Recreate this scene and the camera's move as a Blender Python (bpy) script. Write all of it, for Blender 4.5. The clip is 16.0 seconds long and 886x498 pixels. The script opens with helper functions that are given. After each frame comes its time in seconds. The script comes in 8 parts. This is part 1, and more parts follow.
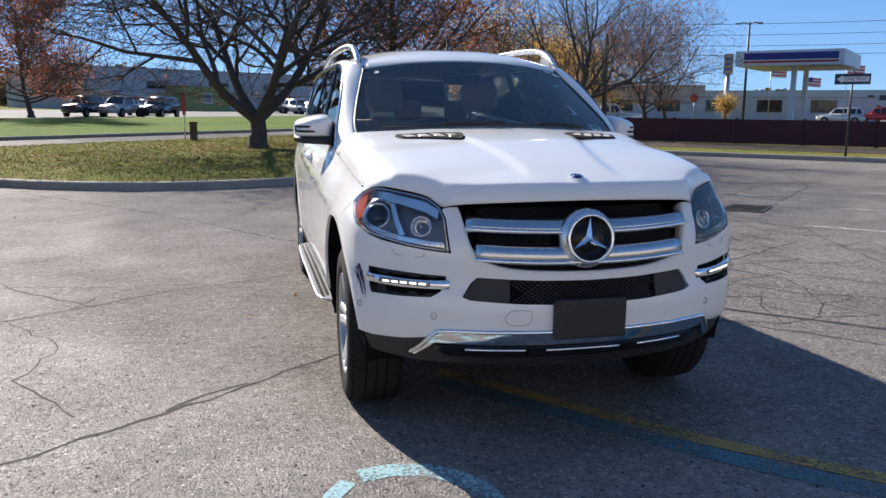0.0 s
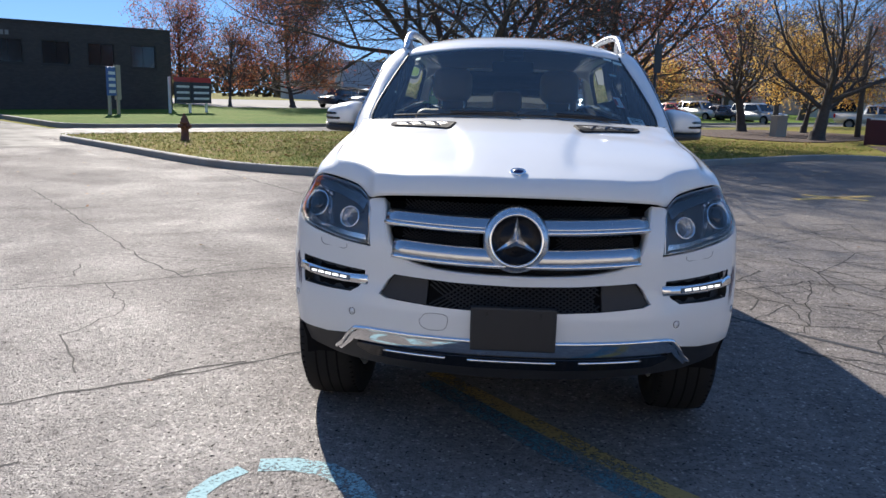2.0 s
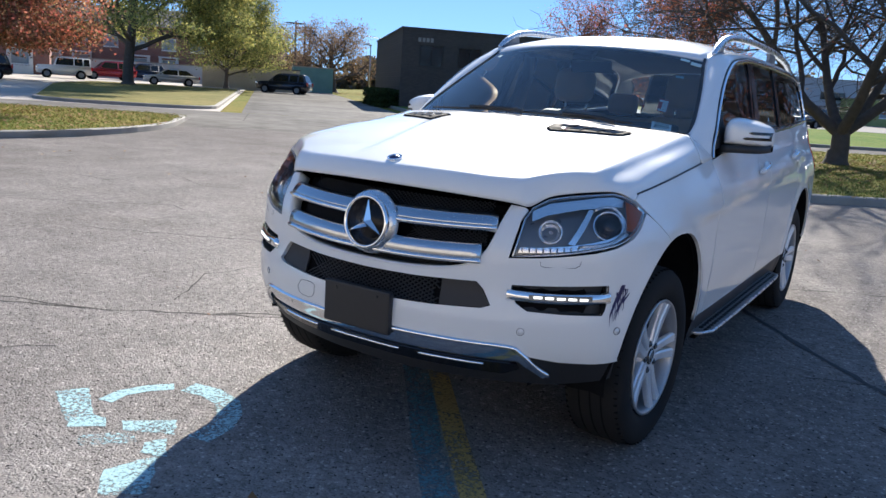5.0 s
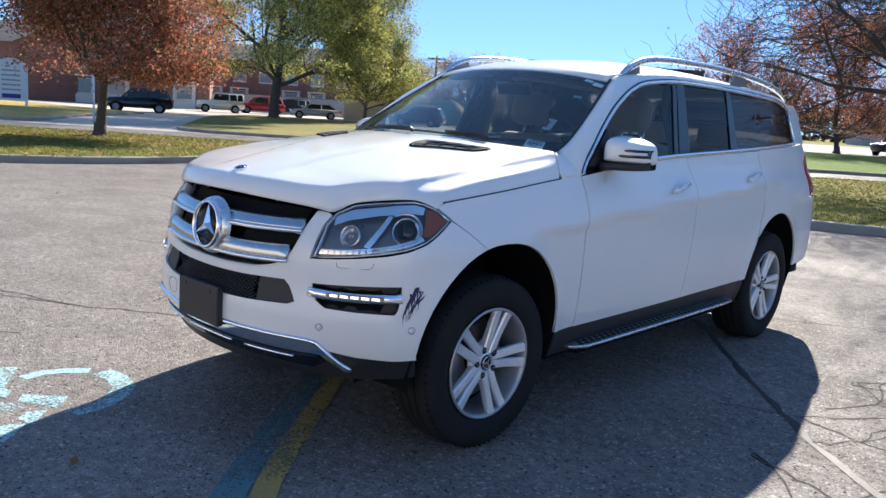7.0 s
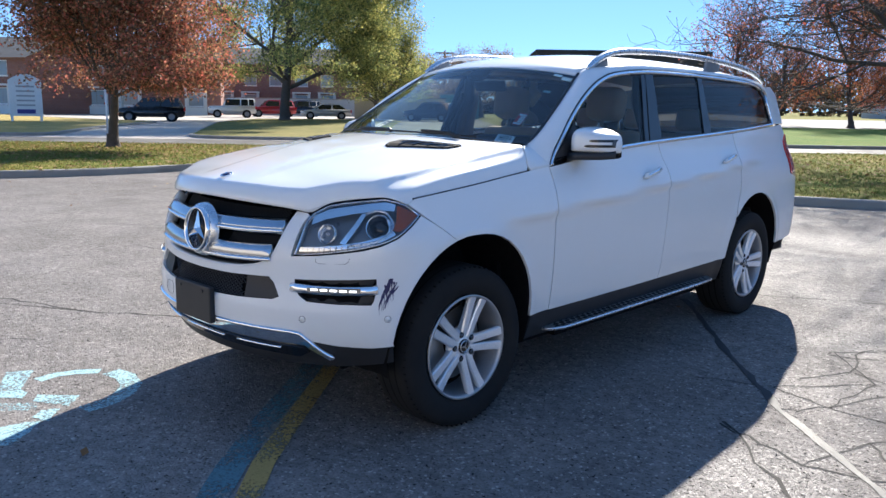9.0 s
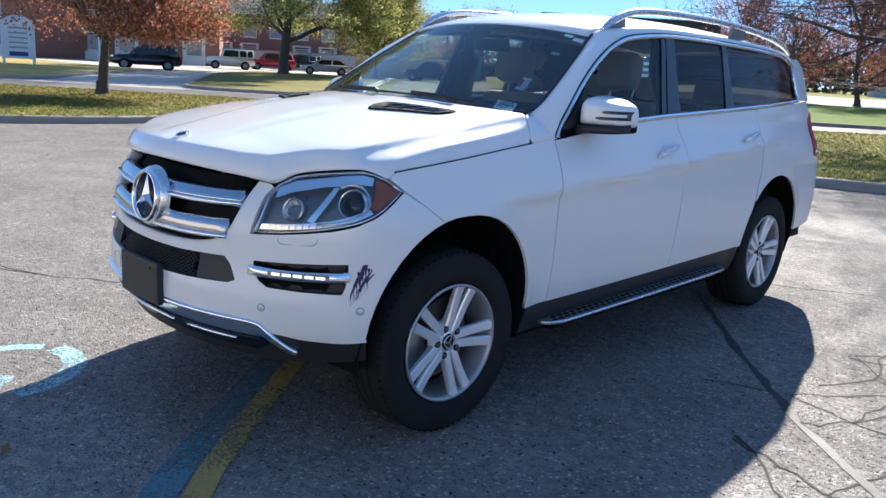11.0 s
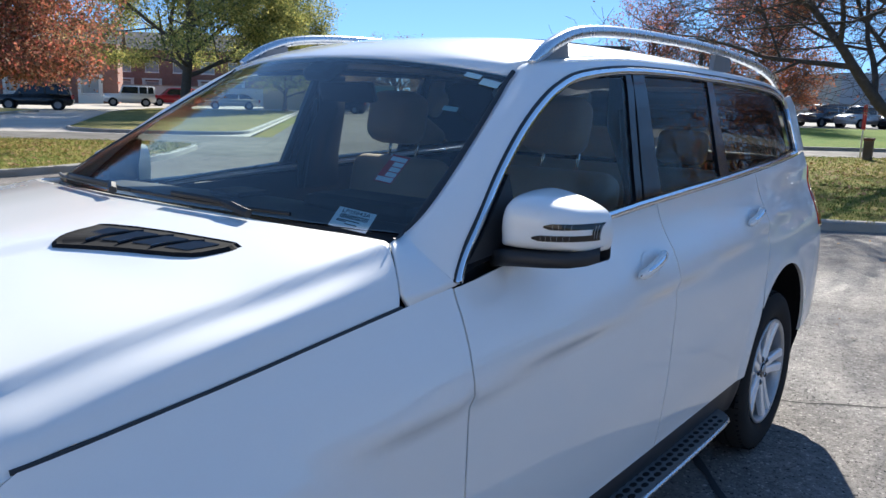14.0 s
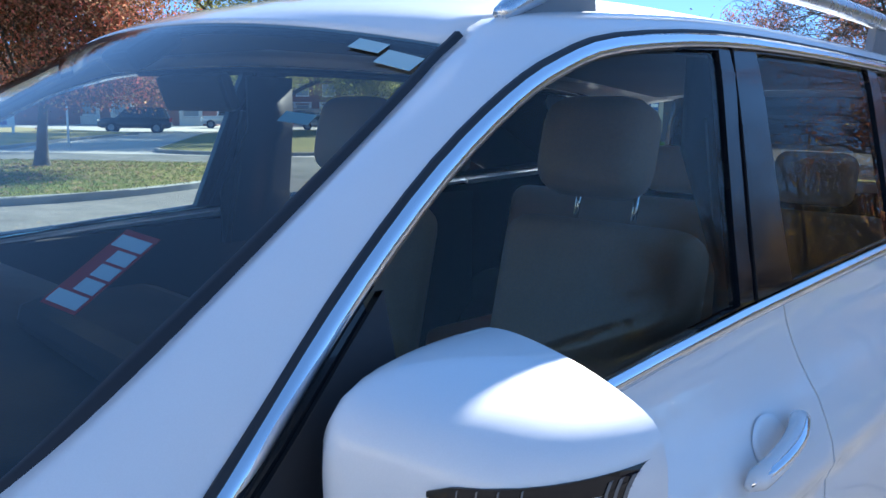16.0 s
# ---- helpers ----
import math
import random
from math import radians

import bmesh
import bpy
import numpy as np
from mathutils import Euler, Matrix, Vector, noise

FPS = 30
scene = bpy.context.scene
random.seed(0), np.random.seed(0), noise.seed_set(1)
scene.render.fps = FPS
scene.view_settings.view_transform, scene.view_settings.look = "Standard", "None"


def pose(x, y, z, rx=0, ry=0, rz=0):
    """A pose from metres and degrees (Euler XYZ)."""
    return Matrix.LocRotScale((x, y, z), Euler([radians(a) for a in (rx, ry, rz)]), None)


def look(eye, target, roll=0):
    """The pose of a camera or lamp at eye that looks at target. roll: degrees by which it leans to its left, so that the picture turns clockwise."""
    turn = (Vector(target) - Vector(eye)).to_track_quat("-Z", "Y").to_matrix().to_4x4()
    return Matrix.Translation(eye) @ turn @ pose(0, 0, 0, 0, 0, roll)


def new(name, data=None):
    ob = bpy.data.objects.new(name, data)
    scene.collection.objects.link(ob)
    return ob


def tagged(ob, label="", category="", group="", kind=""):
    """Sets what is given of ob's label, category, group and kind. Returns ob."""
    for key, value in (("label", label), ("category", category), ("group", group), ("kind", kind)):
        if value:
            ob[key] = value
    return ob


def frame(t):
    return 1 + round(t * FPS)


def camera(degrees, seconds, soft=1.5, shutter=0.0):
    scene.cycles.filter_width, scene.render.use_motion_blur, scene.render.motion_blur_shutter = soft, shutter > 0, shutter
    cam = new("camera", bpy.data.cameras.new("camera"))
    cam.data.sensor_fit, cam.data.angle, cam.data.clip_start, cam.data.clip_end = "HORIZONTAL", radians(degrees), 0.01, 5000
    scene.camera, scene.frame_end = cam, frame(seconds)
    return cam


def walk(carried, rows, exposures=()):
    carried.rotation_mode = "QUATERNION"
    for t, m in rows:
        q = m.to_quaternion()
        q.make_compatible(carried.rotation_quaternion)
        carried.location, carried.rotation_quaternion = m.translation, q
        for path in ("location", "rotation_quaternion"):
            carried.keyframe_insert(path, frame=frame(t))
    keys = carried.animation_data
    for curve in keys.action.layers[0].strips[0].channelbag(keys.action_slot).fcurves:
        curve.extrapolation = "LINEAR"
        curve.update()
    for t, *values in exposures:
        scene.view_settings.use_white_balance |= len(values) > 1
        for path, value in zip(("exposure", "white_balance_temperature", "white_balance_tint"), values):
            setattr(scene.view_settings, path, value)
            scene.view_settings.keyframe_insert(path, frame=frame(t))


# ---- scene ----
cam = camera(58.4, 16.0)
PATH = [
    (0, (-1.37, -2.953, 1.458), (-0.894, -1.043, 1.104), 0.5),
    (0.5, (-1.072, -2.935, 1.448), (-0.776, -0.99, 1.087), -0.1),
    (1, (-0.751, -2.945, 1.468), (-0.609, -0.981, 1.118), 0.3),
    (1.5, (-0.427, -2.964, 1.471), (-0.398, -0.995, 1.12), 1.4),
    (2, (-0.097, -2.856, 1.435), (-0.215, -0.895, 1.062), 1.5),
    (2.5, (0.217, -2.793, 1.446), (-0.054, -0.852, 1.045), 1.2),
    (3, (0.535, -2.726, 1.445), (0.106, -0.821, 1.011), 1.4),
    (3.5, (0.869, -2.581, 1.426), (0.244, -0.732, 0.989), 1.6),
    (5.8, (2.363, -2.089, 1.449), (1.173, -0.522, 1.09), 4.3),
    (6, (2.488, -1.989, 1.437), (1.266, -0.444, 1.089), 4.1),
    (6.5, (2.775, -1.844, 1.455), (1.485, -0.351, 1.128), 4.3),
    (7, (3.024, -1.74, 1.461), (1.685, -0.294, 1.123), 3.8),
    (7.5, (3.208, -1.663, 1.47), (1.85, -0.239, 1.114), 2.5),
    (8, (3.333, -1.787, 1.482), (1.962, -0.373, 1.134), 0.9),
    (10.5, (3.229, -1.551, 1.511), (1.867, -0.142, 1.113), 2.3),
    (11, (3.017, -1.395, 1.496), (1.67, 0.014, 1.048), 3.4),
    (11.5, (2.806, -1.208, 1.519), (1.473, 0.197, 1.021), 3.3),
    (12, (2.595, -0.96, 1.553), (1.257, 0.435, 1.04), 2.2),
    (12.5, (2.341, -0.726, 1.557), (1.049, 0.723, 1.076), 1.6),
    (13, (2.165, -0.483, 1.608), (0.941, 1.044, 1.197), 0.8),
    (13.5, (2.044, -0.128, 1.621), (0.841, 1.425, 1.244), 1.2),
    (14, (1.922, 0.153, 1.616), (0.709, 1.699, 1.244), 1.8),
    (14.5, (1.78, 0.442, 1.626), (0.536, 1.966, 1.265), 2.1),
    (15, (1.657, 0.787, 1.632), (0.354, 2.267, 1.298), 2.2),
    (15.5, (1.490, 1.071, 1.611), (0.153, 2.524, 1.296), 1.5),
    (16, (1.369, 1.337, 1.596), (-0.025, 2.732, 1.264), 1.0),
]
walk(cam, [(t, look(eye, target, roll)) for t, eye, target, roll in PATH], [(0, 1.05, 6290, 11), (3.5, 1.08, 6140, 11), (6, 1.48, 6250, 9), (7, 1.53, 6350, 9), (8, 1.57, 6150, 9), (10.5, 1.58, 6100, 9), (12, 1.62, 6180, 7), (12.6, 1.62, 6280, 7), (13, 1.45, 6180, 7), (14, 1.37, 6120, 7), (15, 1.39, 5870, 7), (16, 1.80, 5770, 7)])

# ---- world and sun ----
SUN_AZ, SUN_EL = 24.0, 30.5          # degrees: from +Y towards -X, and above the horizon
world = bpy.data.worlds.new("sky")
scene.world = world
world.use_nodes = True
wn = world.node_tree
sky = wn.nodes.new("ShaderNodeTexSky")
sky.sky_type = 'NISHITA'
sky.sun_disc = False
sky.sun_elevation = radians(SUN_EL)
sky.sun_rotation = radians(-SUN_AZ)
sky.air_density, sky.dust_density, sky.ozone_density = 0.55, 0.0, 3.0
soft = wn.nodes.new("ShaderNodeGamma")           # evens the bright horizon against the zenith
soft.inputs[1].default_value = 0.5
tint = wn.nodes.new("ShaderNodeMix")
tint.data_type, tint.blend_type = "RGBA", "MULTIPLY"
tint.inputs[0].default_value = 1.0
tint.inputs[7].default_value = (0.60, 0.905, 1.31, 1)
wn.links.new(sky.outputs[0], soft.inputs[0])
wn.links.new(soft.outputs[0], tint.inputs[6])
wn.links.new(tint.outputs[2], wn.nodes["Background"].inputs[0])
wn.nodes["Background"].inputs[1].default_value = 0.129
sun_data = bpy.data.lights.new("sun", "SUN")
sun_data.energy, sun_data.angle, sun_data.color = 4.6, radians(0.55), (1.0, 0.91, 0.79)
sun = new("sun", sun_data)
sun_dir = Vector((-math.sin(radians(SUN_AZ)) * math.cos(radians(SUN_EL)), math.cos(radians(SUN_AZ)) * math.cos(radians(SUN_EL)), math.sin(radians(SUN_EL))))
sun.matrix_world = look(sun_dir * 60, (0, 0, 0))


# ---- materials ----
def principled(name):
    m = bpy.data.materials.new(name)
    m.use_nodes = True
    return m, m.node_tree, m.node_tree.nodes["Principled BSDF"]


def rgb(c):
    return (*c, 1.0)


def noise_node(nt, scale, detail=4.0, rough=0.55, vec=None, distortion=0.0):
    n = nt.nodes.new("ShaderNodeTexNoise")
    n.inputs["Scale"].default_value, n.inputs["Detail"].default_value = scale, detail
    n.inputs["Roughness"].default_value, n.inputs["Distortion"].default_value = rough, distortion
    if vec is not None:
        nt.links.new(vec, n.inputs["Vector"])
    return n


def ramp(nt, src, stops):
    r = nt.nodes.new("ShaderNodeValToRGB")
    while len(r.color_ramp.elements) < len(stops):
        r.color_ramp.elements.new(0.5)
    for e, (p, c) in zip(r.color_ramp.elements, stops):
        e.position, e.color = p, (rgb(c) if isinstance(c, tuple) else (c, c, c, 1))
    nt.links.new(src, r.inputs[0])
    return r


def mix(nt, fac, a, b, mode="MIX"):
    n = nt.nodes.new("ShaderNodeMix")
    n.data_type, n.blend_type = "RGBA", mode
    for k, v in ((0, fac), (6, a), (7, b)):
        sock = n.inputs[k]
        if isinstance(v, (int, float)):
            sock.default_value = v if k == 0 else (v, v, v, 1)
        elif isinstance(v, tuple):
            sock.default_value = rgb(v)
        else:
            nt.links.new(v, sock)
    return n.outputs[2]


def bump(nt, bsdf, height, strength, dist):
    b = nt.nodes.new("ShaderNodeBump")
    b.inputs["Strength"].default_value, b.inputs["Distance"].default_value = strength, dist
    nt.links.new(height, b.inputs["Height"])
    nt.links.new(b.outputs[0], bsdf.inputs["Normal"])


def coords(nt, kind="Object"):
    return nt.nodes.new("ShaderNodeTexCoord").outputs[kind]


def surface(name, c1, c2, scale=3.0, fine=60.0, rough=0.6, metal=0.0, relief=0.0, dist=0.004, coat=0.0, vary=0.0, rough_vary=0.1):
    """A two-scale surface: broad stains between c1 and c2, fine grain on top, optional relief."""
    m, nt, b = principled(name)
    co = coords(nt)
    broad, grain = noise_node(nt, scale, 5, 0.6, co), noise_node(nt, fine, 3, 0.6, co)
    col = mix(nt, ramp(nt, broad.outputs[0], [(0.3, 0.0), (0.7, 1.0)]).outputs[0], c1, c2)
    col = mix(nt, 0.25, col, ramp(nt, grain.outputs[0], [(0.3, 0.5), (0.7, 1.0)]).outputs[0], "MULTIPLY")
    if vary:
        info = nt.nodes.new("ShaderNodeObjectInfo")
        col = mix(nt, vary, col, ramp(nt, info.outputs["Random"], [(0.0, 0.35), (1.0, 1.0)]).outputs[0], "MULTIPLY")
    nt.links.new(col, b.inputs["Base Color"])
    b.inputs["Metallic"].default_value = metal
    b.inputs["Coat Weight"].default_value = coat
    r = ramp(nt, broad.outputs[0], [(0.2, max(0.02, rough - rough_vary)), (0.8, min(1.0, rough + rough_vary))])
    nt.links.new(r.outputs[0], b.inputs["Roughness"])
    if relief:
        bump(nt, b, grain.outputs[0], relief, dist)
    return m


def plain(name, c, rough=0.5, metal=0.0, coat=0.0, spec=0.5):
    m, nt, b = principled(name)
    b.inputs["Base Color"].default_value = rgb(c)
    b.inputs["Roughness"].default_value, b.inputs["Metallic"].default_value = rough, metal
    b.inputs["Coat Weight"].default_value = coat
    b.inputs["Specular IOR Level"].default_value = spec
    g = noise_node(nt, 35, 3, 0.5, coords(nt))
    r = ramp(nt, g.outputs[0], [(0.2, max(0.01, rough * 0.85)), (0.8, min(1.0, rough * 1.15))])
    nt.links.new(r.outputs[0], b.inputs["Roughness"])
    return m


def matte_gloss(nt, colour, height, strength, dist, gloss, rough):
    """Rough ground: matte colour plus a faint sheen that does not grow at grazing angles, as on pitted stone."""
    d, g, add, bp = (nt.nodes.new(n) for n in ("ShaderNodeBsdfDiffuse", "ShaderNodeBsdfGlossy", "ShaderNodeAddShader", "ShaderNodeBump"))
    nt.links.new(colour, d.inputs["Color"])
    nt.links.new(gloss, g.inputs["Color"])
    g.inputs["Roughness"].default_value = rough
    bp.inputs["Strength"].default_value, bp.inputs["Distance"].default_value = strength, dist
    nt.links.new(height, bp.inputs["Height"])
    for n in (d, g):
        nt.links.new(bp.outputs[0], n.inputs["Normal"])
    nt.links.new(d.outputs[0], add.inputs[0])
    nt.links.new(g.outputs[0], add.inputs[1])
    nt.links.new(add.outputs[0], nt.nodes["Material Output"].inputs[0])


def asphalt_material():
    """Worn asphalt: pale stone chips in a darker binder, pitted, with broad stains."""
    m, nt, b = principled("asphalt")
    co = coords(nt)
    patch, mid = noise_node(nt, 0.12, 5, 0.6, co), noise_node(nt, 1.7, 5, 0.65, co)
    pits, fine = noise_node(nt, 46, 3, 0.66, co, 0.4), noise_node(nt, 300, 2, 0.6, co)
    chips = nt.nodes.new("ShaderNodeTexVoronoi")
    chips.inputs["Scale"].default_value = 92
    nt.links.new(co, chips.inputs["Vector"])
    tone = nt.nodes.new("ShaderNodeSeparateColor")
    nt.links.new(chips.outputs["Color"], tone.inputs[0])
    col = mix(nt, ramp(nt, patch.outputs[0], [(0.35, 0.0), (0.65, 1.0)]).outputs[0], (0.258, 0.234, 0.216), (0.360, 0.330, 0.304))
    col = mix(nt, 0.7, col, ramp(nt, mid.outputs[0], [(0.3, 0.55), (0.72, 1.0)]).outputs[0], "MULTIPLY")
    col = mix(nt, 0.8, col, ramp(nt, tone.outputs[0], [(0.0, 0.55), (0.4, 0.88), (0.85, 1.0), (1.0, 1.0)]).outputs[0], "MULTIPLY")
    col = mix(nt, ramp(nt, tone.outputs[1], [(0.94, 0.0), (0.97, 0.7)]).outputs[0], col, (0.50, 0.47, 0.42))
    hole = ramp(nt, pits.outputs[0], [(0.33, 1.0), (0.40, 0.0)])
    col = mix(nt, hole.outputs[0], col, (0.022, 0.021, 0.020))
    blot = noise_node(nt, 16, 4, 0.7, co)
    col = mix(nt, 1.0, col, ramp(nt, blot.outputs[0], [(0.34, 0.66), (0.62, 1.0)]).outputs[0], "MULTIPLY")
    streak = noise_node(nt, 0.55, 6, 0.72, co, 0.8)
    sheen = mix(nt, 1.0, ramp(nt, streak.outputs[0], [(0.34, 0.006), (0.66, 0.040)]).outputs[0], ramp(nt, hole.outputs[0], [(0.0, 1.0), (1.0, 0.0)]).outputs[0], "MULTIPLY")
    h = mix(nt, 0.5, ramp(nt, chips.outputs["Distance"], [(0.0, 1.0), (0.7, 0.0)]).outputs[0], ramp(nt, pits.outputs[0], [(0.28, 0.0), (0.45, 1.0)]).outputs[0])
    matte_gloss(nt, col, mix(nt, 0.2, h, fine.outputs[0]), 0.9, 0.009, sheen, 0.32)
    return m


def road_material():
    """Old pale concrete with tyre-darkened lanes of stains."""
    m, nt, b = principled("road_concrete")
    co = coords(nt)
    broad, mid, grain = noise_node(nt, 0.22, 5, 0.6, co), noise_node(nt, 1.6, 5, 0.65, co), noise_node(nt, 70, 3, 0.6, co)
    col = mix(nt, ramp(nt, broad.outputs[0], [(0.35, 0.0), (0.65, 1.0)]).outputs[0], (0.17, 0.16, 0.145), (0.27, 0.255, 0.228))
    col = mix(nt, 0.6, col, ramp(nt, mid.outputs[0], [(0.3, 0.6), (0.7, 1.0)]).outputs[0], "MULTIPLY")
    col = mix(nt, 0.35, col, ramp(nt, grain.outputs[0], [(0.3, 0.5), (0.7, 1.0)]).outputs[0], "MULTIPLY")
    matte_gloss(nt, col, grain.outputs[0], 0.5, 0.004, ramp(nt, mid.outputs[0], [(0.35, 0.015), (0.65, 0.05)]).outputs[0], 0.45)
    return m


def paint_material(name, c, wear=0.5):
    """Worn road paint: it breaks up and lets the asphalt below show through."""
    m, nt, b = principled(name)
    co = coords(nt)
    big, grit = noise_node(nt, 2.2, 5, 0.65, co), noise_node(nt, 60, 4, 0.75, co)
    worn = mix(nt, 0.55, big.outputs[0], grit.outputs[0])
    f = ramp(nt, worn, [(wear - 0.04, 0.0), (wear + 0.05, 1.0)])
    col = mix(nt, 0.5, c, ramp(nt, grit.outputs[0], [(0.35, 0.55), (0.65, 1.0)]).outputs[0], "MULTIPLY")
    nt.links.new(col, b.inputs["Base Color"])
    b.inputs["Roughness"].default_value, b.inputs["Specular IOR Level"].default_value = 0.8, 0.1
    bump(nt, b, grit.outputs[0], 0.4, 0.004)
    clear, mx = nt.nodes.new("ShaderNodeBsdfTransparent"), nt.nodes.new("ShaderNodeMixShader")
    nt.links.new(f.outputs[0], mx.inputs[0])
    nt.links.new(clear.outputs[0], mx.inputs[1])
    nt.links.new(b.outputs[0], mx.inputs[2])
    nt.links.new(mx.outputs[0], nt.nodes["Material Output"].inputs[0])
    return m


def grass_material(name="grass", green=(0.15, 0.19, 0.035), dry=(0.27, 0.235, 0.055), straw=(0.38, 0.27, 0.10)):
    m, nt, b = principled(name)
    co = coords(nt)
    a, c, d = noise_node(nt, 0.16, 4, 0.6, co), noise_node(nt, 1.6, 5, 0.7, co), noise_node(nt, 38, 3, 0.7, co)
    col = mix(nt, ramp(nt, a.outputs[0], [(0.38, 0.0), (0.62, 1.0)]).outputs[0], green, dry)
    col = mix(nt, ramp(nt, c.outputs[0], [(0.45, 0.0), (0.7, 0.75)]).outputs[0], col, straw)
    col = mix(nt, 0.7, col, ramp(nt, d.outputs[0], [(0.32, 0.30), (0.66, 1.0)]).outputs[0], "MULTIPLY")
    nt.links.new(col, b.inputs["Base Color"])
    b.inputs["Roughness"].default_value, b.inputs["Specular IOR Level"].default_value = 0.95, 0.05
    bump(nt, b, d.outputs[0], 0.6, 0.03)
    return m


def leaf_material(name, stops, trans=0.35):
    m, nt, b = principled(name)
    geo = nt.nodes.new("ShaderNodeNewGeometry")
    r = ramp(nt, geo.outputs["Random Per Island"], stops)
    nt.links.new(r.outputs[0], b.inputs["Base Color"])
    b.inputs["Roughness"].default_value, b.inputs["Specular IOR Level"].default_value = 0.8, 0.15
    tr = nt.nodes.new("ShaderNodeBsdfTranslucent")
    nt.links.new(r.outputs[0], tr.inputs[0])
    mx = nt.nodes.new("ShaderNodeMixShader")
    mx.inputs[0].default_value = trans
    nt.links.new(b.outputs[0], mx.inputs[1])
    nt.links.new(tr.outputs[0], mx.inputs[2])
    nt.links.new(mx.outputs[0], nt.nodes["Material Output"].inputs[0])
    return m


def brick_material(name, c1, c2, mortar, w=0.22, h=0.075):
    m, nt, b = principled(name)
    co = coords(nt)
    mp = nt.nodes.new("ShaderNodeMapping")
    mp.inputs["Rotation"].default_value = (radians(90), 0, 0)
    nt.links.new(co, mp.inputs[0])
    br = nt.nodes.new("ShaderNodeTexBrick")
    br.inputs["Color1"].default_value, br.inputs["Color2"].default_value, br.inputs["Mortar"].default_value = rgb(c1), rgb(c2), rgb(mortar)
    br.inputs["Scale"].default_value, br.inputs["Brick Width"].default_value, br.inputs["Row Height"].default_value, br.inputs["Mortar Size"].default_value = 1.0, w, h, 0.008
    nt.links.new(mp.outputs[0], br.inputs["Vector"])
    st = noise_node(nt, 0.8, 5, 0.6, co)
    col = mix(nt, 0.5, br.outputs[0], ramp(nt, st.outputs[0], [(0.3, 0.6), (0.7, 1.0)]).outputs[0], "MULTIPLY")
    nt.links.new(col, b.inputs["Base Color"])
    b.inputs["Roughness"].default_value = 0.85
    bump(nt, b, br.outputs["Fac"], 0.3, -0.006)
    return m


def glass_material(name, tint=(1, 1, 1), rough=0.0, clear=0.9, ior=1.42):
    """Thin pane: mostly lets light through, mirrors the sky at its gloss."""
    m, nt, b = principled(name)
    t, g, mx, fr = (nt.nodes.new(n) for n in ("ShaderNodeBsdfTransparent", "ShaderNodeBsdfGlossy", "ShaderNodeMixShader", "ShaderNodeFresnel"))
    t.inputs[0].default_value = rgb(tuple(v * clear for v in tint))
    g.inputs["Roughness"].default_value = rough
    fr.inputs[0].default_value = ior
    nt.links.new(fr.outputs[0], mx.inputs[0])
    nt.links.new(t.outputs[0], mx.inputs[1])
    nt.links.new(g.outputs[0], mx.inputs[2])
    nt.links.new(mx.outputs[0], nt.nodes["Material Output"].inputs[0])
    return m


M_ASPHALT = asphalt_material()
M_ROAD = road_material()
M_KERB = surface("kerb_concrete", (0.24, 0.225, 0.20), (0.34, 0.32, 0.285), 1.4, 70, 0.85, relief=0.5)
M_FARLOT = surface("far_asphalt", (0.13, 0.125, 0.12), (0.19, 0.182, 0.172), 0.4, 12, 0.9, relief=0.3)
M_COURT = surface("court_concrete", (0.37, 0.325, 0.28), (0.50, 0.45, 0.39), 0.35, 9, 0.9, relief=0.3)
M_GRASS = grass_material()
M_GRASS_STRAW = grass_material("straw_grass", (0.38, 0.32, 0.11), (0.56, 0.42, 0.16), (0.64, 0.48, 0.21))
M_GRASS_DRY = grass_material("dry_grass", (0.17, 0.18, 0.06), (0.28, 0.25, 0.09), (0.40, 0.31, 0.14))
M_GRASS_LUSH = grass_material("lush_grass", (0.10, 0.19, 0.03), (0.15, 0.22, 0.04), (0.22, 0.24, 0.06))
M_YELLOW = paint_material("yellow_paint", (0.43, 0.30, 0.11), 0.465)
M_YELLOW_CROSS = paint_material("cross_yellow_paint", (0.62, 0.45, 0.17), 0.40)
M_YELLOW_FAINT = paint_material("faint_yellow_paint", (0.31, 0.265, 0.17), 0.60)
M_BLUE = paint_material("blue_paint", (0.12, 0.22, 0.25), 0.485)
M_CYAN = paint_material("light_blue_paint", (0.36, 0.54, 0.57), 0.455)
M_CYAN_FAINT = paint_material("faint_light_blue_paint", (0.36, 0.54, 0.57), 0.52)
M_WHITE_PAINT = paint_material("white_paint", (0.56, 0.54, 0.49), 0.47)
M_CRACK = surface("crack_dirt", (0.022, 0.02, 0.018), (0.04, 0.036, 0.03), 4, 90, 0.95)
M_TAR = surface("tar_seal", (0.018, 0.018, 0.02), (0.03, 0.03, 0.032), 3, 80, 0.7)
M_BARK = surface("bark", (0.058, 0.049, 0.042), (0.105, 0.088, 0.074), 6, 40, 0.95, relief=0.7, dist=0.02)
M_BRICK_DARK = brick_material("dark_brick", (0.060, 0.050, 0.045), (0.085, 0.07, 0.06), (0.05, 0.046, 0.042))
M_BRICK_RED = brick_material("red_brick", (0.24, 0.095, 0.07), (0.31, 0.125, 0.09), (0.26, 0.21, 0.18))
M_BEIGE = surface("beige_siding", (0.38, 0.33, 0.26), (0.46, 0.40, 0.32), 0.7, 30, 0.85)
M_STUCCO = surface("pale_stucco", (0.42, 0.385, 0.335), (0.52, 0.48, 0.425), 0.5, 40, 0.9, relief=0.3)
M_WAREHOUSE = surface("warehouse_panel", (0.40, 0.42, 0.44), (0.48, 0.50, 0.52), 0.25, 20, 0.7)
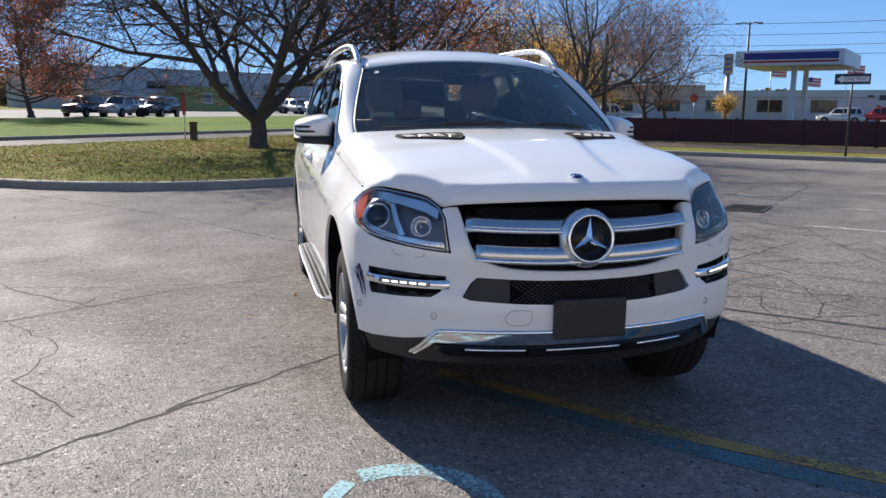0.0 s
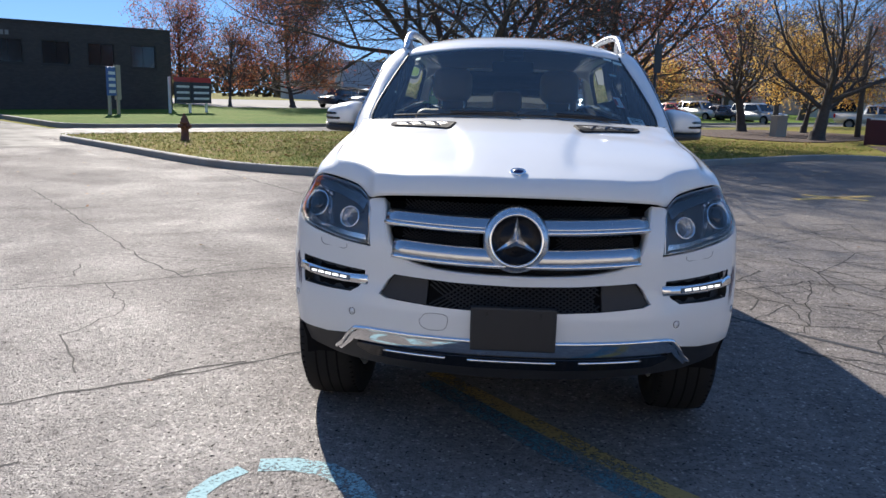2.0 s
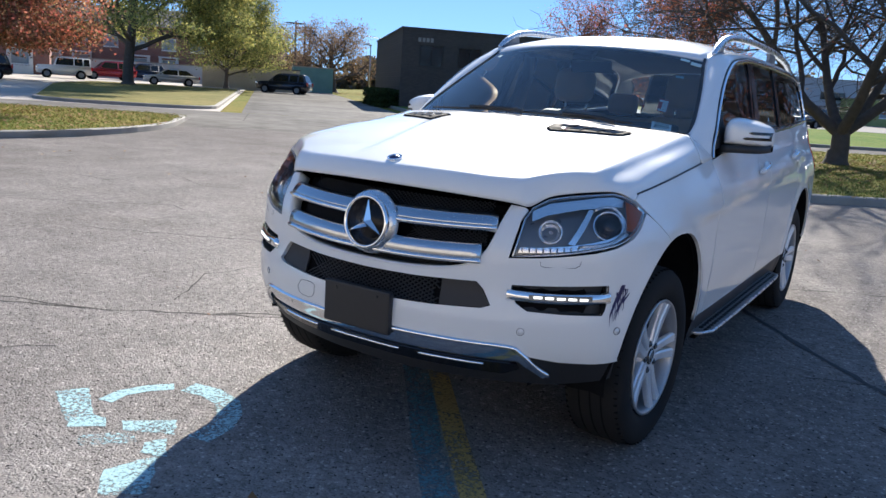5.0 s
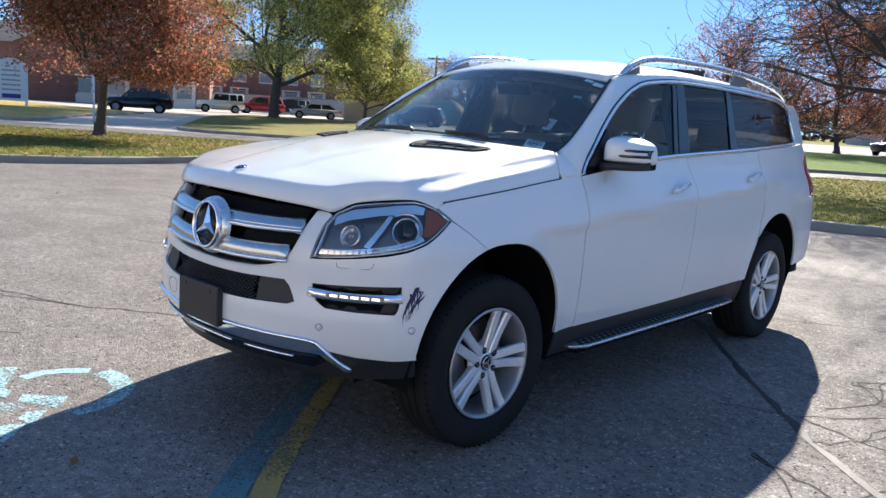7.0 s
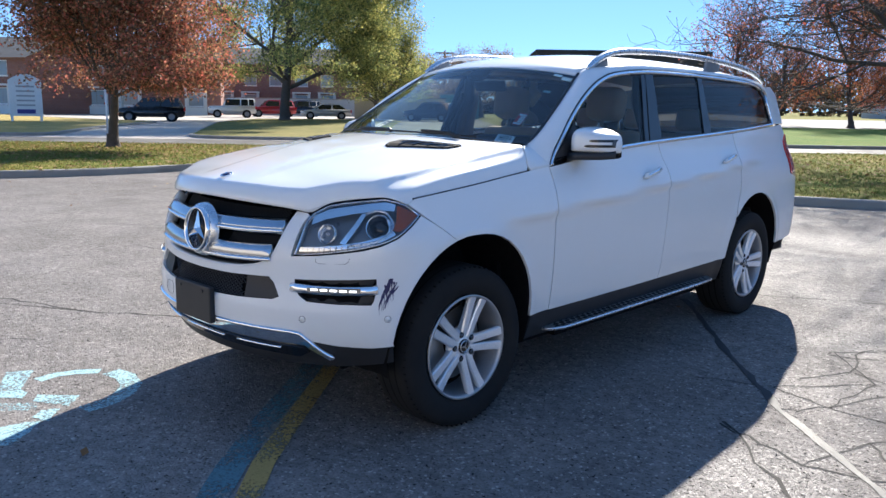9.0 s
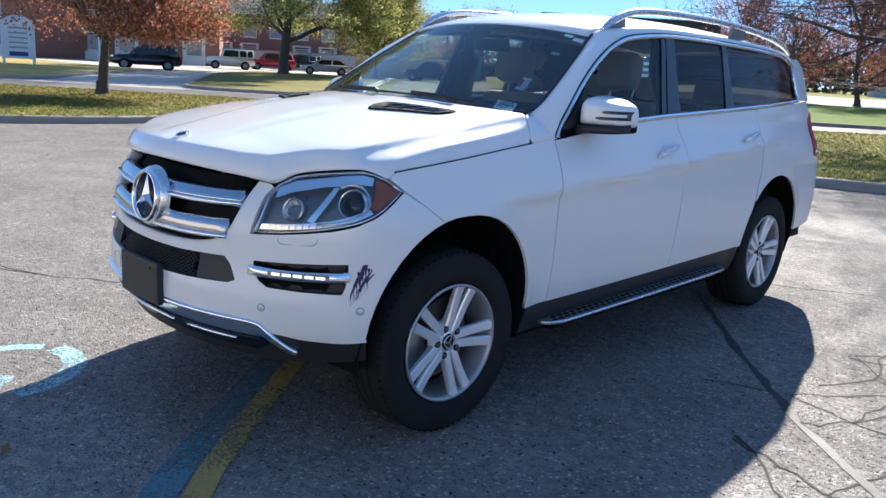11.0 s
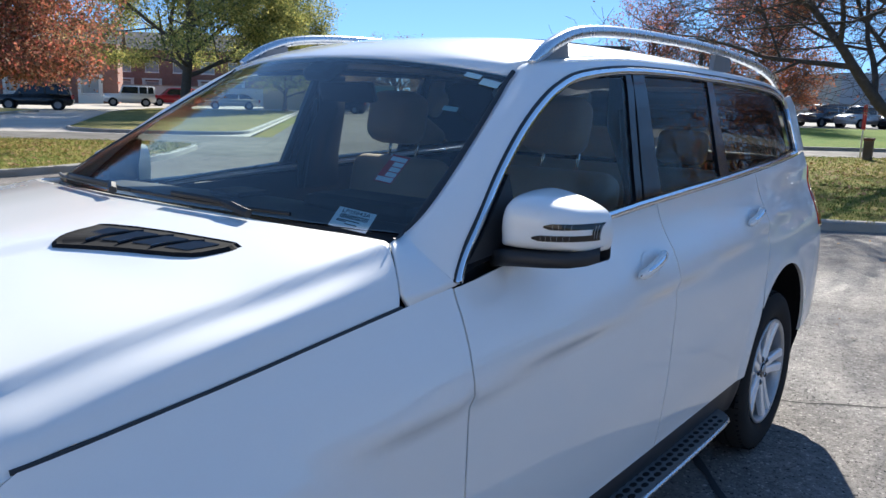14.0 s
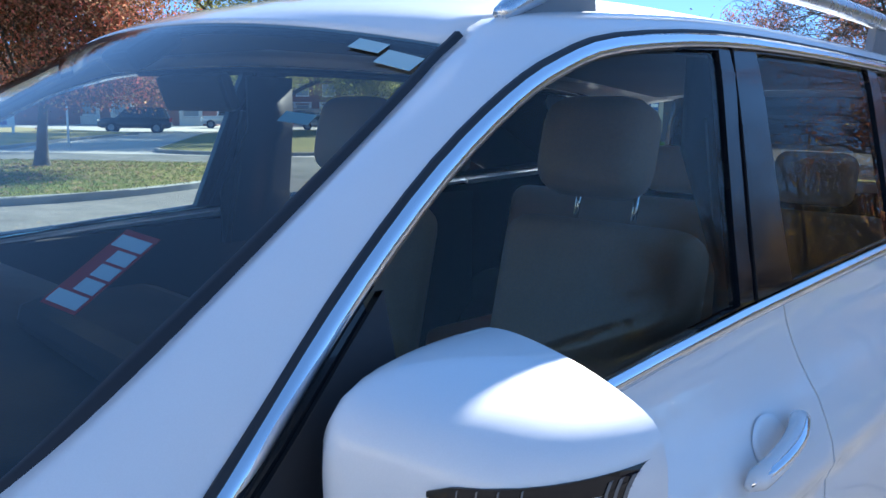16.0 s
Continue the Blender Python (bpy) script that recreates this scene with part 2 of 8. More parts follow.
M_WHITE = surface("white_trim", (0.72, 0.71, 0.68), (0.80, 0.79, 0.76), 2, 30, 0.5)
M_WALL_RED = surface("dark_red_boards", (0.060, 0.014, 0.020), (0.090, 0.022, 0.030), 1.5, 50, 0.75, relief=0.3)
M_DARKGLASS = plain("dark_window_glass", (0.012, 0.016, 0.02), 0.06, 0.0, 0.0, 0.6)
M_PANE = plain("pale_window_glass", (0.26, 0.30, 0.33), 0.10)
M_BLACK = plain("black_plastic", (0.012, 0.012, 0.013), 0.45)
M_STEEL = plain("galvanised_steel", (0.35, 0.36, 0.37), 0.45, 0.8)
M_POLE_DARK = surface("dark_bronze_paint", (0.02, 0.018, 0.016), (0.03, 0.027, 0.024), 4, 40, 0.5)
M_POLE_WOOD = surface("weathered_pole_wood", (0.10, 0.075, 0.055), (0.16, 0.125, 0.09), 3, 40, 0.95, relief=0.5)
M_IRON = surface("dull_cast_iron", (0.045, 0.04, 0.037), (0.075, 0.066, 0.058), 7, 60, 0.8, relief=0.3)
M_RUST = surface("faded_brown_paint", (0.12, 0.045, 0.03), (0.19, 0.085, 0.055), 7, 60, 0.75, relief=0.3)
M_SIGN_WHITE = surface("white_sign_face", (0.70, 0.70, 0.70), (0.78, 0.78, 0.78), 2, 30, 0.45)
M_SIGN_DARK = plain("dark_sign_face", (0.025, 0.03, 0.045), 0.4)
M_SIGN_BLUE = plain("blue_sign_face", (0.05, 0.12, 0.32), 0.4)
M_RED = plain("red_sign_face", (0.45, 0.03, 0.03), 0.45)
M_CANOPY_BLUE = plain("navy_canopy_band", (0.03, 0.035, 0.22), 0.4)
M_MULCH = surface("dark_mulch", (0.05, 0.028, 0.02), (0.10, 0.06, 0.04), 9, 50, 0.95, relief=0.9, dist=0.03)
M_HEDGE = leaf_material("hedge_leaf", [(0.0, (0.02, 0.035, 0.012)), (1.0, (0.05, 0.075, 0.025))])

# ---- mesh helpers ----
ANG = 45.5                                # degrees between the site's grid and the car's axes
SITE = pose(0, 0, 0, 0, 0, ANG)


def uv(u, v, z=0.0):
    return SITE @ Vector((u, v, z))


def terr(u, v):
    """Gentle rise of the ground beyond the road."""
    k = min(1.0, max(0.0, (u - 5.0) / 20.0))
    return min(60.0, max(0.0, v - 31.0)) * (0.003 + 0.012 * k * k * (3 - 2 * k))


def link(name, bm, material, smooth=False):
    me = bpy.data.meshes.new(name)
    bm.normal_update()
    bm.to_mesh(me)
    bm.free()
    for m in (material if isinstance(material, (list, tuple)) else [material]):
        me.materials.append(m)
    if smooth:
        me.polygons.foreach_set("use_smooth", [True] * len(me.polygons))
    return new(name, me)


def part(name, bm, material, parent, label="", smooth=False):
    ob = link(name, bm, material, smooth)
    ob.parent = parent
    return tagged(ob, label) if label else ob


def thing(name, m, label, category, group="", kind=""):
    ob = new(name)
    ob.matrix_world = m
    ob.empty_display_size = 0.2
    return tagged(ob, label, category, group, kind)


def box(bm, lo, hi, bevel=0.0, m=None):
    """An axis-aligned block between two corners, optionally with rounded edges."""
    r = bmesh.ops.create_cube(bm, size=1.0)
    c, s = (Vector(lo) + Vector(hi)) / 2, Vector(hi) - Vector(lo)
    for v in r["verts"]:
        v.co = Vector((v.co.x * s.x, v.co.y * s.y, v.co.z * s.z)) + c
        if m is not None:
            v.co = m @ v.co
    if bevel:
        es = list({e for v in r["verts"] for e in v.link_edges})
        bmesh.ops.bevel(bm, geom=es, offset=bevel, segments=2, affect="EDGES", profile=0.6)
    return bm


def boxes(*items, bevel=0.0):
    bm = bmesh.new()
    for lo, hi in items:
        box(bm, lo, hi, bevel)
    return bm


def tube(bm, pts, radii, sides=8, cap=True, start=None):
    """A tapered tube through points."""
    rings, up = [], Vector((0.123, 0.35, 0.93))
    n = len(pts)
    for i, p in enumerate(pts):
        d = (Vector(pts[min(i + 1, n - 1)]) - Vector(pts[max(i - 1, 0)]))
        d = d.normalized() if d.length > 1e-9 else Vector((0, 0, 1))
        a = d.cross(up)
        a = a.normalized() if a.length > 1e-3 else d.cross(Vector((1, 0, 0))).normalized()
        b = d.cross(a)
        r = radii[i] if isinstance(radii, (list, tuple)) else radii
        rings.append([bm.verts.new(Vector(p) + a * (r * math.cos(k * math.tau / sides)) + b * (r * math.sin(k * math.tau / sides))) for k in range(sides)])
    for r0, r1 in zip(rings, rings[1:]):
        for k in range(sides):
            bm.faces.new((r0[k], r0[(k + 1) % sides], r1[(k + 1) % sides], r1[k]))
    if cap:
        bm.faces.new(rings[0][::-1])
        bm.faces.new(rings[-1])
    return bm


def lathe(bm, profile, sides=24, m=None, closed=False):
    """Turns (radius, height) points about the z axis."""
    rings = []
    for r, z in profile:
        ring = []
        for k in range(sides):
            p = Vector((r * math.cos(k * math.tau / sides), r * math.sin(k * math.tau / sides), z))
            ring.append(bm.verts.new(m @ p if m is not None else p))
        rings.append(ring)
    pairs = list(zip(rings, rings[1:])) + ([(rings[-1], rings[0])] if closed else [])
    for r0, r1 in pairs:
        for k in range(sides):
            bm.faces.new((r0[k], r0[(k + 1) % sides], r1[(k + 1) % sides], r1[k]))
    return bm


def prism(bm, outline, z0, z1, m=None):
    """A flat outline of (x, y) points between two heights."""
    f = (lambda p: m @ Vector(p)) if m is not None else Vector
    lo = [bm.verts.new(f((x, y, z0))) for x, y in outline]
    hi = [bm.verts.new(f((x, y, z1))) for x, y in outline]
    n = len(outline)
    for i in range(n):
        bm.faces.new((lo[i], lo[(i + 1) % n], hi[(i + 1) % n], hi[i]))
    bm.faces.new(lo[::-1])
    bm.faces.new(hi)
    return bm


def mesh_from(name, verts, faces, material, smooth=False):
    me = bpy.data.meshes.new(name)
    me.from_pydata(verts, [], faces)
    me.materials.append(material)
    if smooth:
        me.polygons.foreach_set("use_smooth", [True] * len(me.polygons))
    me.update()
    return new(name, me)

# ---- ground, lot, road, lawns ----
def sheet(name, u0, u1, v0, v1, material, lift=0.0, step=6.0, label="", follow=True):
    nu, nv = max(1, int((u1 - u0) / step)), max(1, int((v1 - v0) / step))
    us, vs = np.linspace(u0, u1, nu + 1), np.linspace(v0, v1, nv + 1)
    verts = [uv(u, v, lift + (terr(u, v) if follow else 0.0))[:] for v in vs for u in us]
    faces = [(j * (nu + 1) + i, j * (nu + 1) + i + 1, (j + 1) * (nu + 1) + i + 1, (j + 1) * (nu + 1) + i) for j in range(nv) for i in range(nu)]
    return tagged(mesh_from(name, verts, faces, material), label, "ground", kind="structure")


def far_ground():
    """One sheet out to the horizon, finer near the place."""
    ks = [-2600, -1200, -600, -300] + list(range(-160, 161, 10)) + [300, 600, 1200, 2600]
    verts = [uv(u, v, terr(u, v) - 0.06)[:] for v in ks for u in ks]
    n = len(ks)
    faces = [(j * n + i, j * n + i + 1, (j + 1) * n + i + 1, (j + 1) * n + i) for j in range(n - 1) for i in range(n - 1)]
    return tagged(mesh_from("ground", verts, faces, M_GRASS, True), "dry autumn grass and soil reaching to the horizon", "ground", kind="structure")


far_ground()
lot = sheet("parking_lot", -60, 30, -60, 23.6, M_ASPHALT, 0.0, 90, "grey worn asphalt parking lot with cracks and painted lines", False)
sheet("road", -140, 160, 23.6, 29.2, M_ROAD, 0.0, 8, "pale concrete two-lane road with kerbs")
sheet("side_street", -1.2, 6.6, 29.2, 120, M_ROAD, 0.004, 6, "pale concrete side street leading between buildings")
sheet("apron", -2.6, 4.6, 19.4, 23.6, M_ROAD, 0.004, 4, "concrete driveway apron between the lawns")
sheet("parking_lot_far", 24, 110, 47, 80, M_FARLOT, 0.006, 6, "grey asphalt car park beyond the lawn")
sheet("apartment_parking", -50, -2.0, 29.2, 96, M_COURT, 0.006, 6, "pale concrete drive and parking court in front of apartments")
sheet("gas_station_yard", 34, 150, -90, 9, M_ROAD, 0.003, 8, "concrete yard of a filling station")


def rounded(points, radii, seg=7):
    """Outline with its corners turned into arcs."""
    out, n = [], len(points)
    for i, (p, r) in enumerate(zip(points, radii)):
        p, a, b = Vector(p), Vector(points[i - 1]), Vector(points[(i + 1) % n])
        if r <= 0:
            out.append(p[:])
            continue
        d0, d1 = (a - p).normalized(), (b - p).normalized()
        s, e = p + d0 * r, p + d1 * r
        for k in range(seg + 1):
            t = k / seg
            out.append(((1 - t) ** 2 * s + 2 * t * (1 - t) * p + t * t * e)[:])
    return out


def kerbed_lawn(name, outline, label, h=0.14, w=0.16, turf=None):
    """A raised lawn with a concrete kerb all round it."""
    n = len(outline)
    pts = [Vector(p) for p in outline]
    area = sum(a.x * b.y - b.x * a.y for a, b in zip(pts, pts[1:] + pts[:1]))
    sgn = 1 if area > 0 else -1
    inner = []
    for i in range(n):
        e0, e1 = (pts[i] - pts[i - 1]), (pts[(i + 1) % n] - pts[i])
        t = (e0.normalized() + e1.normalized()).normalized()
        nrm = Vector((-t.y, t.x)) * sgn
        k = max(0.35, abs(nrm.dot(Vector((-e1.y, e1.x)).normalized())))
        inner.append(pts[i] + nrm * w / k)

    def at(p, z):
        return uv(p.x, p.y, z + terr(p.x, p.y))

    bm = bmesh.new()
    rows = [[bm.verts.new(at(p, z)) for p in ring] for ring, z in ((pts, -0.05), (pts, h - 0.02), ([a.lerp(b, 0.15) for a, b in zip(pts, inner)], h), (inner, h), (inner, h - 0.06))]
    for r0, r1 in zip(rows, rows[1:]):
        for i in range(n):
            bm.faces.new((r0[i], r0[(i + 1) % n], r1[(i + 1) % n], r1[i]))
    bmesh.ops.recalc_face_normals(bm, faces=bm.faces)
    tagged(link("kerb_" + name, bm, M_KERB), "weathered concrete kerb round a lawn", "kerb", kind="structure")
    bm = bmesh.new()
    vs = [bm.verts.new(at(p, h - 0.012)) for p in inner]
    f = bm.faces.new(vs)
    bmesh.ops.triangulate(bm, faces=[f])
    bmesh.ops.recalc_face_normals(bm, faces=bm.faces)
    if bm.faces[:][0].normal.z < 0:
        bmesh.ops.reverse_faces(bm, faces=bm.faces[:])
    return tagged(link("lawn_" + name, bm, turf or M_GRASS), label, "lawn", kind="structure")


ISLAND = rounded([(4.9, 23.2), (4.8, 8.7), (22.3, 7.7), (23.6, -60), (30, -60), (30.2, 9.6), (75, 11), (75, 23.4)], [1.4, 5.2, 2.2, 0, 0, 1, 1, 1], 9)
kerbed_lawn("north", ISLAND, "mown lawn with fallen leaves and dry patches beside the lot")
WESTLAWN = rounded([(-2.6, 23.2), (-2.6, 16.5), (-6.0, 11.4), (-60, 9.5), (-60, 23.3)], [1.6, 3.2, 3.5, 0, 0], 9)
kerbed_lawn("west", WESTLAWN, "mown lawn with a tree and fallen leaves beside the lot")
kerbed_lawn("building", rounded([(7.4, 29.6), (110, 29.6), (110, 51.0), (24.5, 51.0), (24, 62), (7.6, 62)], [2.2, 0, 0, 1, 0, 1], 7), "bright green lawn sloping up to a dark brick building", turf=M_GRASS_LUSH)
kerbed_lawn("apartments", rounded([(-2.2, 29.6), (-2.2, 67.5), (-13.2, 64.5), (-13.4, 52), (-8.9, 29.6)], [2.5, 2.5, 2, 3, 2.5], 7), "leaf-strewn lawn under a large tree across the road", turf=M_GRASS_DRY)
kerbed_lawn("frontage", rounded([(-14.6, 29.8), (-17.0, 43), (-16.9, 51.5), (-21, 53.2), (-28, 58.5), (-36, 66), (-90, 84), (-90, 29.8)], [2.2, 6, 1.6, 2, 3, 2, 0, 0], 6), "yellowed grass in front of brick apartments", turf=M_GRASS_STRAW)


# unseen wall, added to bounce warm sunlight onto the car's front
bm = boxes(((-24, -13.4, -.05), (24, -13.0, 4.1)), bevel=.02)
box(bm, (-24.1, -13.5, 4.1), (24.1, -12.9, 4.3), .02)
tagged(link("bounce_wall", bm, M_STUCCO), "added unseen pale stucco wall with a coping that bounces sunlight", "wall", kind="structure")


# ---- markings, cracks and drain ----
def strip(name, pts, width, material, label, z=0.004, category="road marking", wob=0.0, site=False):
    rnd = random.Random(len(pts) * 7 + int(abs(pts[0][0]) * 100))
    line = []
    for a, b in zip(pts, pts[1:]):
        a, b = Vector(a), Vector(b)
        k = max(1, int((b - a).length / 0.12)) if wob else 1
        for i in range(k):
            line.append(a.lerp(b, i / k) + (Vector((rnd.uniform(-wob, wob), rnd.uniform(-wob, wob))) if wob else Vector((0, 0))))
    line.append(Vector(pts[-1]))
    bm = bmesh.new()
    prev = None
    for i, p in enumerate(line):
        t = (line[min(i + 1, len(line) - 1)] - line[max(i - 1, 0)]).normalized()
        w = width * (rnd.uniform(0.4, 1.2) if wob else 1.0) / 2
        q = Vector((-t.y, t.x)) * w
        pair = [uv(*(p + s * q), z) if site else Vector((*(p + s * q), z)) for s in (1, -1)]
        pair = [bm.verts.new(c) for c in pair]
        if prev:
            bm.faces.new((prev[1], pair[1], pair[0], prev[0]))
        prev = pair
    return tagged(link(name, bm, material), label, category, kind="structure")


strip("stall_line", [(-.37, 1.16), (-.115, .85), (.27, .37), (.605, -.035), (1.085, -.505), (2.565, -1.955), (4.165, -3.505)], 0.10, M_YELLOW, "worn yellow stall line on the asphalt")
strip("stall_line", [(-.39, 1.01), (-.15, .71), (.17, .295), (.545, -.155), (.995, -.615), (2.43, -2.055), (4.03, -3.655)], 0.13, M_BLUE, "worn blue accessible stall line beside the yellow one")
for a, b, mat in (((2.05, 2.12), (4.4, -0.25), M_YELLOW_FAINT), ((3.75, 4.15), (6.6, 1.15), M_YELLOW_FAINT), ((5.55, 5.65), (8.4, 2.75), M_WHITE_PAINT), ((7.3, 7.1), (10.1, 4.3), M_WHITE_PAINT), ((9.4, 8.9), (12.2, 6.0), M_WHITE_PAINT)):
    strip("stall_line", [a, b], 0.10, mat, "worn painted stall line on the asphalt")
strip("cross_mark", [(4.7, 10.0), (6.3, 10.9)], 0.18, M_YELLOW_CROSS, "worn yellow cross painted on the asphalt")
strip("cross_mark", [(5.1, 10.75), (5.9, 10.15)], 0.18, M_YELLOW_CROSS, "worn yellow cross painted on the asphalt")
strip("stall_line", [(3.4, 15.0), (5.3, 15.9)], 0.10, M_WHITE_PAINT, "faint white edge line along the kerb")


SYMBOL = "worn light blue wheelchair symbol painted on the asphalt"


def painted_patch(name, outlines, material, label, z=0.0022):
    """Flat worn paint in a few outlines, with slightly ragged edges."""
    rnd = random.Random(12)
    bm = bmesh.new()
    for line in outlines:
        pts, n = [], len(line)
        for i in range(n):
            a, b = Vector(line[i]), Vector(line[(i + 1) % n])
            k = max(1, int((b - a).length / .03))
            pts += [a.lerp(b, j / k) + Vector((rnd.uniform(-.006, .006), rnd.uniform(-.006, .006))) for j in range(k)]
        f = bm.faces.new([bm.verts.new((p.x, p.y, z)) for p in pts])
        bmesh.ops.triangulate(bm, faces=[f])
    bmesh.ops.recalc_face_normals(bm, faces=bm.faces)
    for f in bm.faces:
        if f.normal.z < 0:
            f.normal_flip()
    return tagged(link(name, bm, material), label, "road marking", kind="structure")


painted_patch("accessible_symbol", [
    [(-1.35, -.43), (-1.28, -.31), (-1.0, -.47), (-.94, -.45), (-.87, -.50), (-.98, -.60)],
    [(-.87, -.43), (-.71, -.28), (-.61, -.37), (-.79, -.48)],
    [(-.64, -.49), (-.60, -.42), (-.47, -.52), (-.58, -.56)],
    [(-.56, -.73), (-.51, -.53), (-.39, -.64), (-.30, -.74), (-.42, -.84)]], M_CYAN, SYMBOL)
painted_patch("accessible_symbol_faint", [[(-.88, -.62), (-.75, -.47), (-.66, -.51), (-.79, -.67)]], M_CYAN_FAINT, SYMBOL)
strip("accessible_symbol", [(-1.10, -.35), (-1.125, -.25), (-1.09, -.14), (-1.02, -.045)], 0.075, M_CYAN, SYMBOL, 0.0022)
strip("accessible_symbol", [(-.97, -.005), (-.84, .02), (-.70, -.01), (-.60, -.09), (-.53, -.20), (-.51, -.34)], 0.11, M_CYAN, SYMBOL, 0.0022)

CRACKS = [
    ([(-3.6, -0.3), (-2.4, 0.42), (-2.0, 0.70), (-1.6, 1.0), (-1.0, 1.5), (0.2, 2.3)], 0.022),
    ([(-4.6, 1.9), (-3.0, 2.8), (-2.5, 3.1), (-2.0, 3.5), (-1.1, 3.9), (0.6, 4.6), (1.9, 5.3), (4.2, 7.0)], 0.020),
    ([(-5.1, 11.5), (-3.4, 9.3), (-2.1, 7.6), (-1.1, 5.9), (-0.2, 5.0)], 0.03),
    ([(-5.1, 11.5), (-4.2, 11.7)], 0.03),
    ([(-6.8, 8.2), (-5.3, 6.4), (-3.9, 4.7), (-3.1, 3.7), (-2.5, 3.1)], 0.018),
    ([(-3.4, 3.9), (-2.6, 3.75), (-1.8, 3.7)], 0.012), ([(-3.6, 2.55), (-3.35, 3.0), (-3.5, 3.4)], 0.012),
    ([(-2.6, 3.05), (-2.5, 3.4), (-2.2, 3.7)], 0.012),
    ([(-4.2, -0.4), (-3.0, 0.2), (-2.4, 0.4)], 0.02), ([(-1.8, 0.9), (-1.4, 1.2)], 0.02),
    ([(1.78, 1.85), (1.95, 1.62), (2.2, 1.4), (2.7, 0.8)], 0.018),
    ([(1.8, 2.75), (1.95, 3.1), (1.85, 3.6), (2.3, 4.2), (2.2, 5.0)], 0.016),
    ([(1.95, 3.1), (2.6, 2.9), (3.3, 3.1)], 0.014), ([(1.7, 2.5), (1.35, 2.35)], 0.010),
    ([(6.2, 8.6), (8.4, 10.6), (11.0, 11.6)], 0.03), ([(4.6, 6.6), (6.6, 7.7), (9.2, 10.2), (10.4, 12.5)], 0.035),
    ([(-6.5, 2.2), (-5.2, 3.3), (-4.9, 3.2)], 0.02), ([(-7.5, 5.1), (-6.3, 4.6), (-5.6, 4.9)], 0.02), ([(-9, 3.4), (-8, 3.9), (-7.2, 3.9)], 0.02),
    ([(1.75, 3.35), (2.5, 3.75), (3.3, 3.8), (4.6, 4.6)], 0.016), ([(2.2, 5.0), (2.9, 4.4), (3.3, 3.8), (3.4, 3.1), (3.9, 2.5)], 0.014),
    ([(1.6, 4.9), (2.3, 4.7), (2.9, 4.4)], 0.012), ([(2.6, 2.9), (2.9, 2.4), (3.5, 2.1), (4.4, 2.2)], 0.014), ([(3.3, 3.8), (4.0, 3.4), (5.2, 3.6)], 0.013),
    ([(-1.9, -0.1), (-2.6, -0.9), (-2.9, -1.8)], 0.014), ([(-3.0, 2.8), (-2.5, 2.1), (-2.6, 1.5), (-2.2, 0.9)], 0.012), ([(-5.3, 6.4), (-4.4, 6.9), (-3.2, 8.9)], 0.016),
]
for pts, w in CRACKS:
    strip("pavement_crack", pts, w, M_CRACK, "dark ragged crack in the asphalt", 0.002, "crack", wob=0.025)


def crack_web(x0, x1, y0, y1, cell, seed, width=.011):
    """Fine net of cracks over broken-up asphalt, as one sheet."""
    rnd = random.Random(seed)
    nx, ny = int((x1 - x0) / cell), int((y1 - y0) / cell)
    node = {(i, j): Vector((x0 + (i + (j % 2) * .5) * cell + rnd.gauss(0, cell * .2), y0 + j * cell + rnd.gauss(0, cell * .2))) for i in range(nx + 1) for j in range(ny + 1)}
    bm = bmesh.new()
    for (i, j), a in node.items():
        for k in ((i + 1, j), (i, j + 1), (i - 1 + 2 * (j % 2), j + 1)):
            if k not in node or rnd.random() < .48:
                continue
            b, prev = node[k], None
            for q in range(7):
                p = a.lerp(b, q / 6) + Vector((rnd.gauss(0, .012), rnd.gauss(0, .012))) * (0 if q in (0, 6) else 1)
                t = (b - a).normalized()
                w = Vector((-t.y, t.x)) * width * rnd.uniform(.25, .7)
                pair = [bm.verts.new((*(p + w), .002)), bm.verts.new((*(p - w), .002))]
                if prev:
                    bm.faces.new((prev[1], pair[1], pair[0], prev[0]))
                prev = pair
    return tagged(link("crack_web", bm, M_CRACK), "net of fine cracks in broken-up asphalt", "crack", kind="structure")


crack_web(1.75, 3.1, 1.7, 4.2, .42, 3)
crack_web(2.6, 5.2, 3.6, 7.4, .62, 6, .014)
strip("tar_seam", [(0.4, 4.05), (1.0, 3.3), (1.3, 2.9), (1.9, 2.2), (2.4, 1.72), (3.4, 0.8)], 0.05, M_TAR, "dark tar seam across the asphalt", 0.003, "crack", wob=0.008)
for k in range(4):
    strip("road_joint", [(2.0 + 9 * k - 12, 23.7), (2.1 + 9 * k - 12, 29.1)], 0.03, M_CRACK, "dark joint across the concrete road", 0.006, "crack", wob=0.03, site=True)
strip("road_joint", [(-2.5, 20.3), (4.5, 19.6)], 0.05, M_CRACK, "dark joint along the driveway apron", 0.008, "crack", wob=0.02, site=True)
strip("road_joint", [(-1, 34), (6.4, 33.6)], 0.04, M_CRACK, "dark joint across the side street", 0.03, "crack", wob=0.02, site=True)

drain = thing("storm_drain", pose(5.85, 7.35, 0.0, 0, 0, ANG), "dark cast iron storm drain grate set in the asphalt", "drain")
part("frame", boxes(((-0.45, -0.3, 0.0), (0.45, -0.26, 0.012)), ((-0.45, 0.26, 0.0), (0.45, 0.3, 0.012)), ((-0.45, -0.26, 0.0), (-0.41, 0.26, 0.012)), ((0.41, -0.26, 0.0), (0.45, 0.26, 0.012))), M_IRON, drain)
# flat black sheet stands for the shade below the grate
part("pit_shade", boxes(((-0.41, -0.26, 0.001), (0.41, 0.26, 0.004))), M_BLACK, drain)
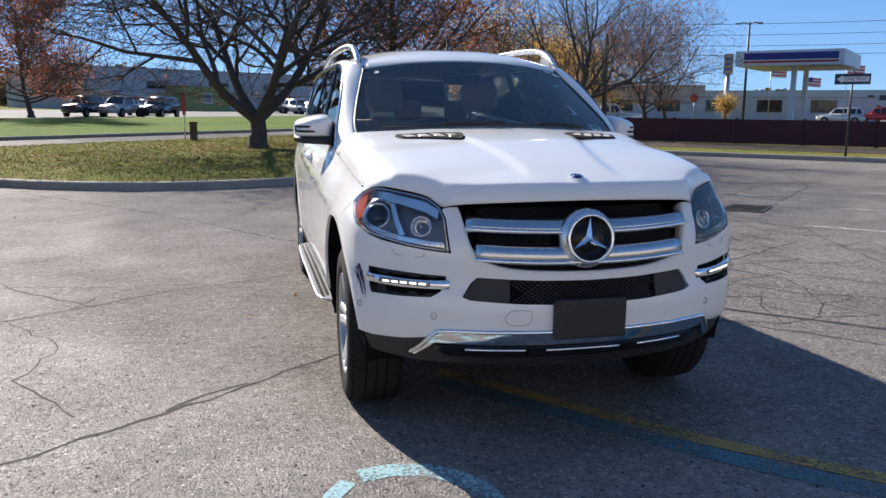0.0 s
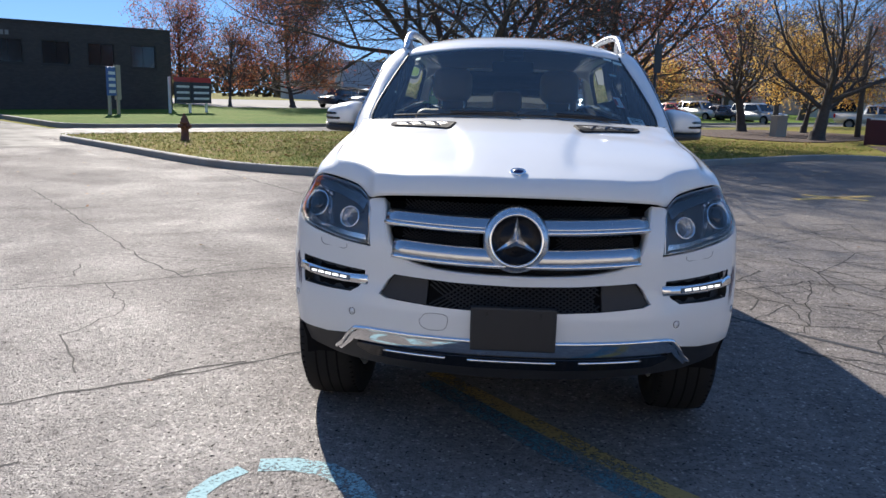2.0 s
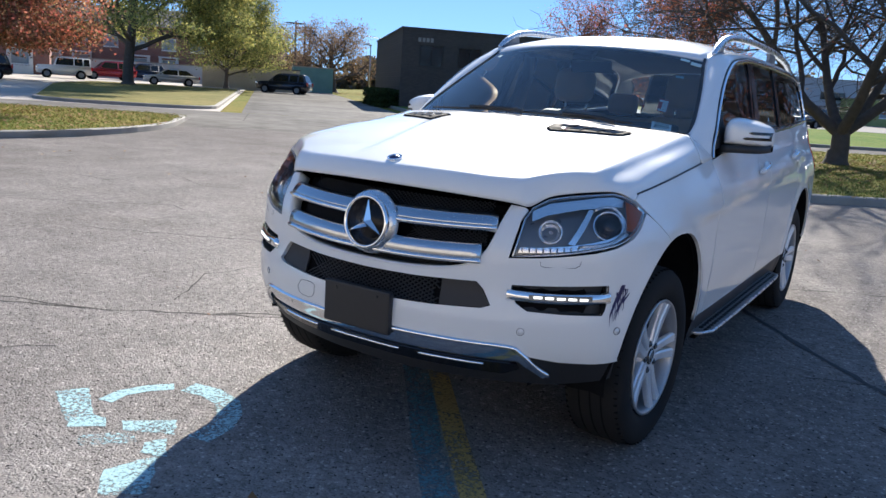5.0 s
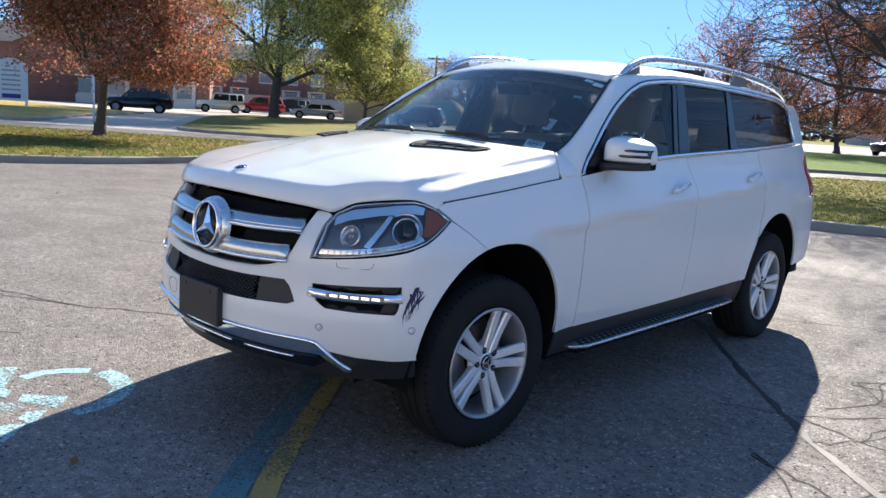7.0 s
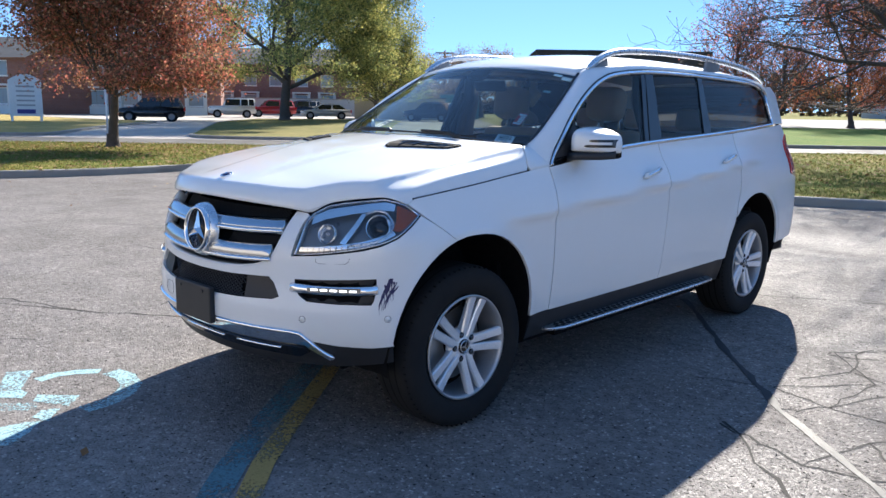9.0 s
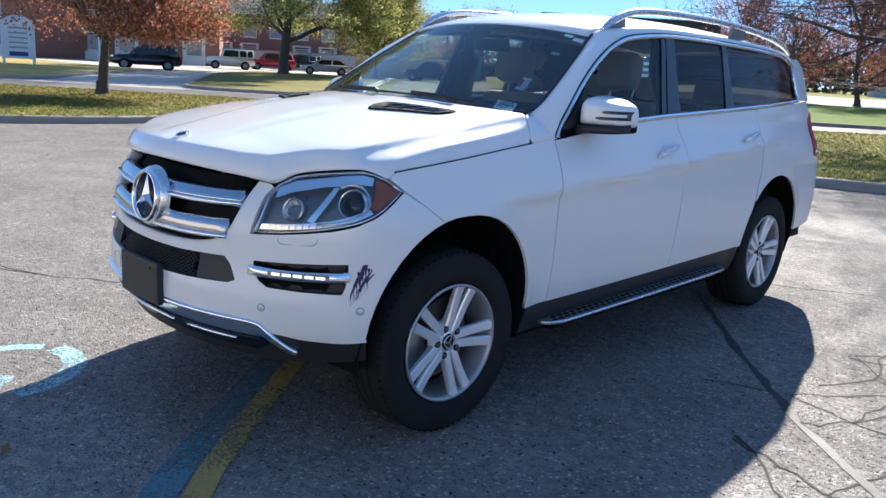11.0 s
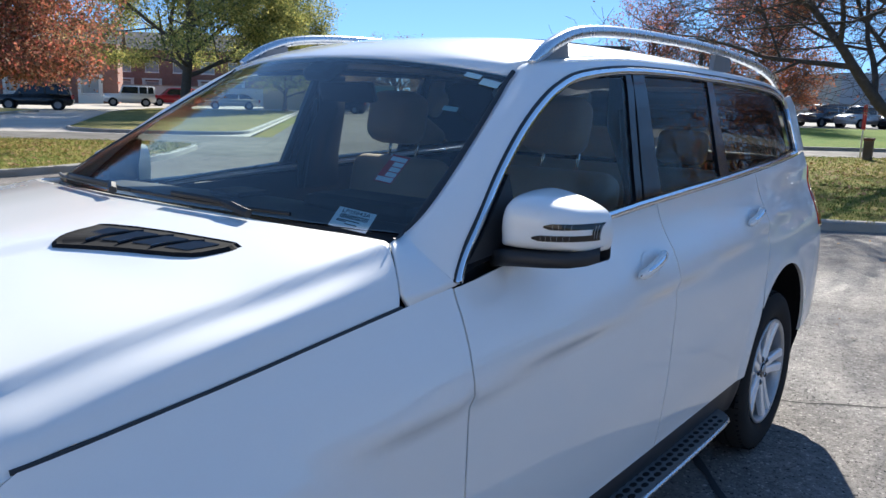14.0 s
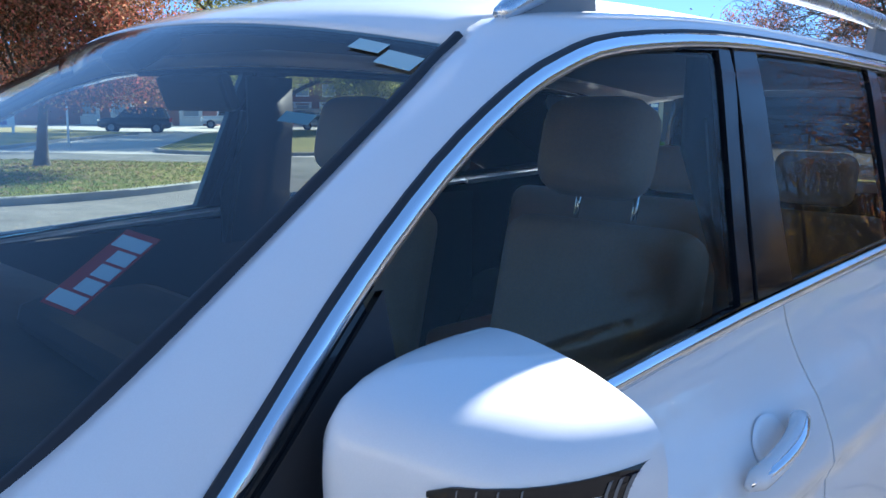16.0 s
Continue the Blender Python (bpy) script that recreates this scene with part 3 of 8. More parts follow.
for k in range(11):
    part("bar", boxes(((-0.39 + 0.075 * k, -0.26, 0.004), (-0.36 + 0.075 * k, 0.26, 0.011))), M_IRON, drain)


# ---- grass blades and fallen leaves near the lot ----
def inside_line(p, line):
    c, n = False, len(line)
    for i in range(n):
        (x0, y0), (x1, y1) = line[i], line[i - 1]
        if (y0 > p[1]) != (y1 > p[1]) and p[0] < (x1 - x0) * (p[1] - y0) / (y1 - y0) + x0:
            c = not c
    return c


def grass_blades(outline, area, count, seed):
    """Short tufts standing in a lawn, as one sheet of stuff."""
    rnd = random.Random(seed)
    u0, u1, v0, v1 = area
    vs, fs = [], []
    while len(fs) < count:
        u, v = rnd.uniform(u0, u1), rnd.uniform(v0, v1)
        if not inside_line((u, v), outline):
            continue
        for _ in range(3):
            p = uv(u + rnd.gauss(0, .03), v + rnd.gauss(0, .03), .125)
            a, h, w = rnd.uniform(0, math.tau), rnd.uniform(.03, .075), rnd.uniform(.004, .008)
            d, lean = Vector((math.cos(a), math.sin(a), 0)), Vector((rnd.gauss(0, .025), rnd.gauss(0, .025), h))
            k = len(vs)
            vs += [(p - d * w)[:], (p + d * w)[:], (p + lean)[:]]
            fs.append((k, k + 1, k + 2))
    return tagged(mesh_from("grass_blades", vs, fs, M_BLADE), "short green and straw-coloured grass blades in the lawn", "grass", kind="stuff")


def fallen_leaves(outline, centres, count, seed, z=.135, size=.045):
    rnd = random.Random(seed)
    vs, fs = [], []
    while len(fs) < count:
        cu, cv, sp = rnd.choice(centres)
        u, v = rnd.gauss(cu, sp), rnd.gauss(cv, sp)
        if not inside_line((u, v), outline):
            continue
        p, a, s = uv(u, v, z + rnd.uniform(0, .03)), rnd.uniform(0, math.tau), size * rnd.uniform(.6, 1.5)
        d = Vector((math.cos(a), math.sin(a), rnd.uniform(-.4, .4))) * s
        e = Vector((-math.sin(a), math.cos(a), rnd.uniform(-.4, .4))) * s * .6
        k = len(vs)
        vs += [(p - d)[:], (p + e)[:], (p + d)[:], (p - e)[:]]
        fs.append((k, k + 1, k + 2, k + 3))
    return tagged(mesh_from("fallen_leaves", vs, fs, M_LITTER), "scattered brown and tan fallen leaves", "leaf litter", kind="stuff")


M_BLADE = leaf_material("grass_blade", [(0.0, (.07, .12, .02)), (.5, (.13, .17, .035)), (.8, (.24, .20, .06)), (1.0, (.34, .25, .10))], 0.25)
M_LITTER = leaf_material("leaf_litter", [(0.0, (.13, .06, .03)), (.5, (.27, .15, .07)), (1.0, (.42, .28, .12))], 0.15)
grass_blades(ISLAND, (5, 26, 8, 23.2), 70000, 3)
grass_blades(WESTLAWN, (-16, -2.6, 10, 23.2), 42000, 4)
fallen_leaves(ISLAND, [(15.4, 16.5, 3.5), (21.7, 15.6, 4), (12, 12, 6), (9, 17, 5), (27, 14, 5)], 5200, 7)
fallen_leaves(WESTLAWN, [(-8.4, 20.8, 3.0), (-6, 16, 4), (-12, 17, 5)], 3200, 8)
LOT_EDGE = [(-60, 9.3), (-6.2, 11.2), (-2.8, 16.3), (-2.8, 23), (4.6, 23), (4.6, 8.4), (22, 7.4), (22, -20), (-60, -20)]
fallen_leaves(LOT_EDGE, [(6, 8, 3), (14, 7, 3), (-6, 10, 2.5), (4, 14, 2.5), (0, 0, 9)], 330, 9, .006, .022)

# ---- the car's skin: a plan outline (s along it, from the nose) lifted by profiles in z ----
def curve(pts):
    """A smooth monotone curve through (x, y) points."""
    xs, ys = [p[0] for p in pts], [p[1] for p in pts]
    d = [(b - a) / (v - u) for a, b, u, v in zip(ys, ys[1:], xs, xs[1:])]
    m = [d[0]] + [0.0 if a * b <= 0 else 2 * a * b / (a + b) for a, b in zip(d, d[1:])] + [d[-1]]

    def f(x):
        if x <= xs[0]:
            return ys[0] + m[0] * (x - xs[0])
        if x >= xs[-1]:
            return ys[-1] + m[-1] * (x - xs[-1])
        i = 0
        while xs[i + 1] < x:
            i += 1
        h = xs[i + 1] - xs[i]
        t = (x - xs[i]) / h
        return (ys[i] * (1 + 2 * t) + m[i] * h * t) * (1 - t) ** 2 + (ys[i + 1] * (3 - 2 * t) + m[i + 1] * h * (t - 1)) * t * t
    return f


def smooth01(a, b, x):
    t = min(1.0, max(0.0, (x - a) / (b - a)))
    return t * t * (3 - 2 * t)


PLAN = [(0, .030), (.2, .038), (.4, .078), (.56, .135), (.68, .200), (.78, .272), (.866, .346), (.918, .43), (.942, .52), (.953, .63),
        (.958, .80), (.962, 1.1), (.962, 2.0), (.960, 3.2), (.955, 4.0), (.945, 4.35), (.925, 4.65), (.885, 4.87), (.80, 5.0), (.6, 5.06), (.3, 5.085), (0, 5.09)]


def plan_table():
    pts = [np.array(p) for p in PLAN]
    pts = [pts[0] * (-1, 1) + (0, 0)] + pts
    pts[0] = np.array((-PLAN[1][0], PLAN[1][1]))
    pts.append(np.array((-PLAN[-2][0], PLAN[-2][1])))
    out = []
    for a, b, c, d in zip(pts, pts[1:], pts[2:], pts[3:]):
        for k in range(24):
            t = k / 24
            out.append(0.5 * (2 * b + (c - a) * t + (2 * a - 5 * b + 4 * c - d) * t * t + (3 * b - a - 3 * c + d) * t ** 3))
    out.append(pts[-2])
    out = np.array(out)
    s = np.concatenate([[0], np.cumsum(np.hypot(*np.diff(out, axis=0).T))])
    ss = np.linspace(0, s[-1], 1200)
    x, y = np.interp(ss, s, out[:, 0]), np.interp(ss, s, out[:, 1])
    k = np.exp(-np.linspace(-2, 2, 25) ** 2)
    k /= k.sum()
    xp, yp = np.concatenate([-x[12:0:-1], x, -x[-2:-14:-1]]), np.concatenate([y[12:0:-1], y, y[-2:-14:-1]])
    return ss, np.convolve(xp, k, "valid"), np.convolve(yp, k, "valid")


PS, PX, PY = plan_table()
PTX, PTY = np.gradient(PX, PS), np.gradient(PY, PS)
S_END = float(PS[-1])
FRONT = curve([(.30, .10), (.40, .05), (.45, .02), (.50, -.008), (.56, -.018), (.62, -.018), (.68, -.006), (.74, .010), (.80, .013), (.88, .020), (.95, .042), (1.02, .080), (1.08, .125), (1.15, .20)])
REAR = curve([(.30, .12), (.45, .04), (.60, 0), (.75, 0), (.95, .03), (1.1, .08), (1.3, .20), (1.7, .42)])
SIDE = curve([(.30, .07), (.40, .036), (.47, .020), (.60, .006), (.75, .0), (.95, .002), (1.05, .016), (1.13, .042), (1.20, .074), (1.26, .092), (1.32, .102), (1.40, .125), (1.55, .168), (1.70, .213), (1.74, .232), (1.775, .27), (1.80, .34)])
GAP_Z = curve([(.3, 1.072), (.53, 1.0995), (.73, 1.1205), (.95, 1.1435), (1.34, 1.190), (1.58, 1.211), (1.9, 1.215)])
ARCHES = ((0.865, 0.45, 0.445, 0.48), (3.955, 0.45, 0.455, 0.47))      # centre y, z and half-axes of the wheel openings


def skin(s, z):
    """A place on the outer skin, on the car's left."""
    s = min(max(s, 0.0), S_END)
    x, y = float(np.interp(s, PS, PX)), float(np.interp(s, PS, PY))
    tx, ty = float(np.interp(s, PS, PTX)), float(np.interp(s, PS, PTY))
    n = math.hypot(tx, ty)
    nx, ny = ty / n, -tx / n                    # outward in plan
    wf = max(0.0, -ny) ** 1.5
    wr = max(0.0, ny) ** 1.5
    zs = z + smooth01(0.85, 1.05, z) * (1.21 - GAP_Z(y)) * (1 - smooth01(1.5, 1.9, y)) if y < 1.9 else z
    off = wf * FRONT(z) + wr * REAR(z) + (1 - wf - wr) * SIDE(zs)
    side = 1 - wf - wr
    for ay, az, aw, ah in ARCHES:
        r = (math.hypot((y - ay) / aw, (z - az) / ah) - 1) * aw
        if r < 0.3:
            off -= side * 0.010 * math.exp(-((r - 0.01) / 0.045) ** 2)
    c = z - (0.985 + 0.045 * (y - 1.3) + 0.006 * (y - 1.3) ** 2)       # soft crease along the doors
    off -= side * 0.020 * math.exp(-(c / 0.026) ** 2 if c < 0 else -(c / 0.16) ** 2) * smooth01(1.0, 1.35, y) * (1 - smooth01(3.6, 4.4, y))
    return Vector((x - nx * off, y - ny * off, z))


def skin_normal(s, z, e=0.004):
    du = skin(s + e, z) - skin(s - e, z)
    dv = skin(s, z + e) - skin(s, z - e)
    n = du.cross(dv)
    return n.normalized()


def s_of_y(y):
    k = int(np.argmax(PX > 0.955))
    return float(np.interp(y, PY, PS))


# ---- car materials ----
def car_paint():
    m, nt, b = principled("white_car_paint")
    co = coords(nt)
    fl = noise_node(nt, 900, 1, 0.5, co)
    dirt = noise_node(nt, 1.6, 5, 0.65, co)
    col = mix(nt, 0.10, (0.755, 0.755, 0.742), ramp(nt, fl.outputs[0], [(0.35, 0.75), (0.65, 1.0)]).outputs[0], "MULTIPLY")
    col = mix(nt, 0.06, col, ramp(nt, dirt.outputs[0], [(0.4, 0.6), (0.7, 1.0)]).outputs[0], "MULTIPLY")
    nt.links.new(col, b.inputs["Base Color"])
    b.inputs["Roughness"].default_value, b.inputs["Specular IOR Level"].default_value = 0.5, 0.3
    b.inputs["Coat Weight"].default_value, b.inputs["Coat Roughness"].default_value = 1.0, 0.02
    return m


M_CAR = car_paint()
M_CHROME = plain("chrome", (0.82, 0.83, 0.85), 0.08, 1.0)
M_SATIN = plain("satin_silver", (0.62, 0.64, 0.67), 0.28, 1.0)
M_RAILFOOT = plain("dull_silver", (0.20, 0.205, 0.215), 0.4, 0.5)
# running board silver, darkened in colour for the shade under the sill
M_BOARD = surface("shaded_aluminium", (0.30, 0.305, 0.315), (0.38, 0.385, 0.395), 5, 120, 0.38, 0.75)
M_ALLOY = surface("silver_alloy", (0.78, 0.79, 0.81), (0.85, 0.86, 0.88), 6, 120, 0.30, 0.40, coat=0.5, rough_vary=0.05)
M_BARREL = surface("brushed_barrel", (0.36, 0.365, 0.375), (0.44, 0.445, 0.455), 6, 120, 0.35, 0.6)
M_RUBBER = surface("tyre_rubber", (0.012, 0.012, 0.013), (0.022, 0.021, 0.020), 5, 90, 0.85, relief=0.2, dist=0.002)
M_RUBBER.node_tree.nodes["Principled BSDF"].inputs["Specular IOR Level"].default_value = 0.2
M_TRIM = surface("black_trim", (0.014, 0.014, 0.016), (0.022, 0.022, 0.024), 3, 120, 0.55, relief=0.15, dist=0.001)
M_GLOSSBLACK = plain("gloss_black", (0.008, 0.008, 0.01), 0.08)
M_VENT = plain("matt_black_vent", (0.010, 0.010, 0.011), 0.8, spec=0.15)
M_FIN = plain("grey_fin", (0.10, 0.102, 0.108), 0.5)
M_VOID = plain("dark_cavity", (0.006, 0.006, 0.007), 0.9, spec=0.1)
M_WSGLASS = glass_material("windscreen_glass", (0.88, 1.0, 0.98), 0.0, 1.0, 1.74)
M_DOORGLASS = glass_material("door_glass", (0.92, 1.0, 0.98), 0.0, 0.98, 1.30)
M_REARGLASS = glass_material("rear_door_glass", (0.80, 0.84, 0.83), 0.0, 0.70, 1.25)
M_TINTGLASS = glass_material("privacy_glass", (0.50, 0.53, 0.53), 0.0, 0.66, 1.34)
M_LENS = glass_material("lamp_lens", (1, 1, 1), 0.01, 0.97, 1.55)
M_REFLECTOR = plain("lamp_reflector", (0.80, 0.81, 0.83), 0.18, 1.0)
M_LAMPGREY = plain("lamp_reflector_grey", (0.17, 0.172, 0.178), 0.3, 0.4)
M_LOUVRE = plain("satin_louvre", (0.47, 0.49, 0.52), 0.20, 1.0)
M_LAMPDARK = plain("lamp_housing", (0.13, 0.135, 0.145), 0.22, 0.7)
M_AMBER = plain("amber_reflector", (0.42, 0.085, 0.02), 0.2)
M_TAIL = plain("red_lamp_lens", (0.40, 0.01, 0.01), 0.1)
M_LEATHER = surface("beige_leather", (0.38, 0.255, 0.165), (0.46, 0.315, 0.21), 3, 150, 0.55, relief=0.2, dist=0.001)
M_DASH = surface("dark_dashboard", (0.014, 0.016, 0.019), (0.021, 0.024, 0.028), 4, 200, 0.6, relief=0.2, dist=0.001)
M_LINER = surface("grey_headliner", (0.13, 0.12, 0.11), (0.17, 0.16, 0.145), 3, 120, 0.9)
M_DECAL = plain("dark_blue_vinyl", (0.012, 0.010, 0.07), 0.35)
M_STICKER = plain("pale_sticker", (0.42, 0.55, 0.54), 0.5)
M_PAPER = plain("white_paper", (0.78, 0.79, 0.80), 0.7)
M_INK = plain("black_ink", (0.02, 0.02, 0.02), 0.7)


def led_material():
    m, nt, b = principled("lit_led")
    b.inputs["Base Color"].default_value = (0.9, 0.92, 0.95, 1)
    b.inputs["Emission Color"].default_value = (1.0, 0.98, 0.90, 1)
    b.inputs["Emission Strength"].default_value = 0.75
    return m


M_LED = led_material()

# ---- mapping and panel helpers ----
def skin2(s, z):
    """The skin on both sides: negative s lies on the car's right."""
    p = skin(abs(s), z)
    return Vector((-p.x, p.y, p.z)) if s < 0 else p


def normal2(s, z):
    n = skin_normal(max(abs(s), 0.005), z)
    return Vector((-n.x, n.y, n.z)) if s < 0 else n


def yz(*pts):
    """(y, z) points on the side as (s, z)."""
    return [(s_of_y(y), z) for y, z in pts]


def dense(outline, step=0.03, closed=True):
    out, n = [], len(outline)
    for i in range(n if closed else n - 1):
        a, b = Vector(outline[i]), Vector(outline[(i + 1) % n])
        k = max(1, int(math.ceil((b - a).length / step)))
        out += [a.lerp(b, j / k)[:] for j in range(k)]
    if not closed:
        out.append(tuple(outline[-1]))
    return out


def spline(pts, per=6):
    """A rounded line through points of any size."""
    v = [Vector(p) for p in pts]
    v = [v[0] * 2 - v[1]] + v + [v[-1] * 2 - v[-2]]
    out = []
    for a, b, c, d in zip(v, v[1:], v[2:], v[3:]):
        for k in range(per):
            t = k / per
            out.append((0.5 * (2 * b + (c - a) * t + (2 * a - 5 * b + 4 * c - d) * t * t + (3 * b - a - 3 * c + d) * t ** 3))[:])
    out.append(tuple(pts[-1]))
    return out


def inside(p, poly):
    x, y, c = p[0], p[1], False
    for (x0, y0), (x1, y1) in zip(poly, poly[1:] + poly[:1]):
        if (y0 > y) != (y1 > y) and x < (x1 - x0) * (y - y0) / (y1 - y0) + x0:
            c = not c
    return c


def near_edge(p, poly, d):
    q = Vector(p)
    for a, b in zip(poly, poly[1:] + poly[:1]):
        a, b = Vector(a), Vector(b)
        ab = b - a
        t = max(0.0, min(1.0, (q - a).dot(ab) / max(ab.length_squared, 1e-12)))
        if (a + ab * t - q).length < d:
            return True
    return False


from mathutils import geometry


def flat_mesh(outline, holes, step, rows=None):
    """Triangles that fill an outline with holes, with an even net of points inside."""
    loops = [dense(outline, step)] + [dense(h, step) for h in holes]
    pts, edges = [], []
    for lp in loops:
        k = len(pts)
        pts += [Vector(p) for p in lp]
        edges += [(k + i, k + (i + 1) % len(lp)) for i in range(len(lp))]
    lo = [min(p[i] for p in loops[0]) for i in (0, 1)]
    hi = [max(p[i] for p in loops[0]) for i in (0, 1)]
    for i in range(1, int((hi[0] - lo[0]) / step) + 1):
        for j in range(1, int((hi[1] - lo[1]) / step) + 1):
            p = (lo[0] + i * step, lo[1] + j * step)
            if inside(p, loops[0]) and not any(inside(p, h) for h in loops[1:]) and not any(near_edge(p, lp, step * 0.55) for lp in loops):
                pts.append(Vector(p))
    vs, es, fs = geometry.delaunay_2d_cdt(pts, edges, [], 0, 1e-7)[:3]
    tris = []
    for f in fs:
        c = [sum(vs[i][k] for i in f) / len(f) for k in (0, 1)]
        if inside(c, loops[0]) and not any(inside(c, h) for h in loops[1:]):
            tris.append(tuple(f))
    return [tuple(v) for v in vs], tris


def shaped(name, flat, place, normal, material, parent, label="", thick=0.014, both=True, flip=False):
    """Lays flat triangles on a surface and folds their free edges inwards."""
    vs, tris = flat
    pos = [place(*v) for v in vs]
    nor = [normal(*v) for v in vs]
    t = tris[len(tris) // 2]
    fn = (pos[t[1]] - pos[t[0]]).cross(pos[t[2]] - pos[t[0]])
    if fn.dot(nor[t[0]]) < 0:
        tris = [f[::-1] for f in tris]
    verts, faces = [p[:] for p in pos], list(tris)
    vn = [n[:] for n in nor]
    if thick:
        count = {}
        for f in tris:
            for a, b in zip(f, f[1:] + f[:1]):
                count[(a, b)] = count.get((a, b), 0) + 1
        rim = [(a, b) for (a, b) in count if (b, a) not in count]
        low, top = {}, {}
        for a, b in rim:
            side = (pos[b] - pos[a]).cross((nor[a] + nor[b]) / 2).normalized()
            for i in (a, b):
                if i not in low:
                    low[i] = len(verts)
                    verts.append((pos[i] - nor[i] * thick)[:])
                    vn.append(side[:])
                    top[i] = len(verts)
                    verts.append(pos[i][:])
                    vn.append(side[:])
            faces.append((top[b], top[a], low[a], low[b]))
    me = bpy.data.meshes.new(name)
    me.from_pydata(verts, [], faces)
    me.polygons.foreach_set("use_smooth", [True] * len(me.polygons))
    me.materials.append(material)
    me.normals_split_custom_set_from_vertices(vn)
    me.update()
    ob = new(name, me)
    ob.parent = parent
    return tagged(ob, label) if label else ob


def mirrored(outline):
    return [(-s, z) for s, z in outline][::-1]


def panel(name, outline, material, parent, holes=(), label="", step=0.035, lift=0.0, thick=0.014, sides=(1, -1)):
    """A body panel given on the car's left; built on both sides."""
    flat = flat_mesh(outline, list(holes), step)
    out = []
    for sd in sides:
        f = flat if sd > 0 else ([(-v[0], v[1]) for v in flat[0]], flat[1])
        out.append(shaped(name, f, lambda s, z: skin2(s, z) + normal2(s, z) * lift, normal2, material, parent, label, thick))
    return out


def sweep(bm, path, profile, side=1, place=None, cap=True):
    """Runs a closed profile of (out, up) along (s, z) points on the skin."""
    pts = [skin2(s * side, z) if place is None else Vector(place(s, z)) for s, z in path]
    nrm = [normal2(s * side, z) for s, z in path]
    rings = []
    for i, (p, n) in enumerate(zip(pts, nrm)):
        t = (pts[min(i + 1, len(pts) - 1)] - pts[max(i - 1, 0)]).normalized()
        n = (n - t * n.dot(t)).normalized()
        upw = n.cross(t).normalized()
        rings.append([bm.verts.new(p + n * o + upw * d) for o, d in profile])
    k = len(profile)
    for r0, r1 in zip(rings, rings[1:]):
        for i in range(k):
            bm.faces.new((r0[i], r0[(i + 1) % k], r1[(i + 1) % k], r1[i]))
    if cap:
        bm.faces.new(rings[0][::-1])
        bm.faces.new(rings[-1])
    bmesh.ops.recalc_face_normals(bm, faces=bm.faces)
    return bm


def loft(name, rows, material, parent, label="", smooth=True, thick=0.0, flip=False, close=False):
    """A skin through rows of points."""
    bm = bmesh.new()
    g = [[bm.verts.new(Vector(p)) for p in r] for r in rows]
    for a, b in zip(g, g[1:]):
        n = len(a)
        for i in range(n if close else n - 1):
            j = (i + 1) % n
            f = (a[i], a[j], b[j], b[i])
            bm.faces.new(f[::-1] if flip else f)
    ob = part(name, bm, material, parent, label, smooth)
    if thick:
        md = ob.modifiers.new("thickness", "SOLIDIFY")
        md.thickness, md.offset = thick, -1
    return ob


CAR = thing("car", pose(0, 0, 0), "white seven-seat luxury SUV parked on the asphalt, silver alloy wheels", "car")

# ---- outlines on the skin, (s, z) ----
def arch_point(k, a, grow=0.0):
    """A place on the rim of a wheel opening, a little squarer at its rear shoulder, as (y, z)."""
    ay, az, aw, ah = ARCHES[k]
    c, sn = math.cos(a), math.sin(a)
    push = .030 * max(0.0, math.sin(2 * a)) ** 1.5 if c > 0 and sn > 0 and k == 0 else 0.0
    return ay + (aw + grow + push) * c, az + (ah + grow + push) * sn


def arch_line(k, z0, z1, n=22):
    """The wheel opening from its front edge at z0 over the top to its rear edge at z1, as (y, z)."""
    ay, az, aw, ah = ARCHES[k]
    a0, a1 = math.pi - math.asin((z0 - az) / ah), math.asin((z1 - az) / ah)
    return [arch_point(k, a0 + (a1 - a0) * i / n) for i in range(n + 1)]


HL_TOP = [(.625, 1.005), (.655, 1.045), (.72, 1.078), (.80, 1.094), (.93, 1.108), (1.035, 1.112), (1.10, 1.100), (1.15, 1.082), (1.212, 1.044)]
HL_LOW = [(1.212, 1.044), (1.15, 1.005), (1.07, .958), (.985, .925), (.90, .905), (.80, .890), (.70, .878), (.59, .870)]
HL_LINE = HL_TOP + spline(HL_LOW, 2)[1:]
GRILLE_SIDE = [(0, .782), (.15, .785), (.30, .794), (.40, .812), (.46, .838), (.496, .876), (.518, .92), (.541, .98), (.560, 1.02), (.574, 1.046)]
front_arch, rear_arch = arch_line(0, .50, .47), arch_line(1, .49, .50)
arch_split = min(range(len(front_arch)), key=lambda i: abs(front_arch[i][0] - .757))

# front bumper, left half, then mirrored into one panel
half = GRILLE_SIDE + [(.600, 1.044), (.628, 1.041), (.643, 1.033), (.617, 1.000), (.600, .94), (.582, .862)] + [(s, z - .007) for s, z in HL_LOW[::-1][1:-1]] + [(1.207, 1.034), (1.284, .985), (1.358, .928)]
half += yz(*front_arch[:arch_split + 1][::-1]) + [(1.045, .487), (.95, .482), (.80, .487), (.69, .503), (.64, .530), (.60, .548), (.40, .550), (.156, .551), (0, .551)]
bumper_line = half[1:-1] + [(0, .551)] + [(-s, z) for s, z in half[1:-1][::-1]] + [(0, .782)]
LOW_GRILLE = [(0, .750), (.24, .755), (.472, .766), (.500, .740), (.532, .685), (.50, .672), (.30, .660), (0, .652)]
low_hole = LOW_GRILLE[1:-1] + [(0, .652)] + [(-s, z) for s, z in LOW_GRILLE[1:-1][::-1]] + [(0, .750)]
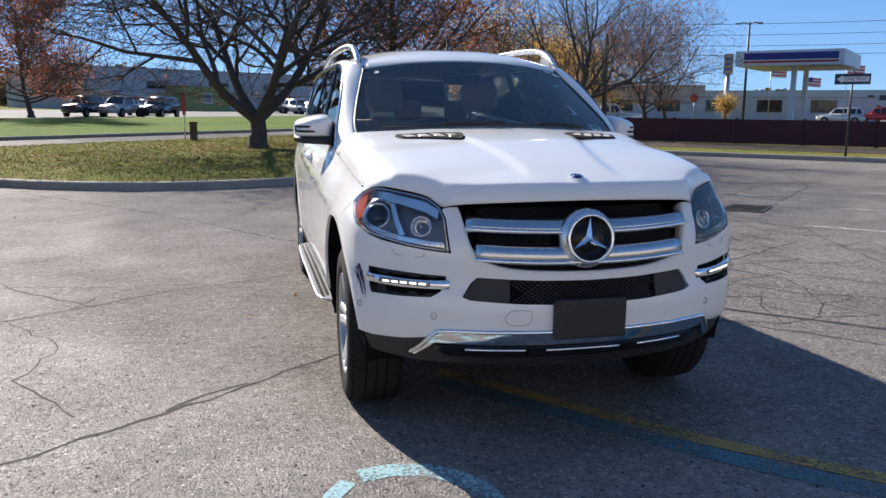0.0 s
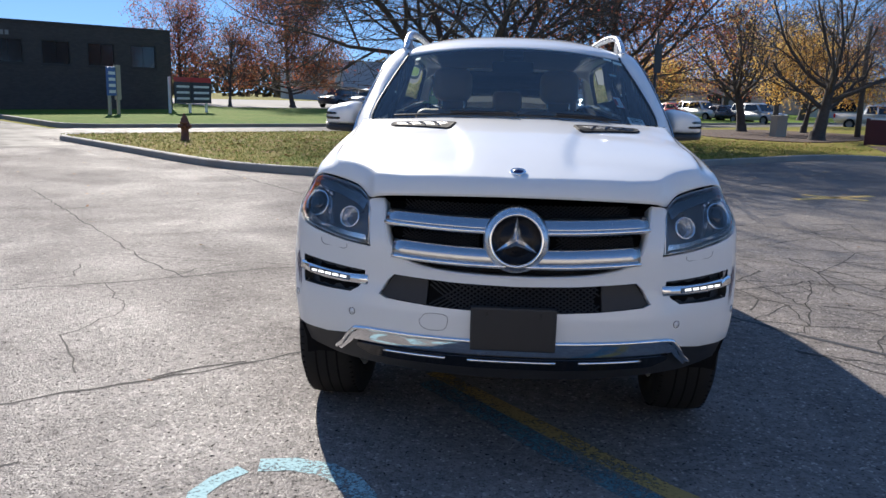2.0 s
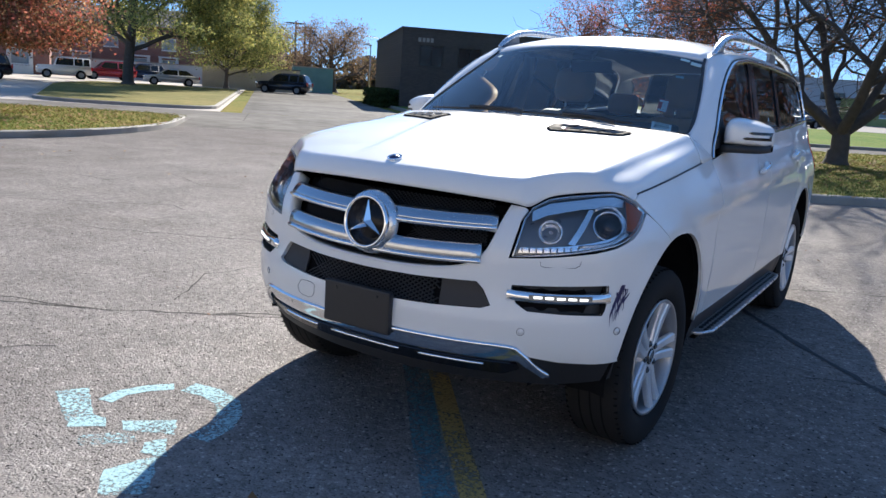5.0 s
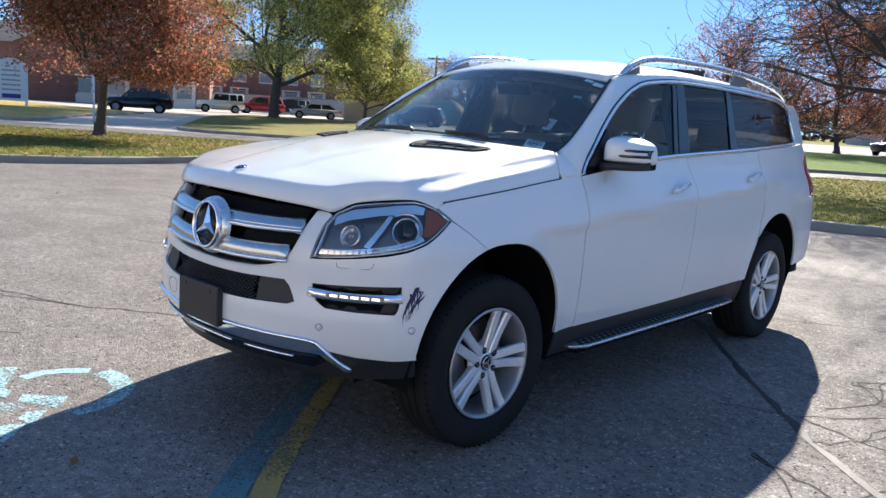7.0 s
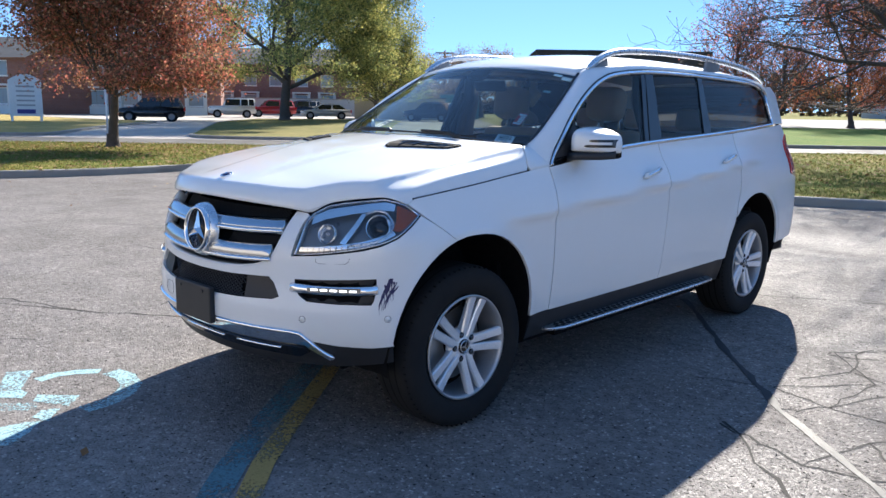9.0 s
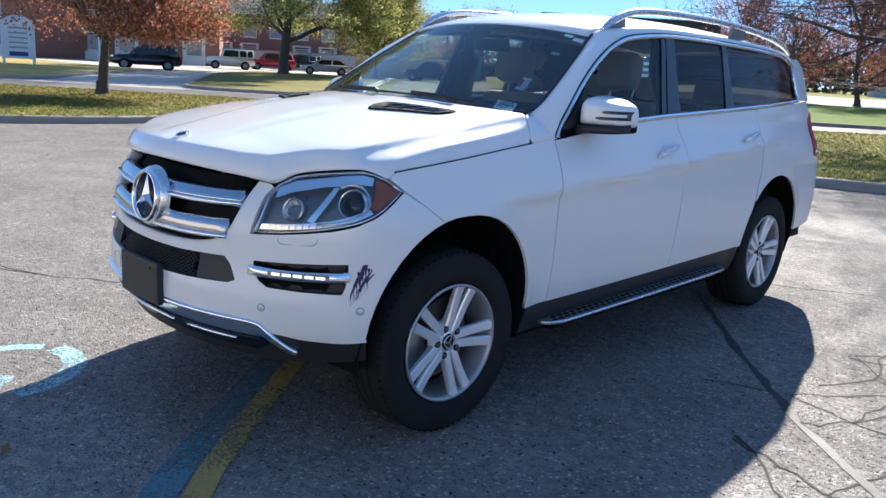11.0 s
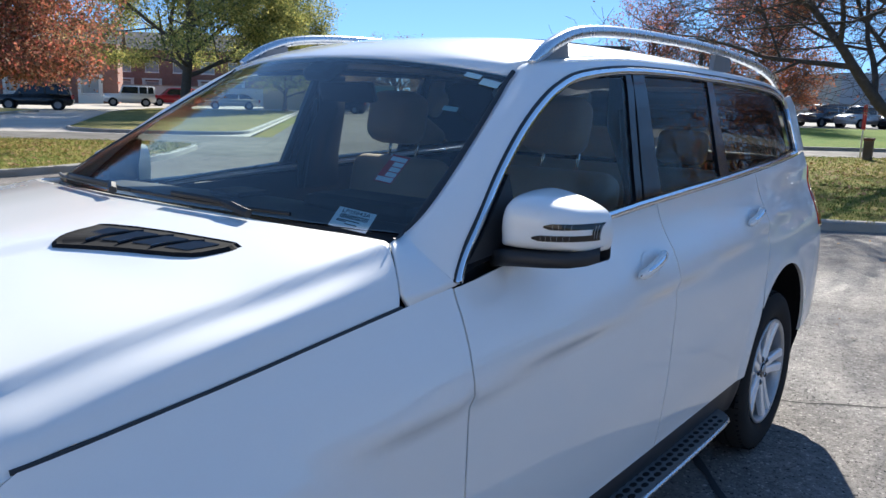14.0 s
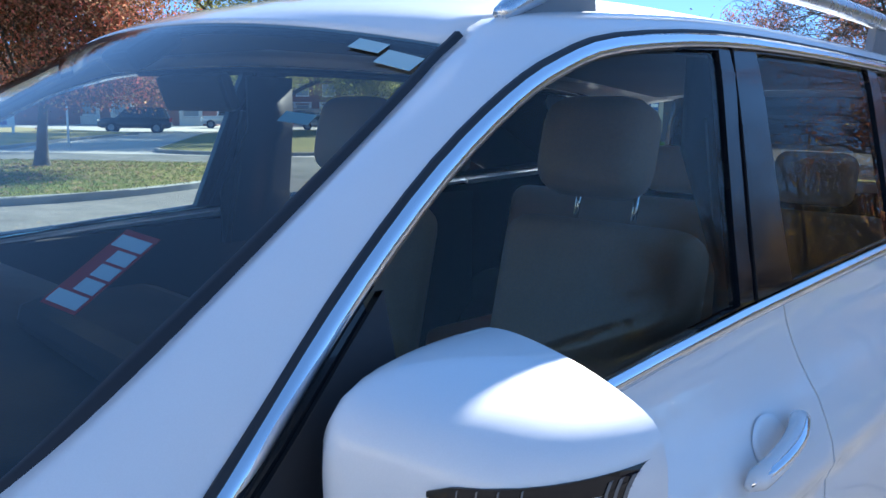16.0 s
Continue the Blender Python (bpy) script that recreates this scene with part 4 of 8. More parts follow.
FOG = [(.603, .767), (.70, .770), (.85, .777), (.966, .784), (.968, .74), (.955, .69), (.944, .672), (.80, .671), (.665, .676), (.625, .70), (.600, .735)]
bumper = shaped("front_bumper", flat_mesh(bumper_line, [low_hole, FOG, mirrored(FOG)], 0.032), skin2, normal2, M_CAR, CAR, "glossy white front bumper", 0.02)

top_gap = [(y, GAP_Z(y)) for y in (.575, .68, .8, .9, 1.0, 1.1, 1.2, 1.36, 1.45, 1.508)]
fender_line = [(1.214, 1.040), (1.155, 1.085)] + yz(*top_gap) + yz((1.503, 1.15), (1.488, 1.05), (1.482, .82), (1.474, .475), (1.32, .470)) + yz(*front_arch[arch_split:][::-1]) + [(1.361, .930), (1.287, .9875)]
panel("front_fender", fender_line, M_CAR, CAR)
BELT = curve([(1.50, 1.212), (1.75, 1.243), (2.0, 1.268), (2.5, 1.303), (3.3, 1.338), (3.9, 1.368), (4.46, 1.400), (4.8, 1.42)])
door_f = yz((1.514, 1.204), *[(y, BELT(y) - .013) for y in (1.6, 1.75, 2.0, 2.25, 2.5, 2.636)], (2.660, 1.15), (2.640, .95), (2.612, .7), (2.592, .478), (2.2, .474), (1.8, .472), (1.480, .472), (1.488, .82), (1.494, 1.05), (1.509, 1.15))
panel("front_door", door_f, M_CAR, CAR)
arch_r = [p for p in rear_arch]
door_r = yz(*[(y, BELT(y) - .013) for y in (2.642, 2.9, 3.3, 3.68)], (3.70, 1.2), (3.685, 1.05), (3.655, .93), (3.62, .835), *[p for p in arch_r if p[0] < 3.594 and p[1] < .86][::-1], (3.3, .486), (2.9, .482), (2.598, .478), (2.618, .7), (2.646, .95), (2.666, 1.15))
panel("rear_door", door_r, M_CAR, CAR)
quarter = yz(*[(y, BELT(y) - .013) for y in (3.687, 3.9, 4.2, 4.46, 4.7)]) + [(s_of_y(4.74), 1.33), (s_of_y(4.67), 1.27), (s_of_y(4.65), 1.02), (s_of_y(4.88), .98), (s_of_y(4.88), .52), (s_of_y(4.6), .50)] + yz(*[p for p in arch_r if p[0] > 3.606][::-1], (3.627, .831), (3.662, .926), (3.692, 1.05), (3.707, 1.2))
panel("rear_quarter_panel", quarter, M_CAR, CAR)
panel("tail_lamp", [(s_of_y(4.658), 1.025), (s_of_y(4.678), 1.265), (s_of_y(4.75), 1.32), (s_of_y(4.97), 1.32), (s_of_y(4.97), .985), (s_of_y(4.88), .988)], M_TAIL, CAR, label="red tail lamp", lift=0.004)
rear_s = s_of_y(4.88) + .004
panel("tailgate", [(rear_s + .10, .80), (S_END, .80), (S_END, 1.36), (rear_s + .10, 1.36)], M_CAR, CAR)
panel("rear_bumper", [(rear_s, .50), (S_END, .47), (S_END, .79), (rear_s, .79)], M_CAR, CAR)
panel("sill", yz((1.33, .468), (2.6, .474), (3.49, .484), (3.49, .33), (1.33, .33)), M_TRIM, CAR, label="black plastic sill", lift=-0.008)

# dark inner shell with wheel openings
shell_holes = [yz(*arch_line(k, .46, .46, 16)) for k in (0, 1)]
shell = [(0, .36), (0, .76), (.5, .80), (.62, .84), (1.2, 1.0)] + yz((1.0, 1.12), (1.5, 1.18), *[(y, BELT(y) - .02) for y in (2.0, 2.7, 3.5, 4.4, 4.8)]) + [(S_END, 1.3), (S_END, .40)] + yz((4.38, .40), *arch_line(1, .46, .46, 16)[::-1], (3.5, .36), (1.31, .36), *arch_line(0, .46, .46, 16)[::-1]) + [(1.0, .38), (.75, .37)]
panel("inner_shell", shell, M_VOID, CAR, step=0.08, lift=-0.035, thick=0.0)
for k, (ay, az, aw, ah) in enumerate(ARCHES):
    for sd in (1, -1):
        rows = []
        for i in range(25):
            a = math.pi * (1.08 - 1.16 * i / 24)
            y, z = arch_point(k, a, .004)
            p = skin2(sd * s_of_y(y), max(z, .38))
            rows.append([(p.x - sd * .006, y, z), (p.x - sd * .06, y, z + .01), (sd * .58, y, z)])
        loft("wheel_arch_liner", rows, M_VOID, CAR)
        part("arch_back", prism(bmesh.new(), [(ay + (aw + .01) * math.cos(i * math.pi / 12), az + (ah + .01) * math.sin(i * math.pi / 12)) for i in range(13)] + [(ay - aw, .3), (ay + aw, .3)], -.005, .005, Matrix(((0, 0, 1, sd * .56), (1, 0, 0, 0), (0, 1, 0, 0), (0, 0, 0, 1)))), M_VOID, CAR)
part("underbody", boxes(((-.55, .62, .30), (.55, 4.7, .40)), ((-.86, 1.34, .30), (.86, 3.48, .40))), M_VOID, CAR)

# ---- bonnet ----
HOOD_C = curve([(.10, 1.135), (.15, 1.151), (.212, 1.169), (.30, 1.193), (.47, 1.234), (.6, 1.261), (.8, 1.297), (1.0, 1.322), (1.2, 1.342), (1.4, 1.355)])
DOME_X = curve([(.15, .60), (.20, .645), (.28, .685), (.42, .735), (.7, .765), (1.0, .772), (1.38, .788)])       # where the top breaks downwards
DOME_DROP = curve([(.12, .045), (.20, .060), (.28, .058), (.42, .050), (.7, .060), (1.0, .068), (1.2, .058), (1.38, .042)])
SHOULDER_X = curve([(.2, .80), (.31, .822), (.5, .842), (.613, .850), (1.34, .851)])
SHOULDER_Z = curve([(.2, 1.092), (.31, 1.112), (.5, 1.130), (.613, 1.149), (.9, 1.197), (1.34, 1.250)])


def gap_edge(y):
    p = skin(s_of_y(y), GAP_Z(y))
    return p.x, p.z


LEAD = [(0, .098, 1.078), (.2, .110, 1.075), (.40, .150, 1.067), (.50, .186, 1.060), (.552, .210, 1.053)]
LEAD += [tuple(skin(s, z + .002)) for s, z in [(.648, 1.043)] + HL_TOP[2:-1]]
lead_y, lead_z = curve([(p[0], p[1]) for p in LEAD]), curve([(p[0], p[2]) for p in LEAD])


def z_raw(x, y):
    """The bonnet without its rounded nose."""
    yy = max(y, .10)
    xe, ze = gap_edge(max(yy, .56))
    if yy < .56:
        ze = GAP_Z(yy)
    top, xt, drop = HOOD_C(yy), DOME_X(yy), DOME_DROP(yy)
    xs, zs = SHOULDER_X(yy), max(SHOULDER_Z(yy), ze + .012)
    zt = top - drop
    zv = max(zt - .022, zs + .006)
    line = curve([(-.1, top), (.1, top), (.4 * xt, top - .10 * drop), (.72 * xt, top - .45 * drop), (xt, zt), (xt + .026, zv), (xs, zs), (max(xe - .006, xs + .016), ze + .001)])
    ridge = .20 + .11 * smooth01(.35, 1.15, y)                           # raised middle between two creases
    crease = -.011 * smooth01(ridge - .012, ridge + .030, x) * (1 - smooth01(ridge + .06, xt, x))
    return line(min(x, max(xe - .006, xs + .016))) + crease * smooth01(.16, .36, y) * (1 - smooth01(.88, 1.04, y))


def nose(d, a, reach):
    """A rounded drop of a within reach of the leading edge."""
    k = max(0.0, 1 - d / reach)
    return a * (1 - math.sqrt(max(0.0, 1 - k * k)))


def bonnet_z(x, y):
    x = abs(x)
    xl = min(x, LEAD[-1][0])
    d = max(0.0, y - lead_y(xl))
    return z_raw(x, y) - nose(d, z_raw(xl, lead_y(xl)) - lead_z(xl), .05) * (1 - smooth01(.84, .9, x))


def bonnet_place(x, y):
    return Vector((x, y, bonnet_z(x, y)))


def bonnet_normal(x, y, e=0.006):
    return (Vector((2 * e, 0, bonnet_z(x + e, y) - bonnet_z(x - e, y)))).cross(Vector((0, 2 * e, bonnet_z(x, y + e) - bonnet_z(x, y - e)))).normalized()


edge = [(gap_edge(y)[0] - .007, y) for y in (.60, .7, .8, .9, 1.0, 1.1, 1.2, 1.3, 1.345)]
REAR_EDGE = [(.80, 1.395), (.74, 1.372), (.62, 1.330), (.45, 1.285), (.25, 1.250), (0, 1.235)]
half_hood = [(p[0], p[1]) for p in LEAD] + edge + REAR_EDGE
VENT = [(.318, .905), (.565, 1.030), (.612, 1.105), (.612, 1.146), (.580, 1.148), (.305, 1.045), (.282, 1.005), (.292, .925)]


def along(line, t):
    """A point at a share of an open polyline's length."""
    ls = [(Vector(b) - Vector(a)).length for a, b in zip(line, line[1:])]
    d = t * sum(ls)
    for a, b, l in zip(line, line[1:], ls):
        if d <= l:
            return Vector(a).lerp(Vector(b), d / l)
        d -= l
    return Vector(line[-1])


def bonnet_grid(nu=60, nv=84):
    """Even net between the leading edge, the side gaps and the rear edge."""
    lead = spline(LEAD, 4)
    side = [(LEAD[-1][0], LEAD[-1][1])] + edge + [REAR_EDGE[0]]
    rear = spline(REAR_EDGE[::-1], 4)
    f1, r1 = along(lead, 1), along(rear, 1)
    rows = []
    for j in range(nv + 1):
        v = (j / nv) ** 1.6
        row = []
        for i in range(nu + 1):
            t = i / nu
            u = 1 - (1 - t) ** 1.5
            f, r = along(lead, u), along(rear, u)
            base = Vector((f.x, f.y)).lerp(Vector((r.x, r.y)), v)
            base += (along(side, v) - Vector((f1.x, f1.y)).lerp(Vector((r1.x, r1.y)), v)) * u ** 4
            d = (base - Vector((f.x, f.y))).length
            a = z_raw(f.x, f.y) - f.z
            row.append(Vector((base.x, base.y, z_raw(base.x, base.y) - nose(d, a, .05) * (1 - u ** 6) - a * u ** 6 * math.exp(-d / .03))))
        rows.append([Vector((-p.x, p.y, p.z)) for p in row[:0:-1]] + row)
    return rows


hood_rows = bonnet_grid()
loft("bonnet", hood_rows, M_CAR, CAR, "glossy white bonnet with two creases", True, .016)
for sd in (1, -1):
    v = [(sd * x, y) for x, y in VENT]
    bm = bmesh.new()
    ring = [bonnet_place(x, y) for x, y in spline(v + v[:1], 4)[:-1]]
    a = [bm.verts.new(p - Vector((0, 0, .001))) for p in ring]
    c = sum(ring, Vector()) / len(ring)
    b = [bm.verts.new(p.lerp(c, .06) + Vector((0, 0, .0080))) for p in ring]
    d = [bm.verts.new(p.lerp(c, .12) + Vector((0, 0, .0060))) for p in ring]
    for r0, r1 in ((a, b), (b, d)):
        for i in range(len(r0)):
            bm.faces.new((r0[i], r0[(i + 1) % len(r0)], r1[(i + 1) % len(r0)], r1[i]))
    hub = bm.verts.new(bonnet_place(c.x, c.y) + Vector((0, 0, .0065)))
    for i in range(len(d)):
        bm.faces.new((d[i], d[(i + 1) % len(d)], hub))
    bmesh.ops.recalc_face_normals(bm, faces=bm.faces)
    vent = part("bonnet_vent", bm, M_VENT, CAR, "black plastic air vent in the bonnet")
    def vent_at(a, b, lift):
        """A place in the vent: a along it, b across it, both from 0 to 1."""
        p = Vector((.30, .925)).lerp(Vector((.575, 1.05)), a).lerp(Vector((.31, 1.03)).lerp(Vector((.592, 1.133)), a), b)
        return bonnet_place(sd * p.x, p.y) + Vector((0, 0, lift))

    for k in range(3):
        a = .22 + .25 * k
        bm = bmesh.new()
        tube(bm, [vent_at(a + .13 * t - .05 * math.sin(t * 3.1), t, .0072) for t in (.04, .2, .4, .6, .8, .96)], .0032, 6)
        part("louvre", bm, M_GLOSSBLACK, vent, "curved black louvre")
    for k in range(4):
        for i in range(9):
            a = .05 + .245 * k + .020 * i
            bm = bmesh.new()
            tube(bm, [vent_at(a, .16, .0066), vent_at(a + .03, .88, .0072)], .0014, 4)
            part("fin", bm, M_FIN, vent)
bm = bmesh.new()
lathe(bm, [(0.0001, .012), (.012, .0115), (.016, .007), (.026, .006), (.029, .009), (.031, .006), (.031, -.006)], 20)
badge = part("bonnet_badge", bm, M_CHROME, CAR, "round chrome badge on the bonnet")
part("badge_centre", lathe(bmesh.new(), [(.0001, .0135), (.012, .0125), (.0195, .009), (.0215, .0065)], 20), M_DECAL, badge, "dark blue badge centre", True)
bm = bmesh.new()
for k in range(3):
    d, e = math.tau * k / 3 + math.pi / 2, math.tau * (k + .5) / 3 + math.pi / 2
    tri = [bm.verts.new((r * math.cos(t), r * math.sin(t), z)) for r, t, z in ((.020, d, .0105), (.0035, d + 1.05, .0150), (.0001, d, .0175), (.0035, d - 1.05, .0150))]
    bm.faces.new(tri)
part("badge_star", bm, M_CHROME, badge)
bn = bonnet_normal(0, .19)
badge.matrix_basis = Matrix.Translation(bonnet_place(0, .192)) @ bn.to_track_quat("Z", "Y").to_matrix().to_4x4()

# ---- grille ----
def back_panel(name, outline, lift, mat, step=0.06):
    o = outline[1:-1] + [(0, outline[-1][1])] + [(-s, z) for s, z in outline[1:-1][::-1]] + [(0, outline[0][1])]
    return shaped(name, flat_mesh(o, [], step), lambda s, z: skin2(s, z) + normal2(s, z) * lift, normal2, mat, CAR, "", 0.0)


GR = [(s * 1.03, z - .01) for s, z in GRILLE_SIDE[:-1]] + [(.60, 1.07), (.4, 1.085), (0, 1.092)]
grille = back_panel("radiator_grille", GR, -.075, M_VOID)
tagged(grille, "silver two-louvre grille over a dark cavity")
back_panel("intake_cavity", [(s * 1.04, z) for s, z in [(0, .77), (.24, .775), (.48, .78), (.55, .685), (.5, .65), (0, .64)]], -.06, M_VOID)


def bar_path(smax, z, dip=0.0, n=24):
    return [(smax * (2 * i / n - 1), z - dip * (1 - abs(2 * i / n - 1) ** 2)) for i in range(n + 1)]


for z, smax, dip in ((.985, .528, .012), (.868, .480, .014)):
    bm = bmesh.new()
    sweep(bm, bar_path(smax, z, dip), [(-.045, .036), (-.016, .039), (-.006, .036), (.003, .026), (.008, .012), (.010, .0), (.010, -.012), (.008, -.022), (-.045, -.026)])
    part("louvre", bm, M_LOUVRE, grille, "broad satin silver grille louvre", True)
    bm = bmesh.new()
    sweep(bm, bar_path(smax, z, dip), [(-.03, -.023), (.012, -.021), (.017, -.028), (.012, -.036), (-.03, -.038)])
    part("louvre_edge", bm, M_CHROME, grille, "bright chrome edge under the louvre", True)


def lattice(name, zlo, zhi, s0, s1, lift, pitch, parent, r=.0028):
    """A woven mesh of thin crossing strands between two heights."""
    bm = bmesh.new()
    h = zhi - zlo
    n = int((s1 - s0 + h) / pitch)
    for k in range(-1, n + 1):
        for d in (1, -1):
            a = s0 + k * pitch if d > 0 else s0 + k * pitch + h * 1.7
            pts = []
            for i in range(7):
                t = i / 6
                s = a + d * h * 1.7 * t
                if s0 <= s <= s1:
                    pts.append(skin2(s, zlo + h * t) + normal2(s, zlo + h * t) * lift)
            if len(pts) > 1:
                tube(bm, pts, r, 4, False)
    return part(name, bm, M_TRIM, parent, "black honeycomb mesh")


lattice("upper_mesh", 1.02, 1.075, -.50, .50, -.055, .022, grille)
lattice("middle_mesh", .895, .965, .14, .49, -.055, .022, grille)
lattice("middle_mesh", .895, .965, -.49, -.14, -.055, .022, grille)
lattice("lower_mesh", .785, .85, -.42, .42, -.055, .022, grille)
lattice("intake_mesh", .650, .757, -.33, .33, -.018, .026, CAR, .0034)
for sd in (1, -1):
    panel("intake_blank", [(.335, .664), (.335, .757), (.472, .762), (.495, .735), (.527, .686), (.497, .674)], M_TRIM, CAR, lift=-.012, thick=.01, sides=(sd,))
bm = bmesh.new()
sweep(bm, [(s, z) for s, z in spline([(-s, z) for s, z in GRILLE_SIDE[::-1]] + GRILLE_SIDE[1:], 3)], [(.000, -.004), (.002, .002), (-.01, .006), (-.05, .006), (-.05, -.004)])
part("grille_surround", bm, M_CAR, grille, "thin white return edge round the grille", True)

M_EMBLEM = plain("emblem_black", (0.006, 0.006, 0.008), 0.25, spec=0.25)
# emblem: disc, ring and three arms
emb = pose(0, .025, .928, 84, 0, 0)
bm = bmesh.new()
lathe(bm, [(.0001, -.012), (.088, -.012), (.092, -.03), (.092, -.05)], 40, emb)
part("emblem_disc", bm, M_EMBLEM, grille, "black disc behind the emblem", True)
bm = bmesh.new()
lathe(bm, [(.089, -.012), (.091, .004), (.096, .008), (.102, .005), (.105, -.008), (.104, -.05), (.089, -.05)], 48, emb, True)
bmesh.ops.recalc_face_normals(bm, faces=bm.faces)
part("emblem_ring", bm, M_CHROME, grille, "chrome emblem ring", True)
bm = bmesh.new()
tip = [bm.verts.new(emb @ Vector((.088 * math.cos(radians(90 + 120 * k)), .088 * math.sin(radians(90 + 120 * k)), -.004))) for k in range(3)]
cr = [bm.verts.new(emb @ Vector((.020 * math.cos(radians(150 + 120 * k)), .020 * math.sin(radians(150 + 120 * k)), -.010))) for k in range(3)]
mid = bm.verts.new(emb @ Vector((0, 0, .012)))
for k in range(3):
    bm.faces.new((mid, cr[k - 1], tip[k]))
    bm.faces.new((mid, tip[k], cr[k]))
bmesh.ops.recalc_face_normals(bm, faces=bm.faces)
part("emblem_star", bm, M_CHROME, grille, "polished three-armed emblem")
part("emblem_boss", lathe(bmesh.new(), [(.125, -.045), (.118, -.02), (.104, -.012)], 40, emb), M_SATIN, grille, "", True)

# ---- number plate holder, skid trim, sensors ----
bm = bmesh.new()
box(bm, (-.160, -.010, .512), (.160, .018, .680), .008)
part("plate_holder", bm, M_TRIM, CAR, "blank black number plate holder", False)
for hx in (-.1, .1):
    part("plate_screw", lathe(bmesh.new(), [(.0001, .004), (.006, .003), (.007, 0)], 10, pose(hx, -.011, .655, 90)), M_BLACK, CAR)

low = [(0, .549)] + [(.3, .548), (.60, .546), (.64, .528), (.69, .500), (.80, .484), (1.045, .484), (1.06, .40), (.80, .372), (0, .36)]
low_line = low[1:-1] + [(0, .36)] + [(-s, z) for s, z in low[1:-1][::-1]] + [(0, .549)]
shaped("lower_bumper", flat_mesh(low_line, [], 0.035), lambda s, z: skin2(s, z) - normal2(s, z) * .012, normal2, M_TRIM, CAR, "black plastic lower bumper", 0.0)
bm = bmesh.new()
sk = spline([(-.775, .425), (-.72, .46), (-.655, .520), (-.605, .541), (-.4, .543), (0, .543), (.4, .543), (.605, .541), (.655, .520), (.72, .46), (.775, .425)], 5)
sweep(bm, sk, [(.002, .008), (.010, .004), (.012, -.006), (.007, -.011), (-.02, -.011), (-.02, .008)])
part("skid_trim", bm, M_CHROME, CAR, "chrome strip framing the lower bumper", True)
for sd in (1, -1):
    panel("skid_corner", [(.60, .534), (.645, .515), (.70, .462), (.77, .420), (.752, .412), (.672, .465), (.62, .510), (.40, .520), (.40, .534)], M_CHROME, CAR, lift=.004, thick=.012, sides=(sd,))
shaped("skid_plate", flat_mesh([(-.645, .466), (.645, .466), (.66, .44), (.60, .405), (-.60, .405), (-.66, .44)], [], .04), lambda s, z: skin2(s, z) + normal2(s, z) * (.004 + .15 * (z - .505)), normal2, M_GLOSSBLACK, CAR, "glossy black skid plate", .02)
shaped("skid_face", flat_mesh([(-.605, .534), (.605, .534), (.645, .512), (.665, .470), (-.665, .470), (-.645, .512)], [], .03), lambda s, z: skin2(s, z) + normal2(s, z) * (.003 + .20 * (z - .534)), normal2, M_CHROME, CAR, "polished skid plate face", .010)
for s0, s1 in ((-.52, -.26), (-.17, .17), (.26, .52)):
    bm = bmesh.new()
    sweep(bm, [(s0 + (s1 - s0) * i / 8, .452) for i in range(9)], [(-.004, .004), (.003, .003), (.003, -.003), (-.004, -.004), (-.02, -.004), (-.02, .004)])
    part("skid_blade", bm, M_CHROME, CAR, "short chrome blade under the bumper", True)
for sd in (1, -1):
    for s, z in ((.648, .600), (1.012, .612)):
        n = normal2(sd * s, z)
        m = Matrix.Translation(skin2(sd * s, z)) @ n.to_track_quat("Z", "Y").to_matrix().to_4x4()
        part("parking_sensor", lathe(bmesh.new(), [(.0001, .003), (.011, .002), (.0115, -.002), (.0135, -.002), (.0136, .001), (.0145, .001), (.015, -.003)], 18, m), M_CAR, CAR, "", True)
        part("sensor_ring", lathe(bmesh.new(), [(.0133, .0006), (.0133, .0022), (.0148, .0022), (.0148, .0006)], 18, m, True), M_LAMPDARK, CAR)
    bm = bmesh.new()
    washer = [(.70, .860), (.70, .846), (.715, .840), (.83, .843), (.845, .853), (.85, .868)]
    for (a, b) in zip(washer, washer[1:]):
        pa, pb = skin2(sd * a[0], a[1]), skin2(sd * b[0], b[1])
        tube(bm, [pa + normal2(sd * a[0], a[1]) * .0005, pb + normal2(sd * b[0], b[1]) * .0003], .0009, 4)
    part("washer_flap", bm, M_TRIM, CAR)
bm = bmesh.new()
tow = spline([(-.335, .630), (-.31, .635), (-.255, .633), (-.245, .61), (-.26, .575), (-.33, .572), (-.355, .60), (-.335, .630)], 3)
for a, b in zip(tow, tow[1:]):
    tube(bm, [skin2(*a) + normal2(*a) * .0004, skin2(*b) + normal2(*b) * .0003], .0009, 4)
part("tow_cover", bm, M_TRIM, CAR)

# ---- headlamps and daytime lamps ----
def inset(poly, d):
    c = Vector((sum(p[0] for p in poly) / len(poly), sum(p[1] for p in poly) / len(poly)))
    return [(Vector(p) + (c - Vector(p)).normalized() * d)[:] for p in poly]


